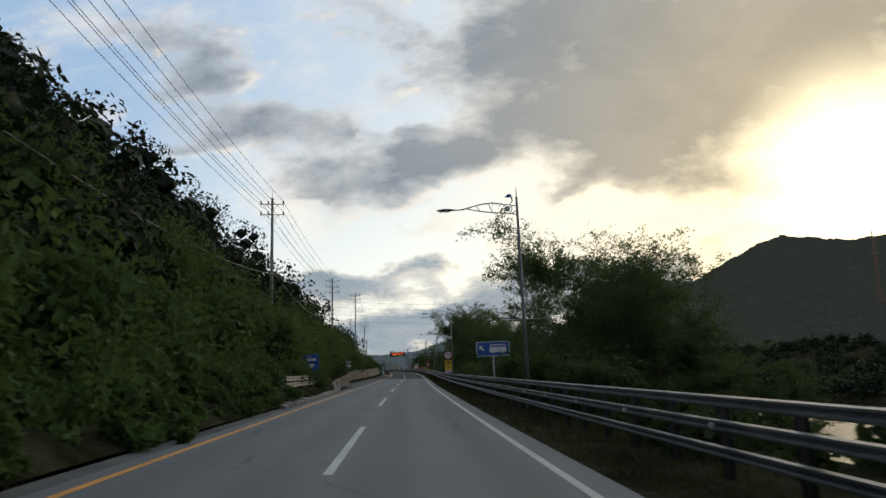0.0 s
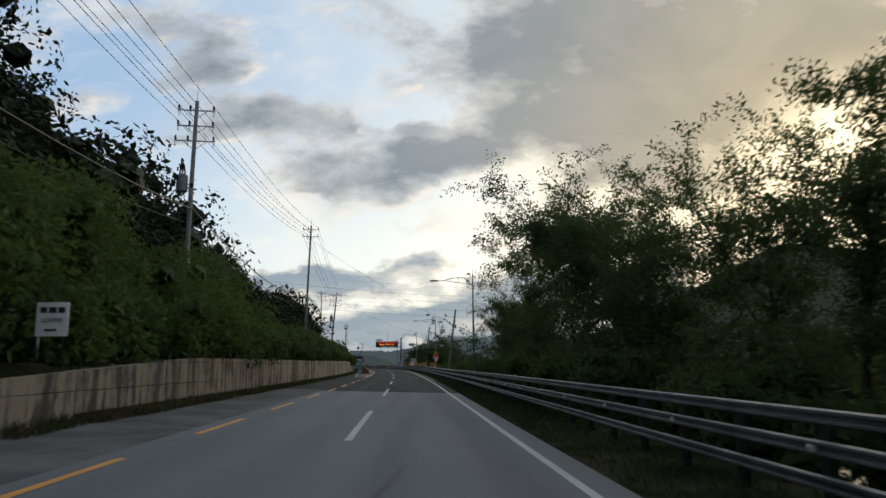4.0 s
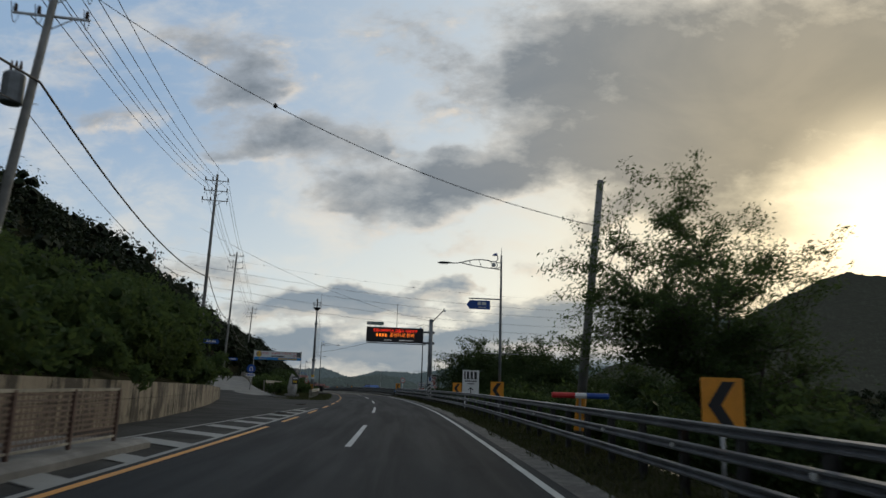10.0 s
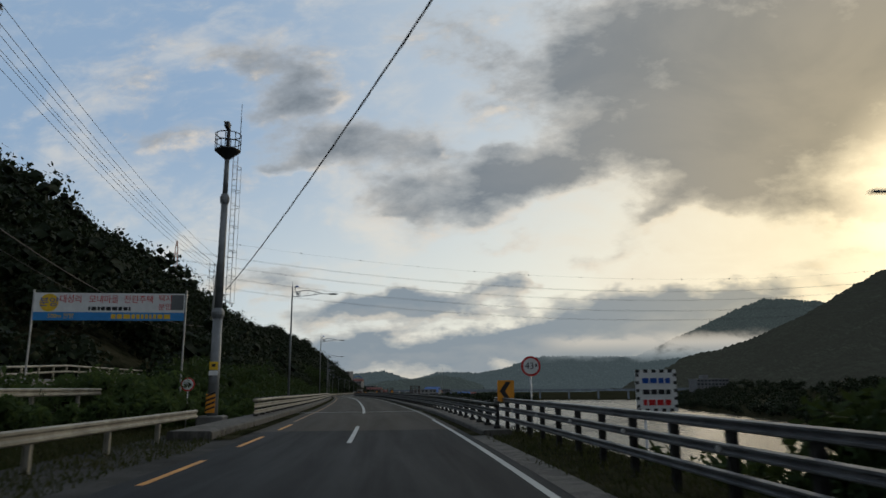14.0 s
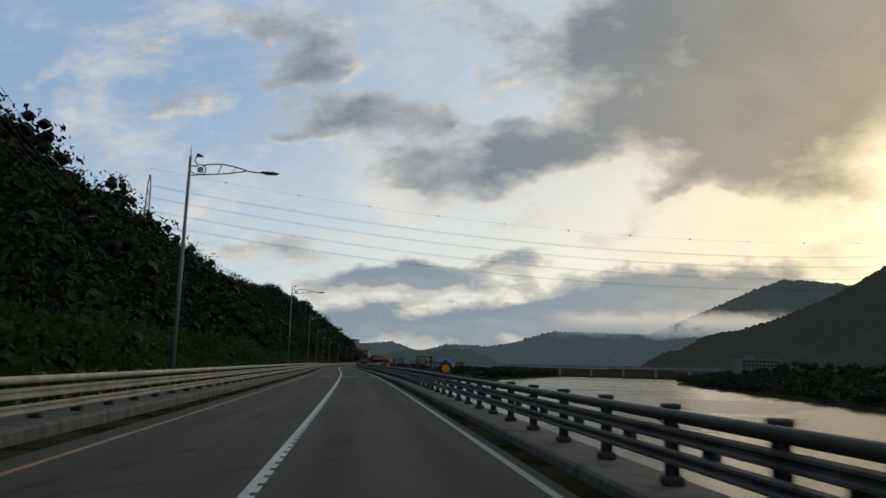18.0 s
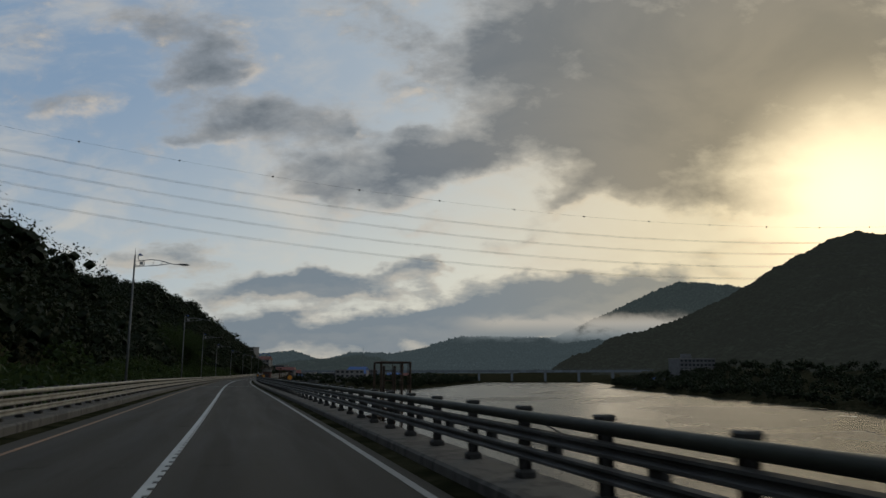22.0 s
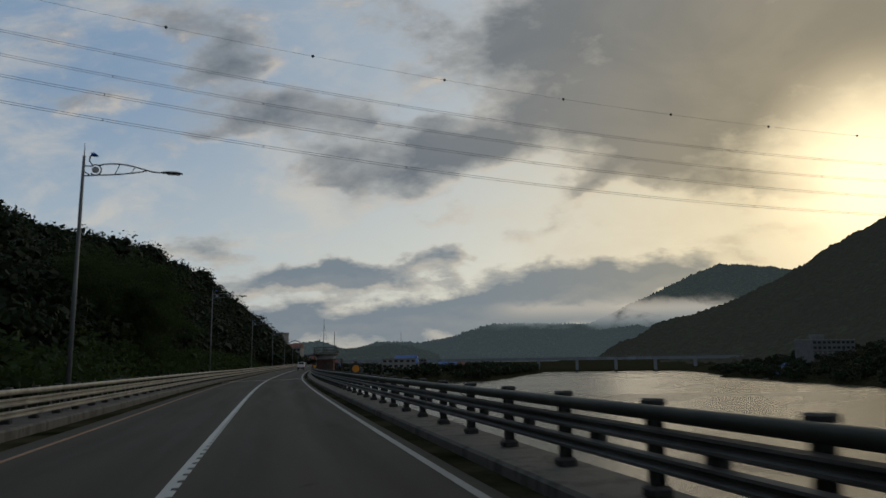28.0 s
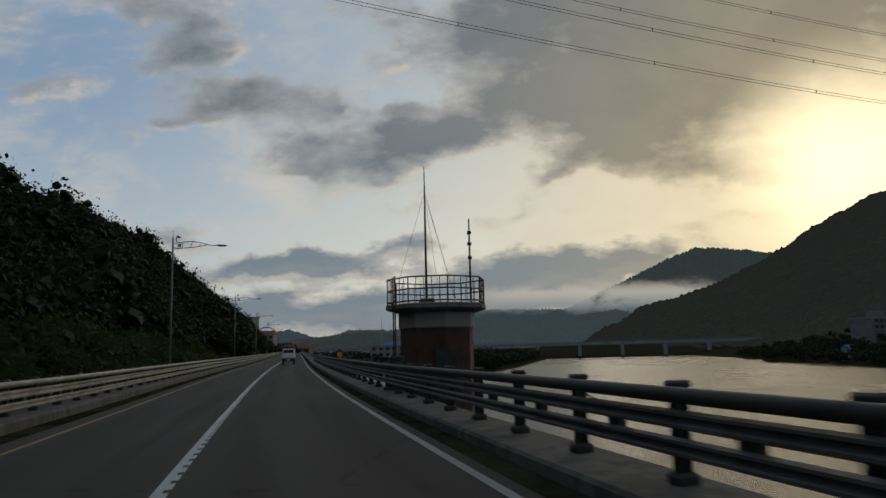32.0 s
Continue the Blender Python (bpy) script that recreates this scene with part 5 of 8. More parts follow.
# speed sign with camera board
v = thing("speed_sign", stand(78.0, 4.42, 0.1), "round red and white speed limit sign over a yellow camera board", "road sign", "road signs")
post_part(v, 0, -0.5, 3.4, 0.045)
panel(v, "rim", disc(0.44, 32, (0, 3.02)), RED_SIGN)
panel(v, "face", disc(0.35, 32, (0, 3.02)), WHITE_SIGN, -0.020, -0.012)
writing("number", "70", 0.46, BLACK_SIGN, v, 0, -0.024, 3.02)
panel(v, "camera_board", rect(-0.37, 1.42, 0.37, 2.50, 0.02), YELLOW_SIGN)
panel(v, "camera_symbol", [(-0.22, 2.18), (0.12, 2.18), (0.12, 2.26), (0.22, 2.20), (0.22, 2.42), (0.12, 2.36), (0.12, 2.42), (-0.22, 2.42)], BLACK_SIGN, -0.02, -0.012)
writing("lettering", "단속중", 0.21, BLACK_SIGN, v, 0, -0.022, 1.98)
bars(v, -0.2, 0.2, 1.72, 0.09, BLACK_SIGN, 3)
panel(v, "distance_board", rect(-0.37, 1.15, 0.37, 1.40, 0.01), WHITE_SIGN)
writing("distance", "1.5km", 0.2, BLACK_SIGN, v, 0, -0.022, 1.275)

# cafe sign with a cup
c = thing("cafe_sign", stand(53.1, -7.15, -0.36), "blue cafe sign with a white cup and a yellow arrow", "sign", "roadside boards")
post_part(c, -0.05, -0.4, 1.7, 0.05)
panel(c, "board", rect(-0.66, 1.62, 0.62, 3.1, 0.02), BLUE_SIGN, -0.02, 0.02)
writing("lettering", "CAFE", 0.14, WHITE_SIGN, c, -0.1, -0.026, 2.95)
bars(c, -0.42, 0.42, 2.72, 0.17, WHITE_SIGN, 8, -0.028)
panel(c, "cup", [(-0.22, 2.42), (-0.17, 2.22), (-0.1, 2.16), (0.1, 2.16), (0.17, 2.22), (0.22, 2.42)], WHITE_SIGN, -0.028, -0.02)
panel(c, "cup_handle", [(0.2, 2.38), (0.31, 2.36), (0.31, 2.27), (0.16, 2.24), (0.17, 2.27), (0.27, 2.29), (0.27, 2.34), (0.19, 2.35)], WHITE_SIGN, -0.028, -0.02)
panel(c, "saucer", rect(-0.27, 2.10, 0.27, 2.14, 0.015), WHITE_SIGN, -0.028, -0.02)
writing("distance", "200m", 0.26, YELLOW_SIGN, c, 0.16, -0.026, 1.80)
panel(c, "turn_arrow", [(-0.55, 1.86), (-0.45, 1.75), (-0.35, 1.86), (-0.41, 1.86), (-0.39, 1.93), (-0.33, 1.93), (-0.30, 1.72), (-0.24, 1.72), (-0.26, 1.97), (-0.33, 2.02), (-0.43, 2.0), (-0.48, 1.86)], YELLOW_SIGN, -0.028, -0.02)

w = thing("coffee_board", stand(95, -8.15, 2.0), "small white coffee board standing on the retaining wall", "sign", "roadside boards")
panel(w, "board", rect(-0.36, 0.0, 0.36, 0.78, 0.02), WHITE_SIGN, -0.015, 0.015)
bars(w, -0.28, 0.28, 0.60, 0.13, BLACK_SIGN, 5)
writing("lettering", "COFFEE", 0.14, BLACK_SIGN, w, 0, -0.022, 0.36)
bars(w, -0.15, 0.15, 0.14, 0.06, BLACK_SIGN, 6)
post_part(w, -0.3, -0.5, 0.2, 0.02, 0.03)

# merge warning under the third lamp
k = thing("merge_sign", stand(181.0, 4.9, -0.62), "red and yellow triangular merge warning over a slow-down triangle", "road sign", "road signs")
panel(k, "rim", [(-0.5, 3.30), (0.5, 3.30), (0.0, 4.20)], RED_SIGN, -0.10, -0.08)
panel(k, "face", [(-0.40, 3.36), (0.40, 3.36), (0.0, 4.08)], ORANGE_SIGN, -0.108, -0.10)
panel(k, "arrow", [(-0.05, 3.42), (0.05, 3.42), (0.05, 3.55), (0.13, 3.45), (0.18, 3.50), (0.05, 3.68), (0.05, 3.78), (0.10, 3.78), (0, 3.95), (-0.10, 3.78), (-0.05, 3.78)], BLACK_SIGN, -0.115, -0.108)
panel(k, "lower_rim", [(-0.5, 3.27), (0.0, 2.45), (0.5, 3.27)], RED_SIGN, -0.10, -0.08)
panel(k, "lower_face", [(-0.40, 3.20), (0.0, 2.56), (0.40, 3.20)], WHITE_SIGN, -0.108, -0.10)
writing("lettering", "천천히", 0.17, BLACK_SIGN, k, 0, -0.116, 3.08)
writing("lettering", "SLOW", 0.11, BLACK_SIGN, k, 0, -0.116, 2.88)
post_part(k, 0, -0.3, 4.0, 0.04)
part("bracket", Shape().box((0, -0.04, 3.3), (0.3, 0.1, 0.06), 0.01), STEEL, k)


def chevron(m):
    ob = thing("chevron_sign", m, "orange chevron board with a black arrow behind the guardrail", "road sign", "chevron boards")
    post_part(ob, 0, -0.9, 1.3, 0.035)
    panel(ob, "board", rect(-0.33, 0.85, 0.33, 1.68, 0.02), ORANGE_SIGN)
    panel(ob, "arrow", [(0.2, 1.62), (0.0, 1.62), (-0.24, 1.265), (0.0, 0.91), (0.2, 0.91), (-0.03, 1.265)], BLACK_SIGN, -0.02, -0.012)
    return ob


first = chevron(stand(184.2, 4.7, 0.1))
for s, d in ((209.2, 4.85), (233.8, 4.85), (252.0, 4.85), (304.0, 4.5)):
    copy_thing(first, stand(s, d, 0.15))
k = thing("warning_bar", stand(217.0, 4.62, 1.42), "short red, white and blue warning light bar over the guardrail", "barrier", "")
for i in range(5):
    part("stripe", Shape().tube([(-0.75 + i * 0.3, 0, 0), (-0.45 + i * 0.3, 0, 0)], 0.075, 10), (RED_SIGN, RED_SIGN, WHITE_SIGN, BLUE_SIGN, BLUE_SIGN)[i], k)
part("holder", Shape().tube([(0, 0.05, -0.9), (0, 0.05, 0.02)], 0.03, 8), STEEL, k)

k = thing("cafe_board", stand(250.8, 5.7, -0.55), "white cafe board with dark lettering shapes and an arrow", "sign", "roadside boards")
panel(k, "board", rect(-0.62, 1.5, 0.62, 3.32), WHITE_SIGN, -0.03, 0.03)
for x, wd in ((-0.50, 0.10), (-0.30, 0.16), (-0.02, 0.16), (0.26, 0.18)):
    panel(k, "letter_shape", rect(x, 2.72, x + wd, 3.22), BLACK_SIGN, -0.038, -0.03)
    panel(k, "letter_foot", rect(x, 2.66, x + wd + 0.07, 2.72), BLACK_SIGN, -0.038, -0.03)
bars(k, -0.45, 0.45, 2.52, 0.10, BLACK_SIGN, 12, -0.038)
bars(k, -0.25, 0.25, 2.33, 0.08, BLACK_SIGN, 13, -0.038)
panel(k, "arrow", [(-0.03, 1.6), (0.03, 1.6), (0.03, 1.95), (0.2, 1.85), (0.2, 1.9), (0, 2.08), (-0.2, 1.9), (-0.2, 1.85), (-0.03, 1.95)], BLACK_SIGN, -0.038, -0.03)
post_part(k, -0.4, -2.2, 1.6, 0.04)
post_part(k, 0.4, -2.2, 1.6, 0.04)

k = thing("bun_board", stand(274.4, 5.5, -0.1), "white food board with hand-painted red letters", "sign", "roadside boards")
panel(k, "board", rect(-0.34, 1.45, 0.34, 2.92), WHITE_SIGN, -0.02, 0.02)
bars(k, -0.26, 0.26, 2.76, 0.14, BLACK_SIGN, 14, -0.028)
writing("letter", "찐", 0.44, RED_SIGN, k, 0, -0.028, 2.42)
writing("letter", "빵", 0.44, RED_SIGN, k, 0, -0.028, 1.98)
panel(k, "arrow", [(-0.22, 1.62), (-0.15, 1.62), (-0.15, 1.71), (-0.10, 1.71), (-0.185, 1.80), (-0.27, 1.71), (-0.22, 1.71)], BLUE_SIGN, -0.028, -0.02)
bars(k, 0.0, 0.3, 1.58, 0.09, RED_SIGN, 15, -0.028)
post_part(k, 0.1, -0.8, 1.6, 0.03)

k = thing("street_name_sign", stand(234.0, 3.85, 5.45), "blue arrow street name sign hung from a lamp arm", "road sign", "road signs")
panel(k, "board", [(-0.45, 0.0), (0.6, 0.0), (0.6, 0.46), (-0.45, 0.46), (-0.62, 0.23)], BLUE_SIGN)
bars(k, -0.05, 0.45, 0.30, 0.16, WHITE_SIGN, 17)
bars(k, 0.0, 0.4, 0.10, 0.06, WHITE_SIGN, 18)
part("arm", Shape().tube([(-0.5, 0.02, 0.55), (1.15, 0.02, 0.55)], 0.035, 8).tube([(-0.3, 0.02, 0.44), (-0.3, 0.02, 0.55)], 0.02, 6).tube([(0.4, 0.02, 0.44), (0.4, 0.02, 0.55)], 0.02, 6), LAMP_STEEL, k)

k = thing("weight_sign", stand(300.3, 4.72, -0.05), "round red and white weight limit sign on a thin post", "road sign", "road signs")
post_part(k, 0, -0.8, 2.5, 0.035)
panel(k, "rim", disc(0.34, 28, (0, 2.32)), RED_SIGN)
panel(k, "face", disc(0.27, 28, (0, 2.32)), WHITE_SIGN, -0.020, -0.012)
writing("number", "43", 0.32, BLACK_SIGN, k, -0.05, -0.024, 2.32)
panel(k, "unit_mark", rect(0.15, 2.30, 0.21, 2.40), BLACK_SIGN, -0.024, -0.02)

k = thing("notice_board", stand(294.0, 6.6, -0.3), "white notice board with a black checkered border", "sign", "roadside boards")
panel(k, "board", rect(-0.53, 1.25, 0.53, 2.3), WHITE_SIGN, -0.02, 0.02)
for i in range(10):
    for z in (1.25, 2.22):
        if i % 2 == 0:
            panel(k, "check", rect(-0.53 + i * 0.106, z, -0.53 + (i + 1) * 0.106, z + 0.08), BLACK_SIGN, -0.026, -0.02)
    if i % 2:
        for x in (-0.53, 0.45):
            panel(k, "check", rect(x, 1.25 + i * 0.097, x + 0.08, 1.33 + i * 0.097), BLACK_SIGN, -0.026, -0.02)
bars(k, -0.36, 0.36, 2.02, 0.13, BLUE_SIGN, 19, -0.027)
bars(k, -0.36, 0.36, 1.74, 0.12, BLACK_SIGN, 20, -0.027)
bars(k, -0.36, 0.36, 1.48, 0.14, RED_SIGN, 21, -0.027)
post_part(k, -0.3, -2.5, 1.3, 0.035)
post_part(k, 0.3, -2.5, 1.3, 0.035)

# ---- message gantry ----
g = thing("message_gantry", stand(275.0, 5.05, -0.1), "electronic message board on a grey cantilever post, lit red and orange", "message sign", "")
part("footing", Shape().box((0, 0, 0.0), (1.1, 1.1, 1.0), 0.05), CONCRETE, g)
part("post", Shape().tube([(0, 0, 0), (0, 0, 4.5), (0, 0, 8.75)], [0.26, 0.235, 0.21], 20), LAMP_STEEL, g, smooth=True)
part("post_cap", Shape().lathe([(0.23, 0), (0.24, 0.05), (0.15, 0.12)], 18, (0, 0, 8.75)), LAMP_STEEL, g)
wrap = part("hazard_wrap", Shape().tube([(0, 0, 0.5), (0, 0, 1.75)], 0.275, 20), WHITE_SIGN, g)
for i in range(3):
    pts = [(0.285 * math.sin(a), -0.285 * math.cos(a), 0.62 + i * 0.42 + 0.22 * (a + 1.2)) for a in np.linspace(-1.2, 1.2, 8)]
    sh = Shape()
    for p, q in zip(pts, pts[1:]):
        sh.add([p, q, (q[0], q[1], q[2] + 0.19), (p[0], p[1], p[2] + 0.19)], [(0, 1, 2, 3)])
    part("stripe", sh, BLACK_SIGN, wrap)
part("notice", Shape().box((0, -0.27, 2.25), (0.34, 0.02, 0.75), 0.005), WHITE_SIGN, g)
part("notice_picture", Shape().box((0.05, -0.285, 2.38), (0.2, 0.01, 0.42), 0.003), BLUE_SIGN, g)
for z in (7.42, 6.25):
    part("bracket", Shape().tube([(0.42, 0, z), (-0.95, 0, z)], 0.11, 14).tube([(0.28, 0, z), (0.34, 0, z)], 0.17, 14).tube([(-0.34, 0, z), (-0.28, 0, z)], 0.17, 14), LAMP_STEEL, g, smooth=False)
px0, px1, pz0, pz1 = -7.02, -0.88, 6.18, 7.78
part("cabinet", Shape().box(((px0 + px1) / 2, 0.02, (pz0 + pz1) / 2), (px1 - px0, 0.55, pz1 - pz0), 0.04), BLACK_SIGN, g, "black message board cabinet")
face = part("screen", Shape().box(((px0 + px1) / 2, -0.262, (pz0 + pz1) / 2 + 0.08), (px1 - px0 - 0.24, 0.02, pz1 - pz0 - 0.40), 0.005), BLACK_SIGN, g)
mid = (px0 + px1) / 2
writing("red_lettering", "코로나바이러스 감염이 의심되면", 0.40, LED_RED, face, mid, -0.278, 7.40, squeeze=0.90)
writing("orange_lettering", "콜센터로 문의", 0.47, LED_ORANGE, face, mid + 0.78, -0.278, 6.93, squeeze=0.98)
for i in range(4):
    panel(face, "number_bar", rect(mid - 2.02 + i * 0.31, 6.76, mid - 1.83 + i * 0.31, 7.08, 0.03), LED_ORANGE, -0.282, -0.274)
bars(g, mid - 1.2, mid - 0.3, 6.40, 0.09, LED_WHITE, 31, -0.284)
bars(g, mid + 0.5, mid + 2.0, 6.40, 0.09, LED_WHITE, 32, -0.284)
walkway = Shape()
for y in (-0.95, -0.28):
    walkway.tube([(px0 + 0.05, y, 6.02), (px1 + 0.25, y, 6.02)], 0.025, 6)
n_bars = 14
for i in range(n_bars + 1):
    x = px0 + 0.05 + (px1 - px0 + 0.2) * i / n_bars
    walkway.tube([(x, -0.95, 6.02), (x, -0.28, 6.02)], 0.018, 5)
    walkway.tube([(x, -0.95, 6.02), (x, -0.25, 6.20)], 0.015, 5)
part("catwalk", walkway, DARK_STEEL, g)
grate = Shape()
for i in range(7):
    y = -0.9 + i * 0.095
    grate.box(((px0 + px1) / 2 + 0.1, y, 6.035), (px1 - px0, 0.012, 0.02))
part("grating", grate, STEEL, g)
part("name_board", Shape().box((px0 + 0.92, 0, 8.17), (1.82, 0.04, 0.36), 0.01), GREEN_SIGN, g, "small green and grey name board")
part("name_badge", Shape().box((px0 + 0.27, -0.026, 8.17), (0.46, 0.012, 0.30), 0.004), STEEL, g)
bars(g, px0 + 0.6, px0 + 1.7, 8.17, 0.12, STEEL, 33, -0.032)
for x in (0.35, 0.92, 1.5):
    part("strut", Shape().box((px0 + x, 0.02, 7.88), (0.05, 0.05, 0.26)), DARK_STEEL, g)
part("aerial", Shape().tube([(-3.75, 0.2, 7.7), (-3.75, 0.2, 10.2)], [0.03, 0.018], 8), DARK_STEEL, g)
part("aerial_head", Shape().lathe([(0.02, 0), (0.03, 0.08), (0.07, 0.10), (0.07, 0.13), (0.02, 0.16)], 10, (-3.75, 0.2, 10.2)), DARK_STEEL, g)
part("camera_arm", Shape().tube([(0, -0.1, 8.45), (1.38, -0.1, 9.95)], [0.06, 0.045], 10), DARK_STEEL, g)
part("camera", Shape().lathe([(0.03, -0.02), (0.10, -0.06), (0.11, -0.16), (0.09, -0.24), (0.03, -0.29)], 14, (1.45, -0.1, 10.0)), WHITE_SIGN, g, "white dome camera", smooth=True)
part("camera_spike", Shape().box((1.36, -0.1, 10.06), (0.05, 0.08, 0.18), 0.01), DARK_STEEL, g)
for i in range(14):
    z = 1.9 + i * 0.36
    part("rung", Shape().tube([(-0.22, 0, z), (-0.36, 0, z), (-0.36, 0.06, z + 0.03)], 0.012, 5), STEEL, g)
cab = thing("crossing_cable", Matrix.Identity(4), "twisted black cable running from the gantry to the mast", "cable", "crossing cables")
part("cable", Shape().tube(sag(spot(275.0, 4.3, 8.2, True), spot(310.5, -7.8, 6.2, True), 0.5, 18), 0.016, 6, False), CABLE, cab)
part("lashing", Shape().tube([p + Vector((0.022 * math.sin(i * 1.7), 0, 0.022 * math.cos(i * 1.7))) for i, p in enumerate(sag(spot(275.0, 4.3, 8.2, True), spot(310.5, -7.8, 6.2, True), 0.5, 60))], 0.007, 4, False), CABLE, cab)
cab = thing("crossing_cable", Matrix.Identity(4), "thin black cable hung high across the road", "cable", "crossing cables")
part("cable", Shape().tube(sag(ends[5][0] - Vector((0, 0, 5)), spot(275.0, 5.0, 8.55, True), 1.0, 24), 0.012, 5, False), CABLE, cab)

# ---- steel mast with a railed lookout ----
t = thing("camera_mast", stand(310.3, -8.05, -0.3), "grey steel camera mast with a railed top platform", "mast", "")
part("footing", Shape().box((0, 0, 0.25), (1.2, 1.2, 0.9), 0.06), CONCRETE, t)
part("lower_post", Shape().tube([(0, 0, 0), (0, 0, 5.4)], [0.25, 0.22], 18), LAMP_STEEL, t, smooth=True)
part("middle_post", Shape().tube([(0, 0, 5.4), (0, 0, 11.0)], [0.19, 0.16], 18), LAMP_STEEL, t, smooth=True)
part("upper_post", Shape().tube([(0, 0, 11.0), (0, 0, 13.6)], [0.13, 0.11], 16), LAMP_STEEL, t, smooth=True)
for z, r in ((5.4, 0.30), (11.0, 0.23)):
    part("flange", Shape().lathe([(r * 0.8, -0.25), (r, -0.06), (r, 0.06), (r * 0.7, 0.25)], 16, (0, 0, z)), LAMP_STEEL, t)
part("platform", Shape().lathe([(0.10, 13.0), (0.62, 13.45), (0.62, 13.5), (0.10, 13.5)], 16), DARK_STEEL, t)
for z in (13.9, 14.3):
    part("rail_ring", Shape().tube([(0.62 * math.cos(a), 0.62 * math.sin(a), z) for a in np.linspace(0, 2 * math.pi, 25)], 0.025, 6, False), DARK_STEEL, t)
for i in range(8):
    a = i * math.pi / 4
    part("rail_post", Shape().tube([(0.62 * math.cos(a), 0.62 * math.sin(a), 13.45), (0.62 * math.cos(a), 0.62 * math.sin(a), 14.32)], 0.022, 6), DARK_STEEL, t)
part("camera", Shape().tube([(0, 0, 13.5), (0, 0, 14.6)], 0.09, 10).box((-0.05, -0.12, 14.72), (0.22, 0.5, 0.22), 0.03), DARK_STEEL, t)
part("camera_hood", Shape().box((-0.05, -0.12, 14.86), (0.27, 0.56, 0.05), 0.01), WHITE_SIGN, t)
part("aerial", Shape().tube([(0.58, 0, 14.2), (0.58, 0, 16.0)], [0.022, 0.012], 6), DARK_STEEL, t)
ladder = Shape()
for x in (0.30, 0.52):
    ladder.tube([(x, 0.0, 5.8), (x, 0.0, 13.2)], 0.018, 6)
for i in range(24):
    ladder.tube([(0.30, 0, 6.0 + i * 0.3), (0.52, 0, 6.0 + i * 0.3)], 0.012, 5)
part("ladder", ladder, STEEL, t)
for z in (5.9, 7.2, 8.4, 9.6, 10.6, 11.4, 12.6):
    part("ladder_hoop", Shape().tube([(0.41 + 0.30 * math.sin(a) * 1.0, -0.34 * math.cos(a), z) for a in np.linspace(0, math.pi, 9)], 0.014, 5, False), STEEL, t)
part("ladder_rod", Shape().tube([(0.71, 0, 5.9), (0.71, 0, 12.6)], 0.01, 5), STEEL, t)
part("camera_notice", Shape().box((0, -0.26, 2.95), (0.40, 0.02, 0.38), 0.01), YELLOW_SIGN, t, "small yellow camera notice")
part("notice_symbol", Shape().box((0, -0.276, 2.97), (0.16, 0.01, 0.13), 0.003), BLACK_SIGN, t)
part("notice_foot", Shape().box((0, -0.26, 2.62), (0.40, 0.02, 0.22), 0.01), WHITE_SIGN, t)
hz = part("hazard_plate", Shape().box((-0.05, -0.28, 1.25), (0.42, 0.02, 0.85), 0.01), ORANGE_SIGN, t, "orange and black striped plate")
for i in range(4):
    panel(hz, "stripe", [(-0.25, 0.9 + i * 0.21), (0.15, 1.06 + i * 0.21), (0.15, 1.15 + i * 0.21), (-0.25, 0.99 + i * 0.21)], BLACK_SIGN, -0.30, -0.292)
k = thing("height_sign", stand(309.0, -8.9, -0.2), "round height limit sign beside the mast", "road sign", "road signs")
post_part(k, 0, -0.3, 2.2, 0.03)
panel(k, "rim", disc(0.30, 24, (0, 2.0)), RED_SIGN)
panel(k, "face", disc(0.24, 24, (0, 2.0)), WHITE_SIGN, -0.020, -0.012)
bars(k, -0.16, 0.16, 2.0, 0.16, BLACK_SIGN, 41)

# ---- banner over the side lane ----
k = thing("banner", stand(312.0, -13.6, 4.9), "white and blue housing banner with red lettering between posts", "banner", "")
panel(k, "upper_sheet", rect(-3.55, 0.40, 3.55, 1.34), WHITE_SIGN, -0.012, 0.012)
panel(k, "lower_sheet", rect(-3.55, 0.0, 3.55, 0.40), material("banner_blue", (0.03, 0.25, 0.60), 0.5, vary=0.1, scale=2.0), -0.012, 0.012)
panel(k, "sun_spot", disc(0.44, 20, (-2.85, 0.86)), YELLOW_SIGN, -0.018, -0.012)
writing("lettering", "분양", 0.50, BLUE_SIGN, k, -2.85, -0.024, 0.86)
for x, txt in ((-1.85, "대성리"), (-0.3, "모내마을"), (1.35, "전원주택")):
    writing("lettering", txt, 0.42, RED_SIGN, k, x, -0.022, 1.02, squeeze=0.92)
writing("lettering", "택지", 0.36, RED_SIGN, k, 2.62, -0.022, 1.08)
writing("lettering", "분양", 0.36, RED_SIGN, k, 2.62, -0.022, 0.66)
bars(k, -1.0, 1.0, 0.58, 0.18, BLACK_SIGN, 43)
writing("lettering", "500m 전방", 0.28, YELLOW_SIGN, k, -2.25, -0.022, 0.2)
bars(k, 0.1, 2.9, 0.2, 0.22, YELLOW_SIGN, 44)
part("picture", Shape().box((3.2, -0.02, 0.9), (0.6, 0.012, 0.75), 0.003), GREY_WALL, k)
for x in (-3.6, 3.6):
    part("mast", Shape().tube([(x, 0.04, -6.5), (x, 0.04, 1.5)], 0.05, 8), STEEL, k)

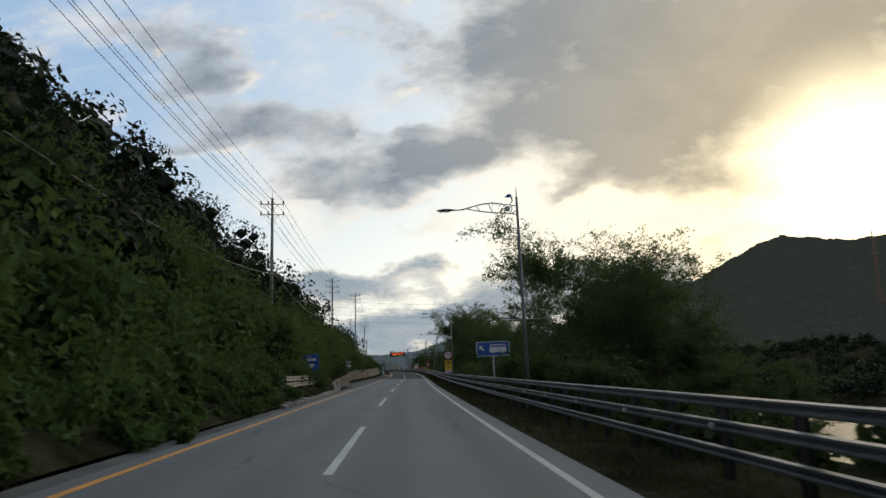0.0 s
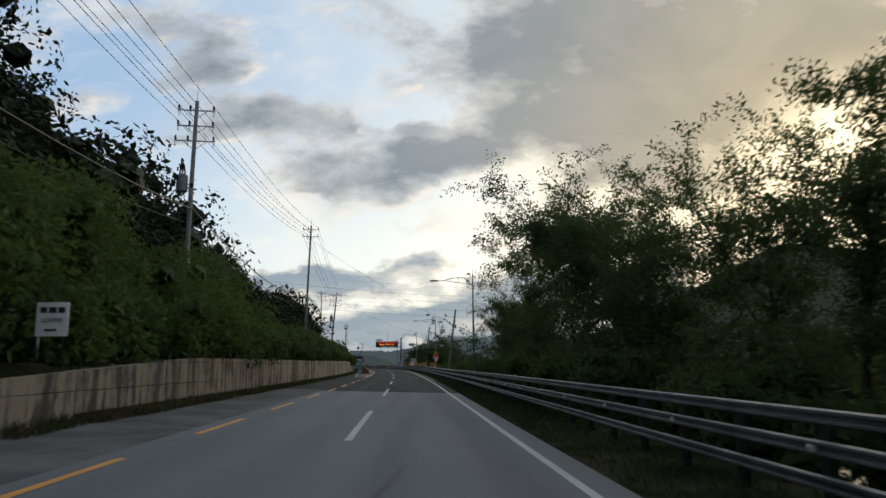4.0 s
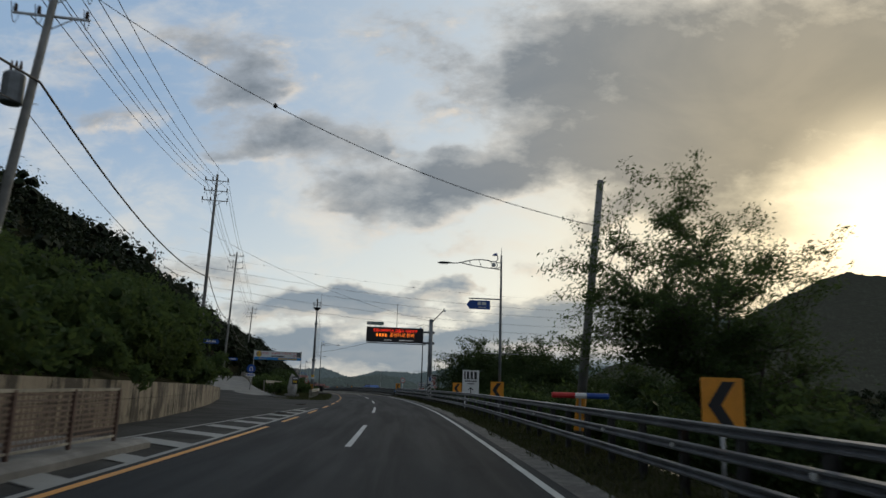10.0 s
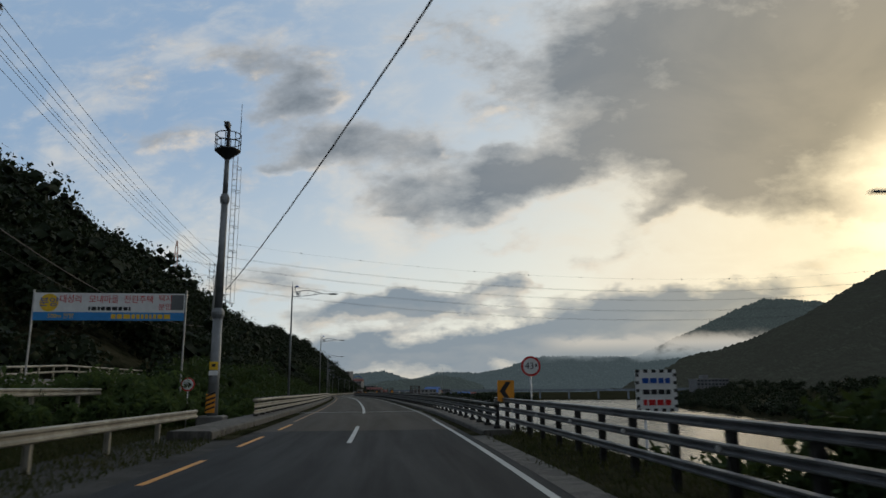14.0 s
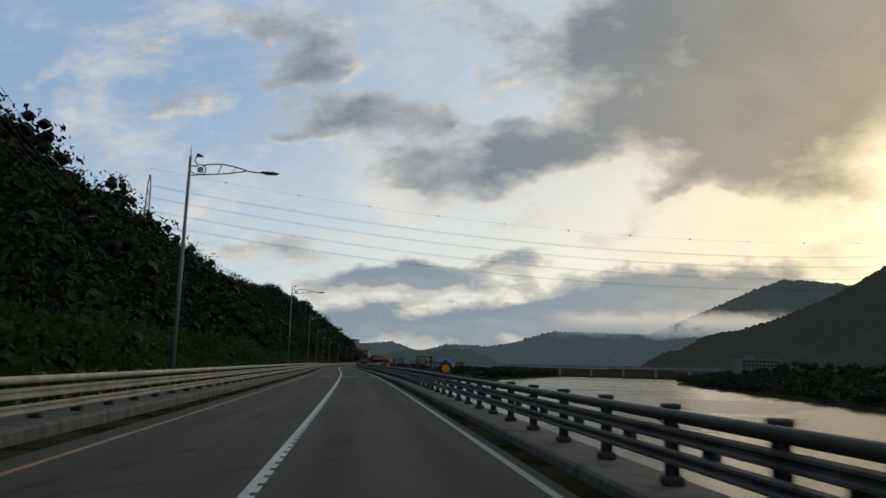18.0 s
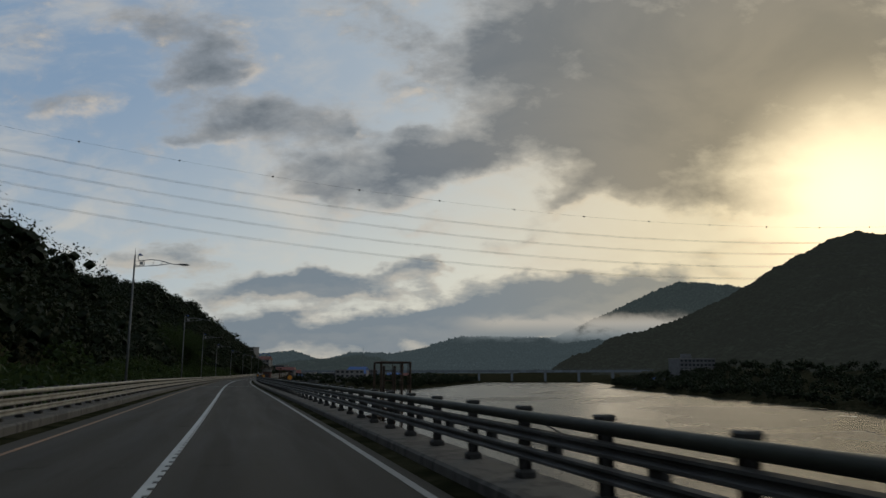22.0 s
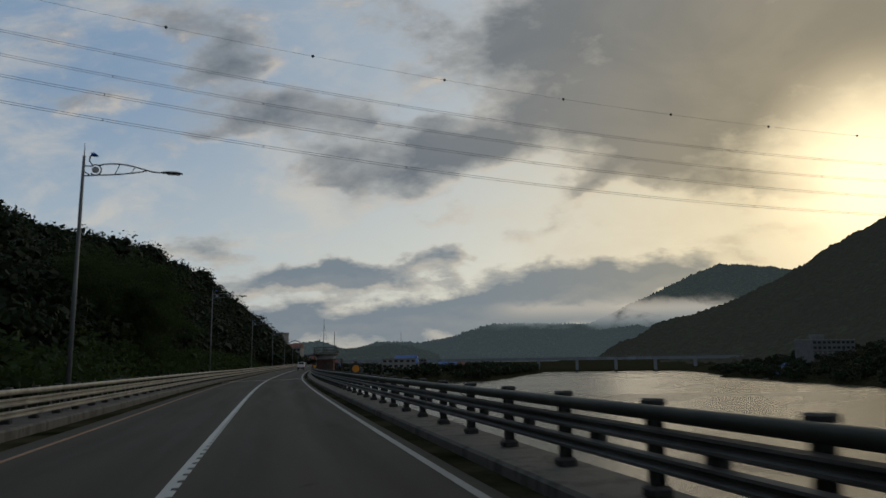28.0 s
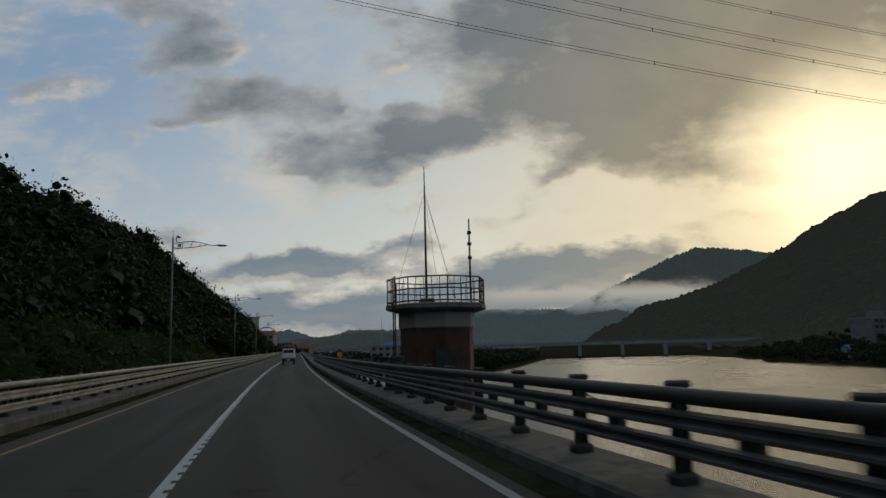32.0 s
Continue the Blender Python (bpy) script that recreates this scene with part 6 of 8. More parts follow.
# ---- bus stop island ----
isl = structure("stop_island", Shape().sweep([(-7.6, -0.2), (-7.6, 0.12), (-7.5, 0.16), (-5.45, 0.16), (-5.30, 0.10), (-5.28, -0.2)], list(np.arange(196, 215.1, 1.5))), CONCRETE, "cracked raised concrete island of the bus stop", "island")
sh = thing("bus_shelter", stand(205.5, -6.95, 0.16), "bus shelter with an arched blue-grey roof and glass walls", "bus shelter", "")
GLASS = bpy.data.materials.new("shelter_glass")
GLASS.use_nodes = True
gb = GLASS.node_tree.nodes["Principled BSDF"]
gb.inputs["Base Color"].default_value = (0.55, 0.72, 0.70, 1)
gb.inputs["Roughness"].default_value = 0.08
gb.inputs["Transmission Weight"].default_value = 0.85
gb.inputs["IOR"].default_value = 1.1
ROOF_SHEET = material("shelter_roof", (0.22, 0.30, 0.38), 0.35, 0.3, vary=0.15, scale=2.0)
for y0, y1 in ((-3.1, 0.55), (0.75, 3.0)):
    arch = [(-0.95 + 1.9 * tt, 2.28 + 0.42 * math.sin(math.pi * tt)) for tt in np.linspace(0, 1, 12)]
    roof = Shape()
    outline = arch + [(x, z - 0.05) for x, z in reversed(arch)]
    roof.plate(outline, y0 - 0.2, y1 + 0.2)
    part("roof", roof, ROOF_SHEET, sh, smooth=False)
    part("gable", Shape().plate(arch, y0 - 0.02, y0 + 0.02), BLACK_SIGN, sh)
    for x in (-0.7, 0.7):
        for y in (y0, y1):
            part("pillar", Shape().box((x, y, 1.15), (0.09, 0.09, 2.3), 0.01), material("shelter_frame", (0.20, 0.19, 0.17), 0.5, 0.3, vary=0.2, scale=3) if not bpy.data.materials.get("shelter_frame") else bpy.data.materials["shelter_frame"], sh)
    FRAME = bpy.data.materials["shelter_frame"]
    part("back_beam", Shape().box((-0.7, (y0 + y1) / 2, 2.0), (0.07, y1 - y0, 0.10), 0.01), FRAME, sh)
    part("front_beam", Shape().box((0.7, (y0 + y1) / 2, 2.0), (0.07, y1 - y0, 0.10), 0.01), FRAME, sh)
    for i in range(3):
        yy = y0 + (y1 - y0) * (i + 0.5) / 3
        part("pane", Shape().box((-0.7, yy, 1.15), (0.012, (y1 - y0) / 3 - 0.12, 1.5)), GLASS, sh)
        part("mullion", Shape().box((-0.7, y0 + (y1 - y0) * i / 3, 1.15), (0.05, 0.05, 1.7), 0.005), FRAME, sh)
    part("side_pane", Shape().box((0, y0, 1.15), (1.2, 0.012, 1.5)), GLASS, sh)
part("notice", Shape().box((-0.3, -3.13, 1.35), (0.34, 0.02, 0.45), 0.004), WHITE_SIGN, sh)
part("bench", Shape().box((-0.45, -1.2, 0.45), (0.4, 2.4, 0.06), 0.01).box((-0.45, -2.2, 0.2), (0.3, 0.08, 0.42)).box((-0.45, -0.2, 0.2), (0.3, 0.08, 0.42)), RUST, sh)
part("fin", Shape().add([(0.1, -2.0, 2.6), (0.1, 0.9, 2.6), (0.1, 0.9, 2.95), (0.1, -2.0, 3.45), (0.2, -2.0, 2.6), (0.2, 0.9, 2.6), (0.2, 0.9, 2.95), (0.2, -2.0, 3.45)], [(0, 1, 2, 3), (7, 6, 5, 4), (0, 4, 5, 1), (1, 5, 6, 2), (2, 6, 7, 3), (3, 7, 4, 0)]), BLUE_SIGN, sh, "blue roof fin")

f = thing("stop_fence", Matrix.Identity(4), "brown railing with wire mesh panels along the bus stop", "fence", "")
FENCE = material("fence_brown", (0.085, 0.05, 0.04), 0.6, 0.2, vary=0.3, scale=3.0, bump=0.2)
MESH = material("fence_mesh", (0.12, 0.085, 0.07), 0.6, 0.3, vary=0.3, scale=6.0)
for i in range(9):
    s = 197.6 + i * 1.95
    part("fence_post", Shape().box((0, 0, 0.52), (0.07, 0.07, 1.04), 0.01), FENCE, f, m=stand(s, -5.75, 0.14))
    if i < 8:
        p = Shape().sweep([(-5.77, 1.14), (-5.73, 1.14), (-5.73, 1.19), (-5.77, 1.19)], [s, s + 1.95])
        part("top_rail", p, CREAM_RAIL, f)
        part("foot_rail", Shape().sweep([(-5.77, 0.24), (-5.73, 0.24), (-5.73, 0.28), (-5.77, 0.28)], [s, s + 1.95]), CREAM_RAIL, f)
        m = Shape()
        for j in range(9):
            z = 0.34 + j * 0.093
            m.sweep([(-5.755, z), (-5.745, z), (-5.745, z + 0.035), (-5.755, z + 0.035)], [s + 0.05, s + 1.9])
        for j in range(12):
            q = s + 0.1 + j * 0.158
            m.sweep([(-5.762, 0.27), (-5.750, 0.27), (-5.750, 1.14), (-5.762, 1.14)], [q, q + 0.03])
        part("mesh_panel", m, MESH, f)

l = thing("stop_lamp", stand(197.0, -6.15, 0.14), "grey post lamp with a ring bracket and hanging lantern", "lamp", "")
part("post", Shape().tube([(0, 0, -0.3), (0, 0, 2.0), (0, 0, 4.75)], [0.085, 0.07, 0.055], 12), LAMP_STEEL, l, smooth=True)
part("base", Shape().lathe([(0.15, 0.0), (0.15, 0.12), (0.10, 0.35)], 12), LAMP_STEEL, l)
part("ring", Shape().tube([(-0.48 + 0.36 * math.cos(a), 0, 4.35 + 0.36 * math.sin(a)) for a in np.linspace(0, 2 * math.pi, 25)], 0.03, 8, False), LAMP_STEEL, l)
part("spokes", Shape().tube([(-0.12, 0, 4.35), (0.0, 0, 4.35)], 0.025, 6).tube([(-0.12, 0, 4.5), (0, 0, 4.6)], 0.02, 6), LAMP_STEEL, l)
part("lantern", Shape().lathe([(0.03, 0.22), (0.10, 0.16), (0.21, 0.04), (0.22, -0.06), (0.17, -0.10)], 14, (-0.78, 0, 4.02)), LAMP_STEEL, l, smooth=True)
part("glass", Shape().lathe([(0.16, -0.10), (0.17, -0.18), (0.10, -0.26), (0.02, -0.28)], 14, (-0.78, 0, 4.02)), WHITE_SIGN, l, smooth=True)
part("box", Shape().box((0.0, -0.1, 1.35), (0.3, 0.12, 0.16), 0.01), WHITE_SIGN, l)
part("arm_rod", Shape().tube([(-0.84, 0, 4.35), (-0.80, 0, 4.22)], 0.02, 6), LAMP_STEEL, l)

p = spot(167.5, -13.3, 0, True)
copy_thing(l, pose(p.x, p.y, ground_z(167.5, -13.3) + 0.1, 0, 0, 185))
q = thing("crash_cushion", stand(188.8, -5.55, 0.0), "crash cushion with dirty orange and black chevrons under a steel cover", "crash cushion", "")
nose = [(-0.55, 0.05), (0.55, 0.05), (0.55, 0.52), (0.42, 0.72), (0.2, 0.80), (-0.2, 0.80), (-0.42, 0.72), (-0.55, 0.52)]
part("nose", Shape().plate(nose, -0.05, 0.25), DIRTY_ORANGE, q, "dirty orange nose with black chevrons")
for i in range(3):
    z = 0.12 + i * 0.24
    panel(q, "chevron_stripe", [(-0.5, z - 0.02), (0, z + 0.14), (0.5, z - 0.02), (0.5, z + 0.08), (0, z + 0.24), (-0.5, z + 0.08)] if i < 2 else [(-0.42, 0.58), (0, 0.70), (0.42, 0.58), (0.42, 0.66), (0, 0.78), (-0.42, 0.66)], BLACK_SIGN, -0.062, -0.052)
for x in (-0.5, 0.5):
    for z in (0.22, 0.52):
        zz = [(z - 0.13, 0), (z - 0.07, 0.05), (z - 0.02, 0.05), (z, 0.01), (z + 0.02, 0.05), (z + 0.07, 0.05), (z + 0.13, 0)]
        sg = 1 if x > 0 else -1
        sec = [(x + sg * dx, zc) for zc, dx in zz] + [(x + sg * (dx - 0.02), zc) for zc, dx in reversed(zz)]
        part("side_rail", Shape().plate(sec if sg > 0 else sec[::-1], 0.25, 5.4), CREAM_RAIL, q)
cover = [(0.56 * math.cos(a), 0.60 + 0.24 * math.sin(a)) for a in np.linspace(0, math.pi, 12)]
part("cover", Shape().plate(cover + [(x * 0.97, z - 0.03) for x, z in reversed(cover)], 0.2, 5.2), RAIL, q, "dented dull steel cover")
for y in (1.4, 2.8, 4.2, 5.3):
    part("diaphragm", Shape().box((0, y, 0.3), (0.96, 0.06, 0.6), 0.01), RAIL_DARK, q)

# hatched paint before the island and beyond it
for a, b, d0, d1 in ((160.0, 188.0, 0.9, 2.0), (205.0, 240.0, 2.3, 0.5)):
    hatch = thing("hatching", Matrix.Identity(4), "faded white diagonal hatching painted on the shoulder", "road marking", "hatched areas", "structure")
    s = a
    while s < b - 2:
        near, far = np.interp(s, [a, b], [d0, d1]), np.interp(s + 1.9, [a, b], [d0, d1])
        pts = [spot(s, -4.62, 0.004), spot(s + 0.95, -4.62, 0.004), spot(s + 0.95 + 0.85 * far, -4.62 - far, 0.004), spot(s + 0.85 * near, -4.62 - near, 0.004)]
        part("stripe", Shape().add(pts, [(0, 1, 2, 3)]), DIRTY_PAINT, hatch)
        s += 3.0
    part("border", Shape().sweep([(-4.62, 0.003), (-4.48, 0.003)], [a, b], closed=False), DIRTY_PAINT, hatch)
    part("border", Shape().add([spot(a, -4.62 - d0, 0.003), spot(a, -4.76 - d0, 0.003), spot(b, -4.76 - d1, 0.003), spot(b, -4.62 - d1, 0.003)], [(3, 2, 1, 0)]), DIRTY_PAINT, hatch)

# ---- side road and junction ----
structure("side_road", Shape().add([spot(212, -8.0, -0.03), spot(212, -4.7, -0.02), spot(268, -4.7, -0.02), spot(266, -8.2, -0.02), spot(272, -11.0, 0.25), spot(276, -12.2, 0.45), spot(272, -17.5, 0.55), spot(250, -14.0, 0.1), spot(232, -9.5, -0.02)], [(8, 7, 6, 5, 4, 3, 2, 1, 0)]), SIDE, "patched grey side road joining at the junction", "road")
lane = Shape()
lane_pts = [(266, -13.2, 0.22), (276, -15.5, 0.58), (290, -18.0, 1.0), (306, -20.0, 1.6), (322, -22.0, 2.2), (350, -24.5, 2.6), (380, -27, 2.8)]
lv = []
for s, d, z in lane_pts:
    lv += [spot(s, d - 2.8, z, True), spot(s, d + 2.8, z, True)]
lane.add(lv + [p - Vector((0, 0, 1.0)) for p in lv], [(2 * i + 1, 2 * i + 3, 2 * i + 2, 2 * i) for i in range(len(lane_pts) - 1)] + [(2 * i + 1 + 14, 2 * i + 3 + 14, 2 * i + 3, 2 * i + 1) for i in range(len(lane_pts) - 1)])
structure("raised_lane", lane, CONCRETE, "pale concrete lane climbing away from the junction", "road")
lr = thing("lane_railing", Matrix.Identity(4), "pale railing along the raised concrete lane", "railing", "")
for h in (0.45, 0.8):
    part("rail", Shape().tube([spot(s, d + 2.7, z + h, True) for s, d, z in lane_pts[2:]], 0.06, 6), CREAM_RAIL, lr)
for (s0, d0, z0), (s1, d1, z1) in zip(lane_pts[2:-1], lane_pts[3:]):
    n = max(2, int((s1 - s0) / 2.5))
    for i in range(n):
        u = i / n
        p = spot(s0 + (s1 - s0) * u, d0 + (d1 - d0) * u + 2.7, z0 + (z1 - z0) * u, True)
        part("post", Shape().box((p.x, p.y, p.z + 0.42), (0.09, 0.09, 0.85), 0.01), CREAM_RAIL, lr)
st = thing("name_stone", stand(276.0, -9.5, 0.0), "tall grey natural stone standing on a low plinth", "stone", "")
rr = random.Random(4)
stone = Shape()
prof = [(0.0, 0.25), (0.25, 0.47), (0.8, 0.50), (1.3, 0.44), (1.75, 0.34), (2.05, 0.20), (2.2, 0.06)]
ring = []
for z, wd in prof:
    ring.append([(wd * (math.cos(a) + 0.10 * rr.uniform(-1, 1)) + 0.05 * math.sin(z * 2), wd * 0.42 * (math.sin(a) + 0.12 * rr.uniform(-1, 1)), 0.15 + z) for a in np.linspace(0, 2 * math.pi, 14, endpoint=False)])
stone.v = [p for r_ in ring for p in r_]
for i in range(len(ring) - 1):
    for j in range(14):
        a, b = i * 14 + j, i * 14 + (j + 1) % 14
        stone.f.append((a, b, b + 14, a + 14))
stone.f.append(tuple(range((len(ring) - 1) * 14, len(ring) * 14)))
part("stone", stone, STONE, st, smooth=True)
part("plinth", Shape().box((0, 0, 0.05), (1.5, 0.9, 0.5), 0.06), CONCRETE, st)
k = thing("junction_board", stand(272.0, -8.95, 0.1), "small black and yellow board on a white post", "sign", "roadside boards")
post_part(k, 0, -0.3, 1.4, 0.035)
panel(k, "board", rect(-0.3, 1.2, 0.3, 1.95), BLACK_SIGN)
bars(k, -0.22, 0.22, 1.76, 0.16, WHITE_SIGN, 50)
bars(k, -0.22, 0.22, 1.46, 0.18, YELLOW_SIGN, 51)
k = thing("u_turn_sign", stand(276.0, -13.9, 0.35), "round blue turn sign over a white panel", "road sign", "road signs")
post_part(k, 0, -0.4, 2.8, 0.035)
panel(k, "face", disc(0.45, 28, (0, 2.42)), BLUE_SIGN)
panel(k, "arrow", [(-0.22, 2.30), (-0.12, 2.15), (-0.02, 2.30), (-0.09, 2.30), (-0.09, 2.52), (0.0, 2.60), (0.09, 2.52), (0.09, 2.18), (0.17, 2.18), (0.17, 2.55), (0.0, 2.70), (-0.16, 2.55), (-0.16, 2.30)], WHITE_SIGN, -0.02, -0.012)
panel(k, "lower_panel", rect(-0.42, 1.62, 0.42, 1.92, 0.02), WHITE_SIGN)
bars(k, -0.34, 0.34, 1.77, 0.14, BLUE_SIGN, 52)
for s, d, z in ((264.9, -16.2, 4.7), (311.2, -20.2, 4.6)):
    k = thing("street_name_sign", stand(s, d, z), "blue street name plate fixed to a power pole", "road sign", "road signs")
    panel(k, "board", [(-0.65, 0), (0.6, 0), (0.72, 0.2), (0.6, 0.4), (-0.65, 0.4)], BLUE_SIGN)
    bars(k, -0.45, 0.4, 0.2, 0.16, WHITE_SIGN, int(s))

# drain covers and manhole
for s, d in ((71.5, 2.75), (64.2, 2.78), (232.5, -5.6), (247.0, -6.2)):
    k = thing("drain_grate", stand(s, d, 0.004), "dark iron drain grate set beside the edge line", "drain", "drain grates")
    part("frame", Shape().box((0, 0, 0.0), (0.62, 1.0, 0.02), 0.004), RUST, k)
    for i in range(7):
        part("bar", Shape().box((0, -0.42 + i * 0.14, 0.014), (0.52, 0.06, 0.014)), DARK_STEEL, k)

# ---- inspection cages, amber lamps, gauge tower ----
def cage(m):
    ob = thing("access_cage", m, "rusty steel access cage hung outside the bridge rail", "cage", "access cages")
    for x in (-0.45, 0.45):
        for y in (-0.55, 0.55):
            part("upright", Shape().tube([(x, y, -3.2), (x, y, 1.75)], 0.035, 6), RUST, ob)
    for z in (1.75, 0.3, -1.5):
        part("hoop", Shape().tube([(-0.45, -0.55, z), (0.45, -0.55, z), (0.45, 0.55, z), (-0.45, 0.55, z), (-0.45, -0.55, z)], 0.032, 6, False), RUST, ob)
    for x in (-0.1, 0.14, 0.38):
        part("bar", Shape().tube([(x, -0.55, -3.0), (x, -0.55, 1.75)], 0.014, 5), RUST, ob)
    lad = Shape().box((-0.28, -0.1, -0.6), (0.05, 0.16, 4.5), 0.01).box((0.06, -0.1, -0.6), (0.05, 0.16, 4.5), 0.01)
    for i in range(15):
        lad.tube([(-0.28, -0.1, -2.7 + i * 0.3), (0.06, -0.1, -2.7 + i * 0.3)], 0.014, 5)
    part("ladder", lad, RUST, ob)
    part("bracket", Shape().box((-0.5, 0, 0.1), (0.4, 1.0, 0.08), 0.01), RUST, ob)
    return ob


cg = cage(stand(353.2, 4.55, 0.1))
for s in (398.2, 423.0, 444.9, 493.7, 540.9, 592.9, 615.9):
    copy_thing(cg, stand(s, 4.55, 0.1))


def amber_lamp(m):
    ob = thing("warning_lamp", m, "amber disc warning lamp in a black box on the bridge rail", "warning lamp", "amber lamps")
    part("box", Shape().box((0, 0, 0.28), (0.42, 0.12, 0.50), 0.03), BLACK_SIGN, ob)
    part("lens", Shape().plate(disc(0.165, 22, (0, 0.28)), -0.085, -0.055), ORANGE_SIGN, ob, "amber round lens")
    part("lens_rim", Shape().tube([(0.18 * math.cos(a), -0.07, 0.28 + 0.18 * math.sin(a)) for a in np.linspace(0, 2 * math.pi, 21)], 0.015, 5, False), BLACK_SIGN, ob)
    part("cap", Shape().box((0, 0, 0.58), (0.14, 0.08, 0.10), 0.02), RUST, ob)
    part("pole", Shape().tube([(0, 0.04, -0.75), (0, 0.04, 0.1)], 0.035, 8), RAIL_DARK, ob)
    return ob


al = amber_lamp(stand(380.7, 3.70, 0.98))
for s in (426.2, 475.5, 523.0, 570.0, 618.2, 660.0):
    copy_thing(al, stand(s, 3.70, 0.98))
hang = thing("loose_cable", Matrix.Identity(4), "thin black cable looped along the outside of the rail", "cable", "")
for s in np.arange(330, 640, 12.0):
    part("loop", Shape().tube(sag(spot(s, 3.8, 0.9), spot(s + 6, 3.8, 0.9), 0.28, 8), 0.012, 4, False), CABLE, hang)

tw = thing("gauge_tower", stand(639.5, 5.55, 0.0), "dark red river gauge tower with a railed roof and masts", "tower", "")
part("shaft", Shape().lathe([(1.45, -15.0), (1.35, -3.0), (1.30, 0.5), (1.30, 2.15)], 8), BRICK_RED, tw)
part("band", Shape().lathe([(1.33, 2.15), (1.36, 2.2), (1.36, 2.65), (1.33, 2.7)], 8), PALE_WALL, tw)
part("roof_slab", Shape().lathe([(1.3, 2.66), (1.75, 2.78), (1.80, 2.82), (1.80, 2.95), (1.7, 2.98)], 8), CONCRETE, tw)
for h in (3.05, 3.45, 3.85):
    part("rail_ring", Shape().tube([(1.74 * math.cos(a), 1.74 * math.sin(a), h) for a in np.linspace(0, 2 * math.pi, 9)], 0.025, 6, False), RUST, tw)
for i in range(40):
    a = math.pi / 4 * (i // 5)
    b = a + math.pi / 4
    u = (i % 5) / 5
    x, y = 1.74 * ((1 - u) * math.cos(a) + u * math.cos(b)), 1.74 * ((1 - u) * math.sin(a) + u * math.sin(b))
    part("baluster", Shape().tube([(x, y, 2.9), (x, y, 3.87)], 0.022 if u == 0 else 0.012, 5), RUST, tw)
part("mast", Shape().tube([(-0.35, 0, 2.9), (-0.35, 0, 6.0), (-0.35, 0, 7.95)], [0.05, 0.035, 0.015], 8), DARK_STEEL, tw)
part("mast_foot", Shape().box((-0.35, 0, 3.08), (0.5, 0.5, 0.25), 0.05), CONCRETE, tw)
part("second_mast", Shape().tube([(1.15, -0.4, 2.9), (1.15, -0.4, 6.0)], [0.045, 0.025], 8), DARK_STEEL, tw)
for z in (4.6, 5.1, 5.5):
    part("mast_fitting", Shape().box((1.15, -0.4, z), (0.14, 0.1, 0.12), 0.02), DARK_STEEL, tw)
for x, y in ((1.0, 0.9), (-1.5, 0.6), (0.3, -1.5), (0.5, 1.5)):
    part("guy", Shape().tube([(-0.35, 0, 7.0), (x, y, 3.0)], 0.006, 4), CABLE, tw)
part("ladder", Shape().tube([(-1.62, -0.9, -1.0), (-1.62, -0.9, 3.9)], 0.025, 6).tube([(-1.62, -0.5, -1.0), (-1.62, -0.5, 3.9)], 0.025, 6), RUST, tw)
part("cabinet", Shape().box((-1.6, -0.9, 0.65), (0.5, 0.5, 1.2), 0.04), RAIL_DARK, tw)
part("door", Shape().box((0.0, -1.28, 0.6), (0.75, 0.06, 1.7), 0.01), DARK_STEEL, tw)

# ---- truck ahead ----
tk = thing("pickup_truck", stand(706, 0.25, 0.0), "small white pickup truck seen from behind on the bridge", "truck", "")
WHITE_CAR = material("white_car_paint", (0.60, 0.61, 0.62), 0.3, vary=0.06, scale=1.0)
part("body", Shape().box((0, 0, 0.62), (1.62, 4.4, 0.30), 0.05), DARK_STEEL, tk)
part("bed", Shape().box((0, -0.75, 0.98), (1.66, 2.7, 0.42), 0.03), WHITE_CAR, tk)
part("cab", Shape().box((0, 1.35, 1.35), (1.58, 1.5, 1.15), 0.16), WHITE_CAR, tk)
part("rear_window", Shape().box((0, 0.585, 1.6), (1.2, 0.02, 0.42), 0.005), WINDOW_DARK, tk)
part("bumper", Shape().box((0, -2.15, 0.5), (1.5, 0.14, 0.18), 0.03), BLACK_SIGN, tk)
part("plate_bar", Shape().box((0, -2.24, 0.56), (0.34, 0.02, 0.12), 0.003), WHITE_SIGN, tk)
for x in (-0.66, 0.66):
    part("tail_lamp", Shape().box((x, -2.12, 0.78), (0.2, 0.05, 0.16), 0.01), TAIL_RED, tk)
    for y in (-1.45, 1.35):
        wh = part("wheel", Shape().tube([(x - 0.09, y, 0.31), (x + 0.09, y, 0.31)], 0.31, 16), BLACK_SIGN, tk)
        part("rim", Shape().tube([(x - 0.1, y, 0.31), (x + 0.1, y, 0.31)], 0.17, 12), STEEL, wh)
part("roof_rack", Shape().tube([(-0.6, 0.7, 1.98), (0.6, 0.7, 1.98)], 0.03, 6).tube([(-0.6, 0.7, 1.9), (-0.6, 0.7, 1.98)], 0.025, 6).tube([(0.6, 0.7, 1.9), (0.6, 0.7, 1.98)], 0.025, 6), DARK_STEEL, tk)

# ---- plants ----
def quad_mesh(name, v, f, mat):
    me = bpy.data.meshes.new(name)
    me.vertices.add(len(v))
    me.vertices.foreach_set("co", v.astype(np.float32).ravel())
    me.loops.add(f.size)
    me.loops.foreach_set("vertex_index", f.astype(np.int32).ravel())
    me.polygons.add(len(f))
    me.polygons.foreach_set("loop_start", (np.arange(len(f)) * 4).astype(np.int32))
    me.materials.append(mat)
    me.update(calc_edges=True)
    me.validate()
    return me


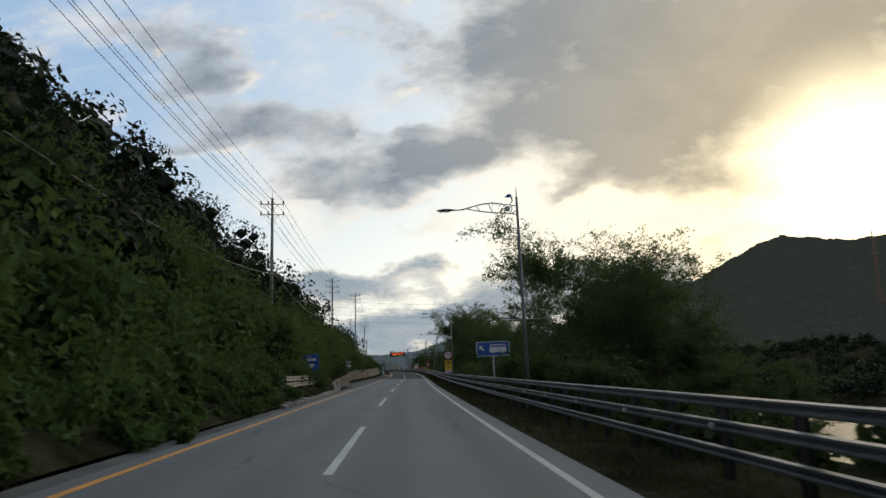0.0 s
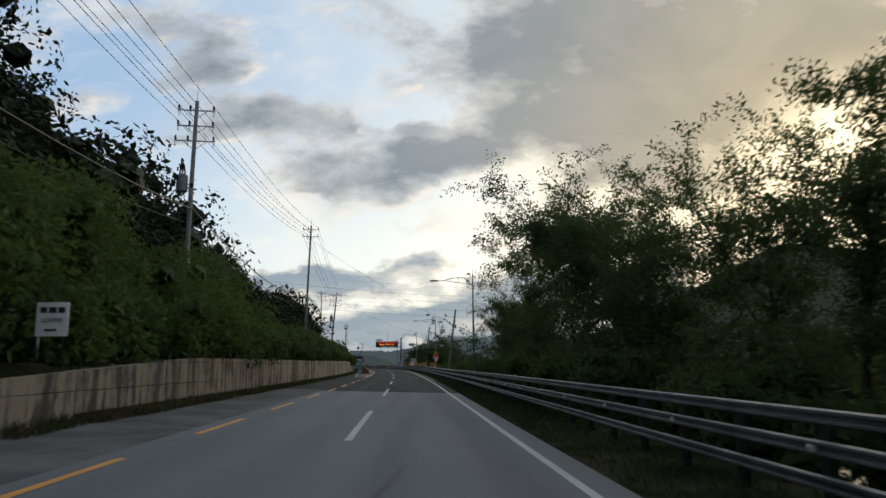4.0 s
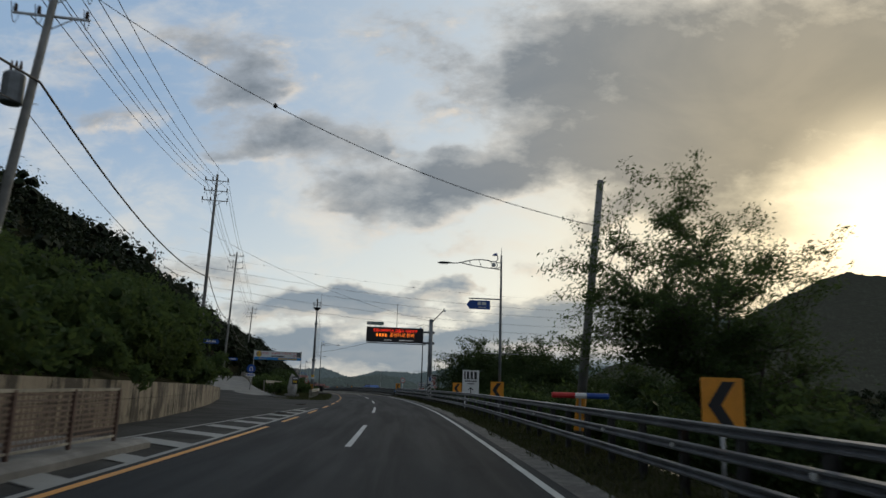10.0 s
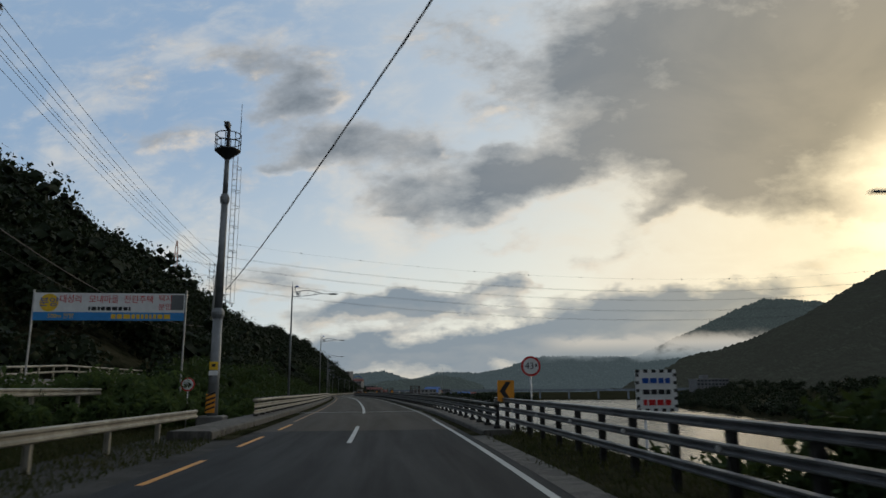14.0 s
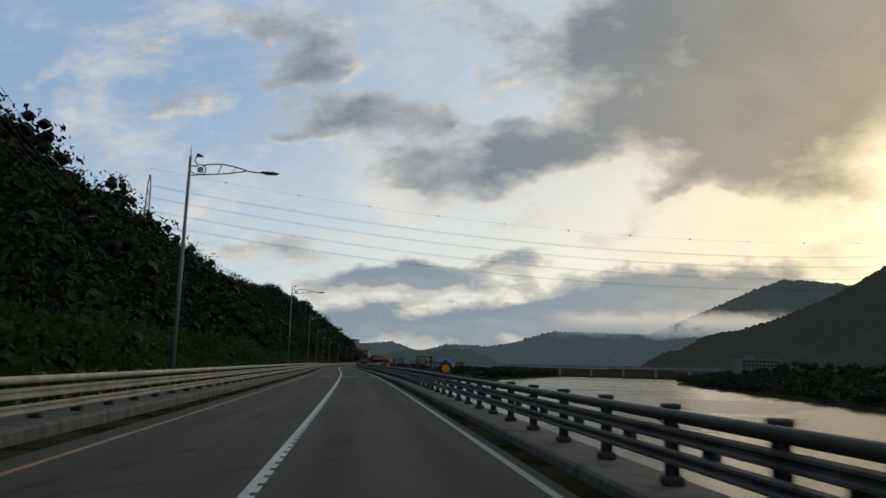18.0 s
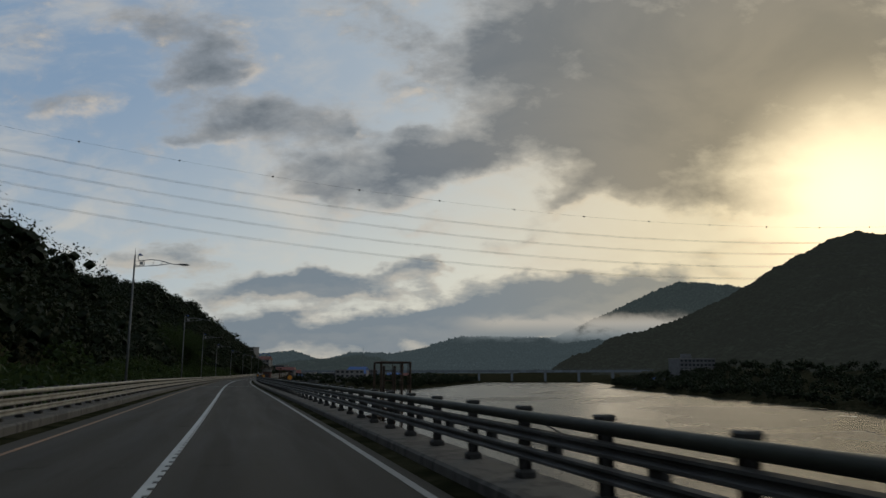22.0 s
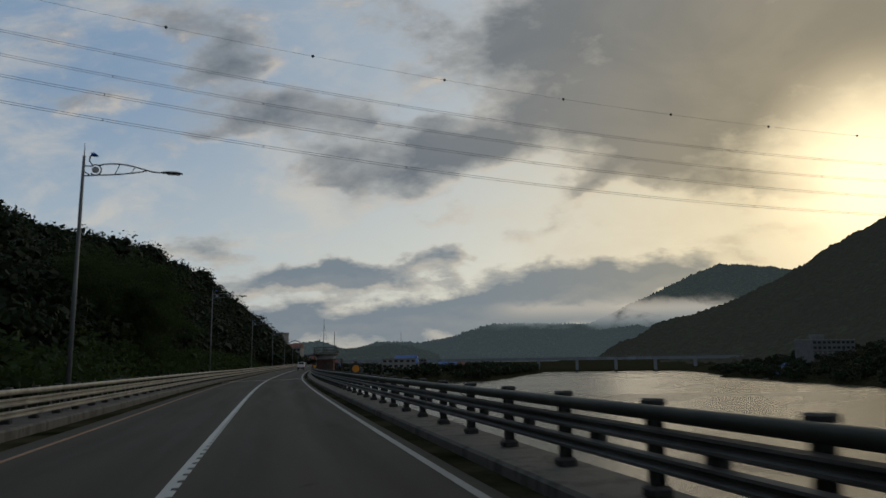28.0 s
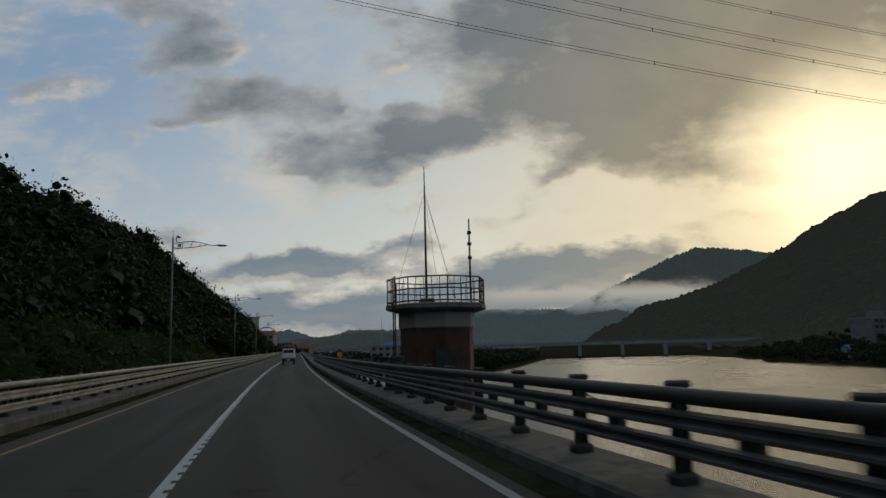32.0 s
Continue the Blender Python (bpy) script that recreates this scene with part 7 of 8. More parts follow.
def with_cores(v, f, cores):
    """Adds the dense dark inside of each lobe as a rounded block."""
    if cores is None:
        return v, f
    corner = np.array([(x, y, z) for z in (-1, 1) for y in (-1, 1) for x in (-1, 1)] + [(2, 0, 0), (-2, 0, 0), (0, 2, 0), (0, -2, 0), (0, 0, 2), (0, 0, -2)]) * 0.24
    q = np.array([(8, 3, 10, 7), (8, 5, 12, 7), (8, 1, 11, 5), (8, 1, 13, 3), (9, 2, 13, 0), (9, 0, 11, 4), (9, 4, 12, 6), (9, 2, 10, 6), (10, 6, 12, 7), (10, 2, 13, 3), (11, 0, 13, 1), (11, 4, 12, 5)])
    cc, cr = cores
    turn = np.sin(np.arange(len(cc)) * 1.7)[:, None, None]
    body = corner[None] * cr[:, None, None]
    body = np.stack([body[..., 0] * np.cos(turn[..., 0]) - body[..., 1] * np.sin(turn[..., 0]), body[..., 0] * np.sin(turn[..., 0]) + body[..., 1] * np.cos(turn[..., 0]), body[..., 2] * 0.85], -1) + cc[:, None, :]
    k = len(v) + np.arange(len(cc))[:, None, None] * 14
    return np.concatenate([v, body.reshape(-1, 3)]), np.concatenate([f, (k + q[None]).reshape(-1, 4)])


def card_mesh(name, centres, along, side, mat, bend=0.25, cores=None):
    """Leaves: a kinked strip at each centre, given its long and its short half axes."""
    n = len(centres)
    if not bend:
        v = np.stack([centres - along, centres - side, centres + along * 1.1, centres + side], 1).reshape(-1, 3)
        f = np.arange(n * 4).reshape(-1, 4)
        return quad_mesh(name, *with_cores(v, f, cores), mat)
    nor = np.cross(along, side)
    nor /= np.linalg.norm(nor, axis=1, keepdims=True) + 1e-9
    ln = np.linalg.norm(along, axis=1, keepdims=True)
    v = np.stack([centres - along - side * 0.35, centres - along + side * 0.35, centres - side + nor * ln * bend, centres + side + nor * ln * bend, centres + along - side * 0.2, centres + along + side * 0.2], 1)
    v = v.reshape(-1, 3)
    k = np.arange(n)[:, None] * 6
    f = np.concatenate([k + np.array([[0, 1, 3, 2]]), k + np.array([[2, 3, 5, 4]])], 1).reshape(-1, 4)
    return quad_mesh(name, *with_cores(v, f, cores), mat)


def unit(a):
    return a / (np.linalg.norm(a, axis=1, keepdims=True) + 1e-9)


def limbs(rng, height, spread, first, forks, droop=0.15):
    """A branching skeleton: lists of (points, radii), and the twig points that carry leaves."""
    rods, tips = [], []

    def grow(p, way, length, radius, level):
        n = 5
        pts, rad = [p.copy()], [radius]
        for i in range(n):
            way = way + rng.normal(0, 0.13, 3) + np.array([0, 0, (0.10 if level < 2 else -droop * 0.3)])
            way /= np.linalg.norm(way)
            p = p + way * length / n
            pts.append(p.copy())
            rad.append(radius * (1 - 0.75 * (i + 1) / n))
            if level >= 2:
                tips.append((p.copy(), way.copy()))
        rods.append((pts, rad))
        if level < 3:
            for _ in range(forks[level]):
                k = rng.randint(1 if level else max(1, int(n * first)), n + 1)
                out = rng.normal(0, 1, 3)
                out[2] = abs(out[2]) * 0.5 + 0.1
                out -= way * out.dot(way) * 0.6
                out /= np.linalg.norm(out)
                new_way = way * 0.45 + out * (0.9 if level else spread)
                grow(pts[k], new_way / np.linalg.norm(new_way), length * rng.uniform(0.42, 0.68), rad[k] * 0.6 + 0.004, level + 1)

    grow(np.zeros(3), np.array([rng.normal(0, 0.08), rng.normal(0, 0.08), 1.0]), height * 0.72, height * 0.017 + 0.03, 0)
    return rods, tips


def tree_mesh(seed, height, spread, forks, leaves, leaf, mat, first=0.35, clump=0.45, droop=0.2):
    rng = np.random.RandomState(seed)
    rods, tips = limbs(rng, height, spread, first, forks, droop)
    wood = Shape()
    for pts, rad in rods:
        wood.tube(pts, rad, 7 if rad[0] > 0.05 else 4, False)
    p = np.array([t[0] for t in tips])
    w = np.array([t[1] for t in tips])
    scale = height / max(p[:, 2].max(), 1e-3)
    k = rng.randint(0, len(p), leaves)
    c = p[k] + rng.normal(0, clump, (leaves, 3)) * np.array([1, 1, 0.75])
    along = unit(w[k] * 0.5 + rng.normal(0, 0.75, (leaves, 3)) + np.array([0, 0, -droop]))
    side = unit(np.cross(along, rng.normal(0, 1, (leaves, 3))))
    size = leaf * rng.uniform(0.6, 1.35, (leaves, 1))
    me = card_mesh("crown", c * scale, along * size, side * size * 0.36, mat, 0)
    wood.v = [(x * scale, y * scale, z * scale) for x, y, z in wood.v]
    return wood.mesh("trunk", BARK, True), me


def bush_mesh(seed, radius, height, leaves, leaf, mat, spiky=0.0):
    """A thicket: lobes of leaves over one another, with shoots that stand out."""
    rng = np.random.RandomState(seed)
    lobes = 9
    a = rng.uniform(0, 2 * math.pi, lobes)
    r = radius * np.sqrt(rng.uniform(0, 0.6, lobes))
    lc = np.stack([r * np.cos(a), r * np.sin(a), height * rng.uniform(0.25, 0.78, lobes)], 1)
    lr = radius * rng.uniform(0.32, 0.55, lobes)
    k = rng.randint(0, lobes, leaves)
    out = unit(rng.normal(0, 1, (leaves, 3)) + np.array([0, 0, 0.25]))
    c = lc[k] + out * lr[k][:, None] * (rng.uniform(0.55, 1.12, (leaves, 1))) * np.array([1, 1, 0.9])
    shoot = rng.uniform(0, 1, leaves) < spiky
    c[shoot] += np.stack([np.zeros(shoot.sum()), np.zeros(shoot.sum()), rng.uniform(0, 0.5, shoot.sum()) * height], 1)
    c[:, 2] = np.maximum(c[:, 2], 0.05)
    along = unit(out * 0.4 + rng.normal(0, 0.7, (leaves, 3)) + np.array([0, 0, -0.25]))
    side = unit(np.cross(along, out + rng.normal(0, 0.5, (leaves, 3))))
    size = leaf * rng.uniform(0.55, 1.4, (leaves, 1))
    stems = Shape()
    for q in lc:
        stems.tube([(q[0] * 0.2, q[1] * 0.2, -0.3), (q[0] * 0.6, q[1] * 0.6, q[2] * 0.5), tuple(q)], [0.05, 0.035, 0.01], 5, False)
    return stems.mesh("stem", BARK, True), card_mesh("foliage", c, along * size, side * size * 0.44, mat, 0)


def plant(name, meshes, m, label, category, group):
    ob = thing(name, m, label, category, group)
    part("trunk" if name == "tree" else "stem", meshes[0], None, ob)
    part("crown" if name == "tree" else "foliage", meshes[1], None, ob)
    return ob


def ground_stand(s, d, turn, size, sink=0.15):
    p = spot(s, d, 0, True)
    return pose(p.x, p.y, ground_z(s, d) - sink, 0, 0, turn) @ Matrix.Diagonal((size, size, size, 1))


rng = np.random.RandomState(7)
locusts = [tree_mesh(101 + i, 10.0, 0.85, (9, 8, 6), 30000, 0.07, LEAF_MID, 0.3, 0.17, 0.25) for i in range(4)]
broad = [tree_mesh(201 + i, 8.0, 1.15, (9, 7, 5), 13000, 0.11, LEAF_DARK, 0.2, 0.24, 0.3) for i in range(3)]
lone = [tree_mesh(102, 10.0, 0.85, (10, 9, 7), 52000, 0.06, LEAF_MID, 0.3, 0.17, 0.3)]
bare = [tree_mesh(301, 14.0, 0.85, (10, 8, 6), 24000, 0.085, LEAF_MID, 0.3, 0.17, 0.2)]
tall_broad = [tree_mesh(221 + i, 15.0, 0.75, (12, 8, 6), 75000, 0.10, LEAF_DARK, 0.25, 0.24, 0.3) for i in range(2)]
shrubs = [bush_mesh(401 + i, 2.0, 3.2, 5200, 0.145, LEAF_BRIGHT, 0.06) for i in range(3)]
dark_shrubs = [bush_mesh(501 + i, 2.0, 2.8, 4600, 0.14, LEAF_MID, 0.04) for i in range(3)]
low_shrubs = [bush_mesh(601 + i, 1.3, 1.3, 2600, 0.10, LEAF_MID, 0.1) for i in range(2)]

# trees on the river bank
def rise_to(s, d, top):
    """A tree's height from the land under it to a top over the road."""
    return top - (ground_z(s, d) - spot(s, d, 0).z) + 0.3


for s, d, top in ((16, 15, 0.5), (24, 13, 2.0), (29, 12, 3.5), (33, 11.0, 9.8), (37, 12.8, 8.8), (42, 12.2, 8.2), (46, 12.5, 7.6), (52, 11.5, 7.0), (68, 13, 5.5), (74, 11.5, 6.2), (80, 11, 7.0), (84, 12.5, 6.6), (89, 14.5, 8.0), (94, 10.5, 9.0), (100, 11, 9.6), (106, 10, 10.6), (112, 9.5, 12.0), (119, 9.5, 12.2), (127, 10.5, 11.0), (134, 10.5, 9.5), (142, 11, 8.5), (149, 11.0, 7.5), (157, 13.0, 9.0)):
    plant("tree", locusts[rng.randint(4)], ground_stand(s, d, rng.uniform(0, 360), rise_to(s, d, top) / 10.0), "slender locust tree with airy green leaves on the river bank", "tree", "bank trees")
plant("tree", bare[0], ground_stand(60.5, 10.4, 40, 1.2), "tall half-bare locust tree with a dark forked trunk", "tree", "bank trees")
plant("tree", lone[0], ground_stand(217.5, 9.0, 130, 1.06), "spreading locust tree standing alone beside a leaning pole", "tree", "bank trees")
for s, d, top in ((268, 12.5, 4.4), (274, 16, 6.6), (271, 18, 6.4), (272, 13.5, 5.4), (277, 13.5, 6.6), (281, 17.0, 7.2), (276, 20, 7.0), (284, 20, 7.4)):
    h = top - (ground_z(s, d) - spot(s, d, 0).z) + 0.3
    plant("tree", tall_broad[rng.randint(2)], ground_stand(s, d, rng.uniform(0, 360), h / 15.0, 0.3), "dense dark broadleaf tree on the river bank", "tree", "dark bank trees")
for s, d, top in ((612, -15, 12.5), (618, -17, 14.5), (624, -15, 12.0), (630, -19, 16.5), (606, -16, 12), (640, -18, 14.5)):
    h = top - (ground_z(s, d) - spot(s, d, 0).z) + 0.3
    plant("tree", tall_broad[rng.randint(2)], ground_stand(s, d, rng.uniform(0, 360), h / 15.0, 0.3), "tall dark tree with layered boughs beside the bridge", "tree", "bridge trees")
for s, d, h in ((170, 14, 4), (177, 12, 3.8), (190, 12, 4.2), (200, 13, 4.5), (208, 15, 5), (228, 14, 5.5), (238, 13, 5), (247, 15, 6), (254, 14, 5)):
    plant("tree", broad[rng.randint(3)], ground_stand(s, d, rng.uniform(0, 360), (h + (d - 7) * 0.45) / 8.0), "low dark broadleaf tree on the river bank", "tree", "dark bank trees")
for s in np.arange(24, 300, 3.1):
    k = rng.randint(3)
    big = rng.uniform(0.5, 0.85) if s < 160 else rng.uniform(0.4, 0.65)
    plant("shrub", (shrubs if rng.uniform() < 0.35 else dark_shrubs)[k], ground_stand(s + rng.uniform(-1, 1), rng.uniform(6.6, 8.4), rng.uniform(0, 360), big), "green roadside shrub behind the guardrail", "shrub", "bank shrubs")

# thicket on the left bank
for s in np.arange(-12, 60, 2.5):
    for d, big in ((-8.3, 1.0), (-10.8, 1.5)):
        if 40 < s < 62 and d > -9.5:
            d -= 0.5
        plant("shrub", (shrubs if rng.uniform() < 0.75 else dark_shrubs)[rng.randint(3)], ground_stand(s + rng.uniform(-1, 1), d + rng.uniform(-0.5, 0.4), rng.uniform(0, 360), big * rng.uniform(0.85, 1.2), 0.3), "leafy green shrub in the thicket on the bank", "shrub", "thicket shrubs")
for s, d, h in ((96, -12.5, 7.0), (302, -13, 3.2), (306, -11.5, 2.6), (318, -12, 3.5), (325, -11, 3.5)):
    plant("tree", broad[rng.randint(3)], ground_stand(s, d, rng.uniform(0, 360), h / 8.0), "broadleaf tree with large drooping leaves on the bank", "tree", "left bank trees")
def lobed_crown(r, rad, tall, n, leaf, pointed=False):
    """Sprays of leaves lying on the lobes of a crown: centres, long and short half axes."""
    k = 7
    if pointed:
        h = np.linspace(0.18, 0.97, k)
        lobes = np.stack([r.normal(0, 0.1, k) * rad, r.normal(0, 0.1, k) * rad, h * tall], 1)
        lr = rad * (1.05 - h) * 1.15
    else:
        a = np.arange(k) * 2.4 + r.uniform(0, 6)
        lobes = np.stack([np.cos(a) * rad * 0.5, np.sin(a) * rad * 0.5, tall * r.uniform(0.42, 0.72, k)], 1)
        lobes[0] = (0, 0, tall * 0.78)
        lr = rad * r.uniform(0.42, 0.68, k)
    w = lr ** 2
    pick = r.choice(k, n, p=w / w.sum())
    out = unit(r.normal(0, 1, (n, 3)) + np.array([0, 0, 0.35]))
    c = lobes[pick] + out * lr[pick][:, None] * r.uniform(0.5 if pointed else 0.78, 1.06, (n, 1)) * np.array([1, 1, 0.85])
    face = unit(out + r.normal(0, 0.45, (n, 3)))
    a = unit(np.cross(face, r.normal(0, 1, (n, 3))))
    size = leaf * r.uniform(0.5, 1.4, (n, 1))
    return c, a * size, np.cross(face, a) * size * 0.62, lobes, lr * 0.82


def woods():
    """The wooded hillside: lobed crowns, and, higher up at the start, pointed ones."""
    r = np.random.RandomState(77)
    s = r.uniform(-40, 1010, 4800)
    d = -(hill_foot(s) + 3 + 92 * r.uniform(0, 1, len(s)) ** 1.15)
    p = np.array([tuple(spot(a, b, 0, True)) for a, b in zip(s, d)])
    z = land_height(p[:, 0], p[:, 1])
    cs, al, sd, lobes, radii = [], [], [], [], []
    for i in range(len(s)):
        near = -d[i] < 42
        big = r.uniform(0.65, 1.2) * (1.5 if r.uniform() < 0.14 else 1.0)
        rad, tall = 3.2 * big, 7.0 * big * r.uniform(0.85, 1.25)
        close = near and s[i] < 260
        pointed = s[i] < 130 and d[i] < -24 and r.uniform() < 0.4
        c, a, b, lo, lr = lobed_crown(r, rad, tall, 1000 if close else (280 if near else 110), 0.24 if close else (0.27 if near else 0.45), pointed)
        base = np.array([p[i, 0], p[i, 1], z[i] - 0.6])
        lobes.append(lo + base)
        radii.append(lr * (0.65 if pointed else 1.0))
        cs.append(c + base)
        al.append(a)
        sd.append(b)
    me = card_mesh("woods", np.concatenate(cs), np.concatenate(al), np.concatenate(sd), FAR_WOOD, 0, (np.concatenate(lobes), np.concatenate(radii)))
    tagged(new("woods", me), "dark green mixed woods covering the hillside", "woods", "", "stuff")


woods()


def thicket(name, label, rows, mat, seed, dense=0.8, leaf=0.13):
    """Shrubs grown into one mass: rows of (s from, s to, step, d, height of the shrub, height over the sheet or None for the land)."""
    r = np.random.RandomState(seed)
    cs, al, sd, cores, radii = [], [], [], [], []
    for s0, s1, step, d, tall, lift in rows:
        for s in np.arange(s0, s1, step):
            ss, dd = s + r.uniform(-1, 1), d + r.uniform(-0.7, 0.7)
            p = spot(ss, dd, 0, True)
            z = ground_z(ss, dd) if lift is None else p.z + lift
            hgt = tall * r.uniform(0.7, 1.3)
            n = int(1000 * dense * max(1.0, hgt / 2.2))
            lobes = np.stack([r.uniform(-1.3, 1.3, 8), r.uniform(-1.3, 1.3, 8), hgt * r.uniform(0.25, 0.8, 8)], 1)
            out = unit(r.normal(0, 1, (n, 3)) + np.array([0, 0, 0.3]))
            q = lobes[r.randint(0, 8, n)] + out * r.uniform(0.5, 1.0, (n, 1)) * hgt * 0.28
            a = unit(out * 0.4 + r.normal(0, 0.7, (n, 3)) + np.array([0, 0, -0.25]))
            size = leaf * r.uniform(0.6, 1.4, (n, 1))
            cs.append(q + np.array([p.x, p.y, z]))
            cores.append(lobes + np.array([p.x, p.y, z]))
            radii.append(np.full(8, hgt * 0.21))
            al.append(a * size)
            sd.append(unit(np.cross(a, r.normal(0, 1, (n, 3)))) * size * 0.45)
    me = card_mesh(name, np.concatenate(cs), np.concatenate(al), np.concatenate(sd), mat, 0, (np.concatenate(cores), np.concatenate(radii)))
    tagged(new(name, me), label, "thicket", "", "stuff")


thicket("bank_thicket", "dense green thicket covering the bank over the road", [(-14, 62, 2.2, -14.0, 6.2, None), (-14, 52, 1.7, -7.6, 1.3, 0.3), (-14, 35, 1.5, -6.5, 0.8, 0.12), (52, 64, 1.6, -9.4, 2.4, 0.8), (58, 122, 2.0, -9.7, 4.0, 1.0), (58, 124, 2.0, -12.2, 5.4, 1.8), (60, 128, 2.4, -15.5, 6.6, 3.0)], LEAF_BRIGHT, 71)
thicket("wall_thicket", "dark green shrubs hanging over the retaining wall", [(118, 190, 2.0, -9.4, 1.7, 1.8), (190, 222, 2.0, -9.4, 1.9, 1.1), (222, 252, 2.0, -13.2, 2.2, 1.0), (122, 240, 2.2, -12.0, 3.0, 2.0), (125, 245, 2.6, -15.5, 3.6, 3.0), (236, 262, 2.2, -17.5, 3.2, None), (232, 250, 2.0, -13.5, 2.6, 0.6)], LEAF_MID, 72)
thicket("bridge_thicket", "dark shrubs and saplings growing beside the bridge", [(316, 720, 2.2, -10.2, 3.4, -2.4), (318, 720, 2.6, -13.0, 4.6, -1.5)], LEAF_DARK, 73, 0.32, 0.2)
thicket("river_thicket", "dark tangled undergrowth below the bank trees", [(0, 160, 2.2, 6.9, 1.5, -0.9), (270, 290, 1.7, 8.4, 3.0, -1.9), (276, 293, 1.8, 7.0, 1.7, -1.5), (284, 290, 1.6, 10.2, 5.2, -2.6), (268, 286, 2.0, 10.8, 4.6, -2.6), (270, 288, 2.4, 13.5, 6.0, -3.0), (226, 268, 2.2, 11.0, 3.0, -1.6), (160, 256, 2.4, 14.5, 4.0, -2.6)], LEAF_DARK, 75, 0.6, 0.15)
thicket("junction_thicket", "green shrubs on the mound behind the guardrail", [(284, 308, 2.4, -11.8, 1.2, 0.1), (296, 326, 2.2, -14.5, 1.8, 0.3), (305, 316, 1.6, -9.8, 1.9, -0.1), (312, 322, 1.6, -8.4, 1.3, -0.6), (260, 300, 2.6, -24, 3.0, None), (270, 340, 2.6, -31, 4.0, None)], LEAF_MID, 74)


def grass(name, label, s0, s1, d0, d1, count, tall, seed, z=None):
    r = np.random.RandomState(seed)
    s = r.uniform(s0, s1, count)
    d = r.uniform(d0, d1, count) + 0.12 * np.sin(s * 0.9)
    p = np.array([tuple(spot(a, b, 0.0)) for a, b in zip(s, d)])
    if z is not None:
        p[:, 2] += z
    along = unit(r.normal(0, 0.45, (count, 3)) + np.array([0, 0, 1.0])) * tall * r.uniform(0.4, 1.3, (count, 1))
    side = unit(np.cross(along, r.normal(0, 1, (count, 3)))) * 0.013 * r.uniform(0.7, 1.6, (count, 1))
    me = card_mesh(name, p + along * 0.8, along, side, GRASS, 0.3)
    tagged(new(name, me), label, "grass", "", "stuff")


grass("verge_grass", "short rough grass along the road's verge", -10, 304, 3.0, 5.9, 52000, 0.085, 5, -0.03)
grass("bank_grass", "dry tufted grass at the foot of the bank", -10, 66, -7.2, -5.3, 12000, 0.09, 6, -0.05)
structure("wall_soil", Shape().sweep([(-7.2, -0.05), (-7.35, 0.02), (-7.7, 0.16), (-8.0, 0.2), (-8.0, -0.1)], list(np.arange(96, 206, 2.0))), SOIL, "brown soil heaped along the wall's foot", "soil", True)
grass("wall_grass", "brown weeds and soil along the wall's foot", 92, 204, -7.95, -7.25, 16000, 0.16, 8, -0.03)
grass("junction_grass", "brown roadside grass behind the cream guardrail", 262, 308, -12.4, -5.4, 22000, 0.10, 7, -0.06)

# ---- high-voltage line over the valley ----
def pylon(m, height, label):
    ob = thing("lattice_pylon", m, label, "pylon", "pylons")
    body = Shape()
    lv = [(0, 3.4), (0.25, 2.3), (0.5, 1.5), (0.68, 1.1), (0.8, 0.9), (0.9, 0.8), (1.0, 0.25)]
    for (a, wa), (b, wb) in zip(lv, lv[1:]):
        for sx, sy in ((1, 1), (1, -1), (-1, -1), (-1, 1)):
            body.tube([(sx * wa, sy * wa, a * height), (sx * wb, sy * wb, b * height)], 0.13, 4)
            nx, ny = -sy, sx
            body.tube([(sx * wa, sy * wa, a * height), (nx * wb, ny * wb, b * height)], 0.08, 4)
            body.tube([(nx * wa, ny * wa, a * height), (sx * wb, sy * wb, b * height)], 0.08, 4)
    part("lattice", body, material("pylon_red", (0.30, 0.12, 0.08), 0.7, 0.2, vary=0.3, scale=0.3) if not bpy.data.materials.get("pylon_red") else bpy.data.materials["pylon_red"], ob)
    for z, half in ((0.68, 5.2), (0.8, 4.6), (0.9, 4.0)):
        part("cross_arm", Shape().tube([(0, -half, z * height), (0, 0, z * height + 1.0), (0, half, z * height)], 0.12, 4).tube([(0, -half, z * height), (0, half, z * height)], 0.10, 4), STEEL, ob)
    return [m @ Vector((0, sg * half, z * height - 1.2)) for z, half in ((0.68, 5.2), (0.8, 4.6), (0.9, 4.0)) for sg in (-1, 1)] + [m @ Vector((0, 0, height))]


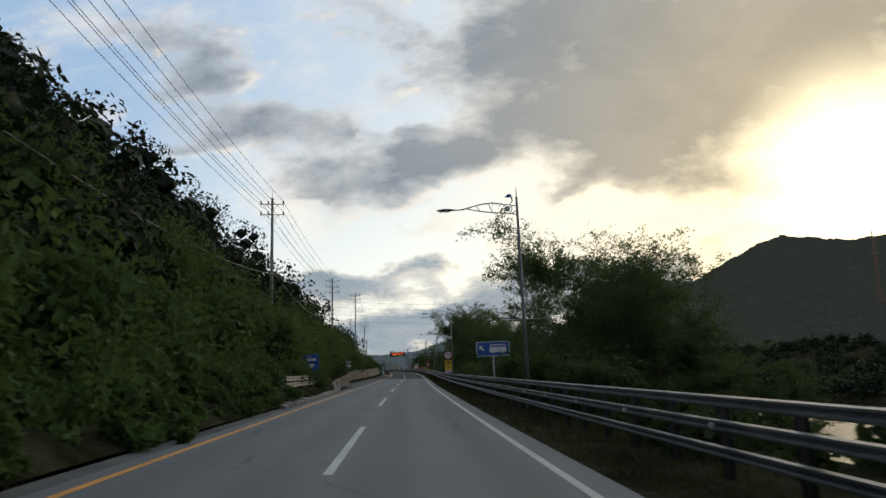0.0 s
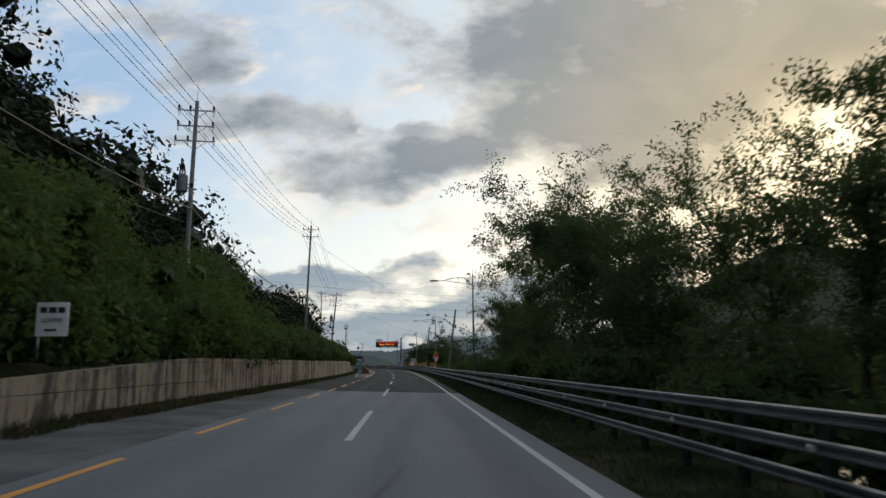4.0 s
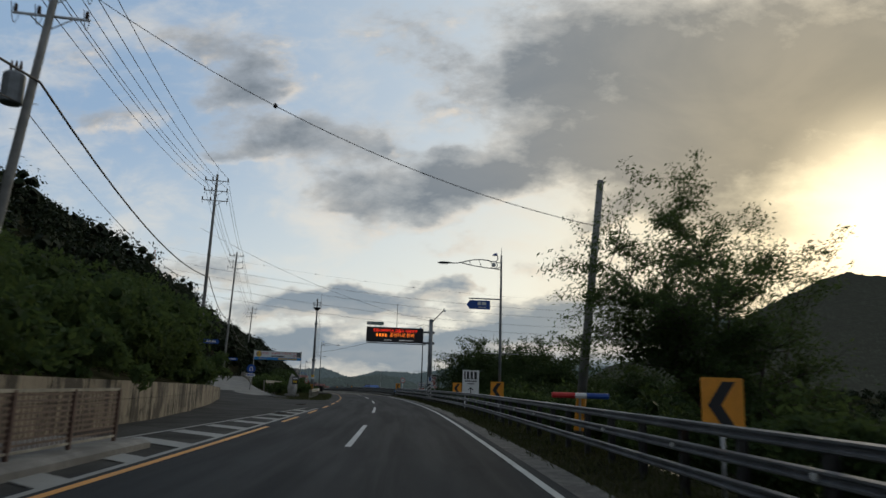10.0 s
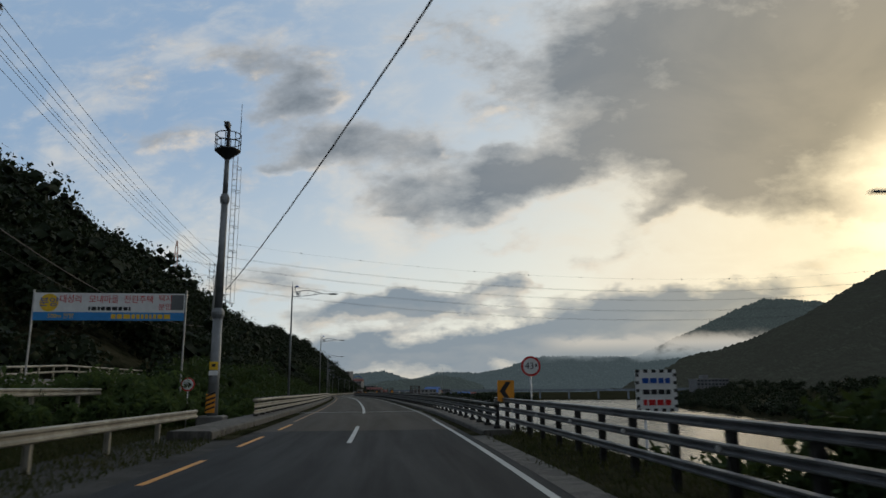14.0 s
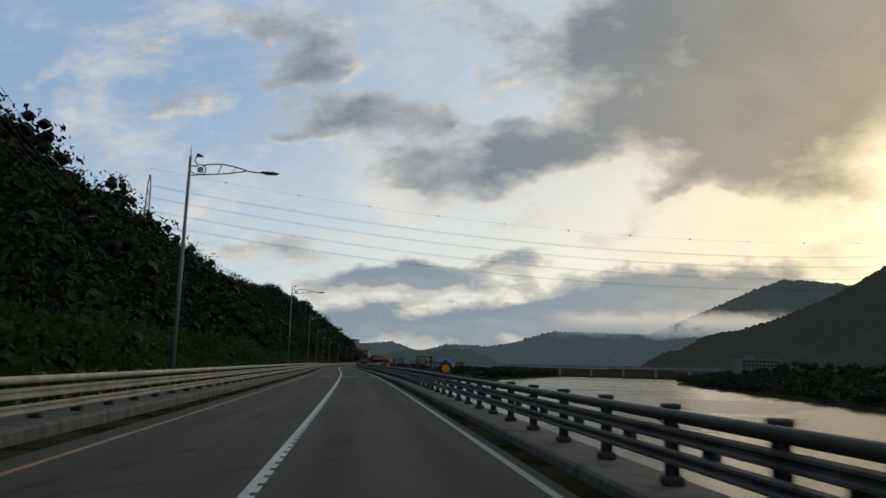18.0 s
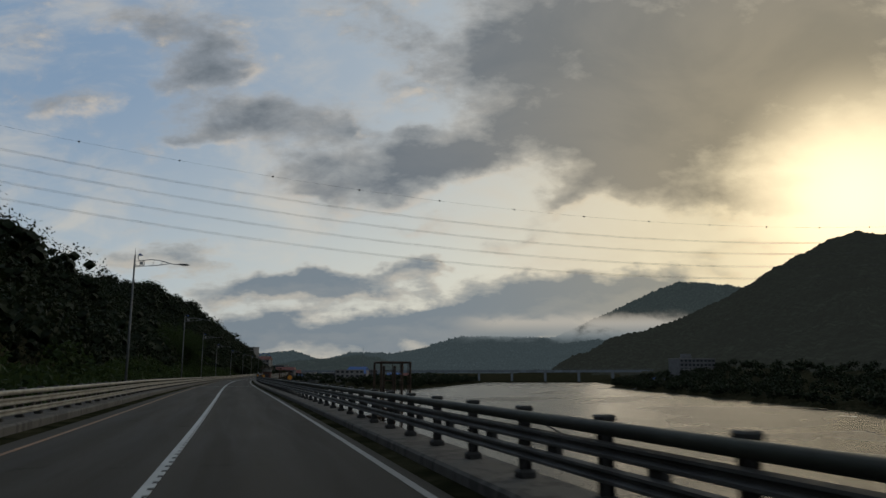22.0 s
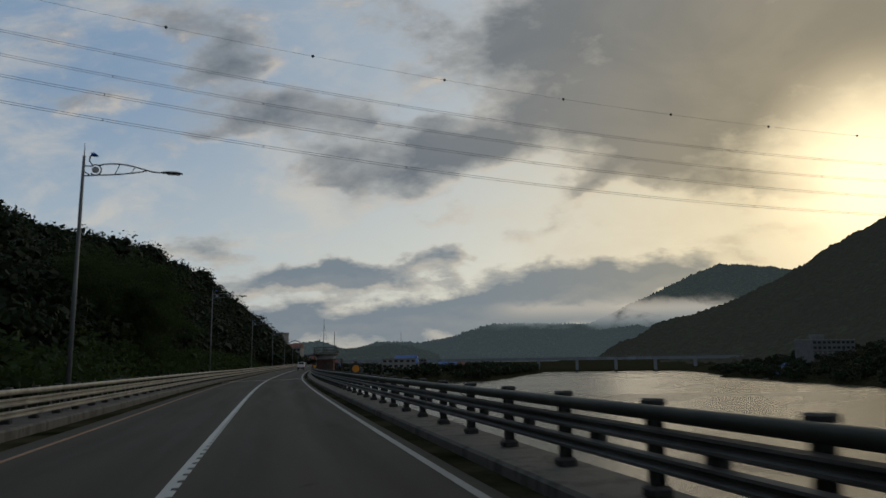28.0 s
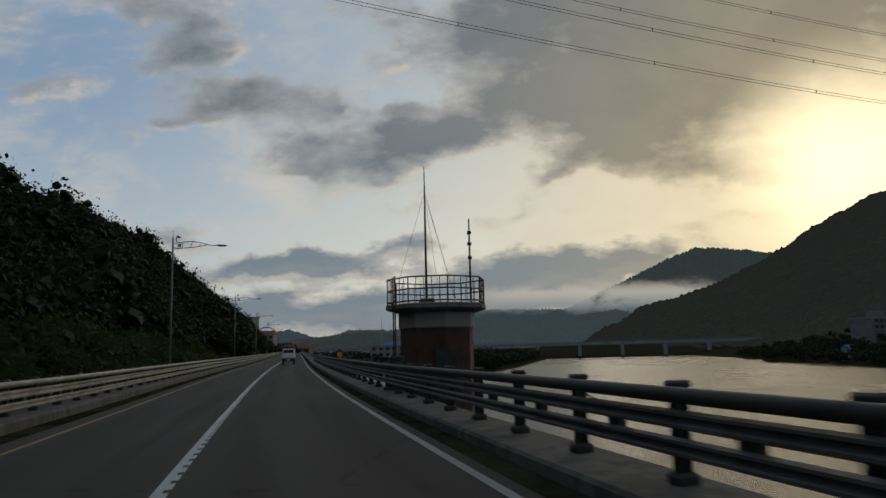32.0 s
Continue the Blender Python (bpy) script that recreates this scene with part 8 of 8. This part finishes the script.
lx, ly = -252.0, 664.6
lz = float(land_height(np.array([lx]), np.array([ly]))[0]) - 1.0
PYLON_TOP = 92.0
pylon(pose(lx, ly, lz, 0, 0, 20), PYLON_TOP - lz, "red and white lattice pylon standing on the wooded ridge")
pylon(pose(558, 959, 60, 0, 0, 20), 100.0, "lattice pylon on the far mountain slope")
hv = thing("high_voltage_lines", Matrix.Identity(4), "bundled high-voltage wires with marker balls across the river", "wires", "")
hv_way = Vector((math.cos(radians(20)), math.sin(radians(20)), 0))
for low, off in ((50.9, -4.6), (57.2, -4.6), (65.6, 4.6), (71.8, 4.6), (79.5, 0.0)):
    line = []
    for a in np.linspace(-162, 700, 70):
        p = Vector((-100, 720, 0)) + hv_way * a + Vector((-hv_way.y, hv_way.x, 0)) * off
        line.append(Vector((p.x, p.y, low - 5.8 * a / 100 + 2.45 * (a / 100) ** 2)))
    if off:
        part("wire", Shape().tube(line, 0.045, 5, False), WIRE, hv)
        part("wire", Shape().tube([p + Vector((0, 0, -0.55)) for p in line], 0.045, 5, False), WIRE, hv)
        sp = Shape()
        for i in range(2, 68, 3):
            sp.box(line[i] + Vector((0, 0, -0.27)), (0.14, 0.14, 0.66))
        part("spacers", sp, WIRE, hv)
    else:
        part("wire", Shape().tube(line, 0.03, 5, False), WIRE, hv)
        for i in range(3, 67, 3):
            part("marker_ball", Shape().lathe([(0.05, -0.4), (0.3, -0.28), (0.4, 0), (0.3, 0.28), (0.05, 0.4)], 8, line[i]), BLACK_SIGN, hv)

# ---- far bridge ----
fb = thing("far_bridge", Matrix.Identity(4), "long grey beam bridge crossing the river far off", "bridge", "")
b0, b1 = Vector((-260, 1290, -2.2)), Vector((330, 1240, -1.0))
along = (b1 - b0).normalized()
side = Vector((-along.y, along.x, 0)) * 5
deck = Shape()
corners = [b0 - side, b0 + side, b1 + side, b1 - side]
deck.add(corners + [p + Vector((0, 0, 3.0)) for p in corners], [(3, 2, 1, 0), (4, 5, 6, 7), (0, 1, 5, 4), (1, 2, 6, 5), (2, 3, 7, 6), (3, 0, 4, 7)])
# haze in front of the bridge put in as a weak glow as well
FARB = distance_material("far_bridge_steel", (0.03, 0.04, 0.055), (0.22, 0.28, 0.34), 0.11)
part("deck", deck, FARB, fb)
part("parapet", Shape().tube([b0 - side + Vector((0, 0, 4.0)), b1 - side + Vector((0, 0, 4.0))], 0.15, 4), FARB, fb)
for i in range(15):
    p = b0.lerp(b1, (i + 0.5) / 15)
    part("pier", Shape().box((p.x, p.y, (p.z - 16) / 2), (2.4, 5.0, p.z + 16)), FARB, fb)

# ---- far bank: hotel, houses, tent, town ----
def block(name, x, y, z, size, mat, roof, label, category, group, floors, cols, turn=0.0):
    """A far building with its storeys of windows."""
    ob = thing(name, pose(x, y, z, 0, 0, turn), label, category, group)
    w_, d_, h_ = size
    part("wall", Shape().box((0, 0, h_ / 2 - 1), (w_, d_, h_ + 2), 0.1), mat, ob)
    if roof == "flat":
        part("roof", Shape().box((0, 0, h_ + 0.2), (w_ + 0.6, d_ + 0.6, 0.4), 0.05), PALE_WALL, ob)
    else:
        pts = [(-w_ / 2 - 0.4, -d_ / 2 - 0.4, h_), (w_ / 2 + 0.4, -d_ / 2 - 0.4, h_), (w_ / 2 + 0.4, d_ / 2 + 0.4, h_), (-w_ / 2 - 0.4, d_ / 2 + 0.4, h_), (-w_ / 2, 0, h_ + d_ * 0.3), (w_ / 2, 0, h_ + d_ * 0.3)]
        part("roof", Shape().add(pts, [(0, 1, 5, 4), (2, 3, 4, 5), (0, 4, 3), (1, 2, 5), (3, 2, 1, 0)]), roof, ob)
    for f in range(floors):
        for c_ in range(cols):
            wx = -w_ / 2 + w_ * (c_ + 0.5) / cols
            wz = h_ * (f + 0.55) / floors
            part("window", Shape().box((wx, -d_ / 2 - 0.02, wz), (w_ / cols * 0.6, 0.12, h_ / floors * 0.45)), WINDOW_DARK, ob)
    return ob


def far_z(x, y):
    return float(land_height(np.array([float(x)]), np.array([float(y)]))[0])


ht = block("hotel", 126, 1010, -6.5, (34, 16, 17), GREY_WALL, "flat", "pale grey riverside hotel of five storeys", "building", "far bank buildings", 5, 9, 18)
part("stair_tower", Shape().box((-4, 2, 10), (6, 7, 22), 0.1), GREY_WALL, ht)
part("balcony", Shape().box((0, -8.4, 5.2), (33, 0.9, 0.5)), PALE_WALL, ht)
part("balcony", Shape().box((0, -8.4, 8.6), (33, 0.9, 0.5)), PALE_WALL, ht)
block("house", 92, 985, -10, (9, 7, 4), PALE_WALL, ROOF_BLUE, "small pale house on the far bank", "house", "far bank buildings", 1, 3, 10)
block("house", 205, 800, -4, (8, 7, 4), PALE_WALL, PALE_WALL, "small white gabled house on the far bank", "house", "far bank buildings", 1, 3, 20)
block("house", 222, 790, -5, (10, 5, 3.5), PALE_WALL, "flat", "low white building on the far bank", "house", "far bank buildings", 1, 4, 20)
block("house", 250, 930, 4, (11, 8, 6), GREY_WALL, ROOF_RED, "house among trees on the far slope", "house", "far bank buildings", 2, 3, 25)
tt = thing("tent", pose(72, 955, -12.3, 0, 0, 15), "blue awning of a landing stage at the far shore", "tent", "")
part("awning", Shape().add([(-6, -3, 2.2), (6, -3, 2.2), (6, 3, 2.2), (-6, 3, 2.2), (-5, 0, 3.6), (5, 0, 3.6)], [(0, 1, 5, 4), (2, 3, 4, 5), (0, 4, 3), (1, 2, 5), (3, 2, 1, 0)]), ROOF_BLUE, tt)
for x in (-5.5, 0, 5.5):
    for y in (-2.8, 2.8):
        part("pole", Shape().tube([(x, y, -1), (x, y, 2.2)], 0.08, 5), STEEL, tt)
part("pontoon", Shape().box((0, 0, -0.3), (15, 8, 0.8), 0.1), GREY_WALL, tt)
rb = random.Random(12)
for i in range(34):
    x, y = rb.uniform(-330, -120), rb.uniform(1010, 1230)
    if x > -150 + (y - 900) * 0.22 - 25:
        continue
    wd, dp, hh = rb.uniform(8, 18), rb.uniform(7, 12), rb.choice((4, 4, 7, 10))
    block("town_house", x, y, far_z(x, y), (wd, dp, hh), rb.choice((PALE_WALL, GREY_WALL, PALE_WALL)), rb.choice(("flat", ROOF_RED, ROOF_BLUE, "flat")), "low town building beyond the river bend", "building", "town buildings", max(1, int(hh // 3)), 4, rb.uniform(-25, 25))
for i in range(9):
    x, y = -540 + i * 26 + rb.uniform(-6, 6), 2350 + rb.uniform(-80, 80)
    block("apartment_tower", x - 330, y, -12, (22, 12, rb.uniform(48, 66)), distance_material("tower_haze", (0.35, 0.36, 0.38), (0.30, 0.35, 0.40), 0.40) if not bpy.data.materials.get("tower_haze") else bpy.data.materials["tower_haze"], "flat", "tall apartment tower far off in haze", "building", "apartment towers", 12, 4, 8)
wl = thing("ferris_wheel", pose(-262, 1120, far_z(-262, 1120), 0, 0, 10), "ring of an amusement wheel over the town", "ride", "")
part("ring", Shape().tube([(7 * math.cos(a), 0, 9 + 7 * math.sin(a)) for a in np.linspace(0, 2 * math.pi, 33)], 0.35, 6, False), ROOF_BLUE, wl)
part("hub_frame", Shape().tube([(-3, 0, -1), (0, 0, 9), (3, 0, -1)], 0.3, 5), ROOF_RED, wl)
for i in range(8):
    a = math.pi / 4 * i
    part("spoke", Shape().tube([(0, 0, 9), (7 * math.cos(a), 0, 9 + 7 * math.sin(a))], 0.12, 4), STEEL, wl)
mt = thing("radio_mast", pose(-215, 1500, -8, 0, 0, 0), "thin radio mast over the wooded hill", "mast", "")
part("mast", Shape().tube([(0, 0, 0), (0, 0, 46)], [0.5, 0.2], 6), STEEL, mt)


def crowns(name, label, places, mat, quads, leaf, seed):
    """Far trees as one mesh: lobed crowns of leaf sprays."""
    cs, al, sd, lobes, radii = [], [], [], [], []
    r = np.random.RandomState(seed)
    for x, y, z, rad, tall in places:
        c, a, b, lo, lr = lobed_crown(r, rad, tall, quads, leaf)
        lobes.append(lo + np.array([x, y, z]))
        radii.append(lr)
        cs.append(c + np.array([x, y, z]))
        al.append(a)
        sd.append(b)
    me = card_mesh(name, np.concatenate(cs), np.concatenate(al), np.concatenate(sd), mat, 0, (np.concatenate(lobes), np.concatenate(radii)))
    return tagged(new(name, me), label, "woods", "", "stuff")


def scatter_far(n, seed, x_of, y0, y1, rad, tall):
    r = np.random.RandomState(seed)
    y = r.uniform(y0, y1, n)
    x = np.array([x_of(yy, r) for yy in y])
    z = land_height(x, y)
    keep = z > WATER_Z - 0.2
    return [(a, b, c - 0.5, r.uniform(0.7, 1.3) * rad, r.uniform(0.7, 1.3) * tall) for a, b, c in zip(x[keep], y[keep], z[keep])]


shore_line = lambda y: float(np.interp(y, [-900, 180, 640, 800, 1024, 1060, 1250, 1600, 3000], SHORE_X))
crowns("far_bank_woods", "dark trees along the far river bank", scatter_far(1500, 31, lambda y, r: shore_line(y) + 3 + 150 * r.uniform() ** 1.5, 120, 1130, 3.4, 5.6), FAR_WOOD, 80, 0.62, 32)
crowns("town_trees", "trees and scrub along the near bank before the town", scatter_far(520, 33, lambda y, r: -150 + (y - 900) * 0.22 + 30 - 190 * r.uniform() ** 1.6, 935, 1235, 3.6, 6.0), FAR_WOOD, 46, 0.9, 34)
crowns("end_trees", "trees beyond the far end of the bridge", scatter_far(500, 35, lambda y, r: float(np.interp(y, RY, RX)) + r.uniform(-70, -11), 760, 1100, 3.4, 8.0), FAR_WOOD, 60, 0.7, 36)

# ---- low cloud lying against the far mountain ----
FOG = bpy.data.materials.new("low_cloud")
FOG.use_nodes = True
fn = Nodes(FOG.node_tree)
fout = FOG.node_tree.nodes["Material Output"]
fuv = fn.add("ShaderNodeTexCoord").outputs["Generated"]
fs = fn.add("ShaderNodeSeparateXYZ")
fn.link(fuv, fs.inputs[0])
fat = fn.add("ShaderNodeTexCoord").outputs["Object"]
fstretch = fn.add("ShaderNodeMapping")
fn.link(fat, fstretch.inputs["Vector"])
fstretch.inputs["Scale"].default_value = (1.0, 1.0, 2.2)
cloudy = fn.noise(fstretch.outputs[0], 0.007, 8.0, 0.6, 0.3)
across = fn.math("MULTIPLY", fn.step(fs.outputs[0], 0.0, 0.22), fn.step(fs.outputs[0], 1.0, 0.80))
upward = fn.math("MULTIPLY", fn.step(fs.outputs[2], 0.0, 0.40), fn.step(fs.outputs[2], 0.98, 0.55))
dens = fn.math("MULTIPLY", fn.math("MULTIPLY", across, upward), fn.step(fn.math("ADD", cloudy, fn.math("MULTIPLY", upward, 0.22)), 0.42, 0.72))
em = fn.add("ShaderNodeEmission")
# glowing card: the cloud's lit warm top and shaded grey base are painted in
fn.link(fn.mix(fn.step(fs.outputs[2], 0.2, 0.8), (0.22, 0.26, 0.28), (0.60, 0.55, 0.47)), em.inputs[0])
tr = fn.add("ShaderNodeBsdfTransparent")
fm = fn.add("ShaderNodeMixShader")
fn.link(fn.math("MULTIPLY", dens, 0.92), fm.inputs[0])
fn.link(tr.outputs[0], fm.inputs[1])
fn.link(em.outputs[0], fm.inputs[2])
fn.link(fm.outputs[0], fout.inputs[0])
fx0, fx1, fy = -80 - 0.02 * 2750, -80 + 0.37 * 2750, 3150
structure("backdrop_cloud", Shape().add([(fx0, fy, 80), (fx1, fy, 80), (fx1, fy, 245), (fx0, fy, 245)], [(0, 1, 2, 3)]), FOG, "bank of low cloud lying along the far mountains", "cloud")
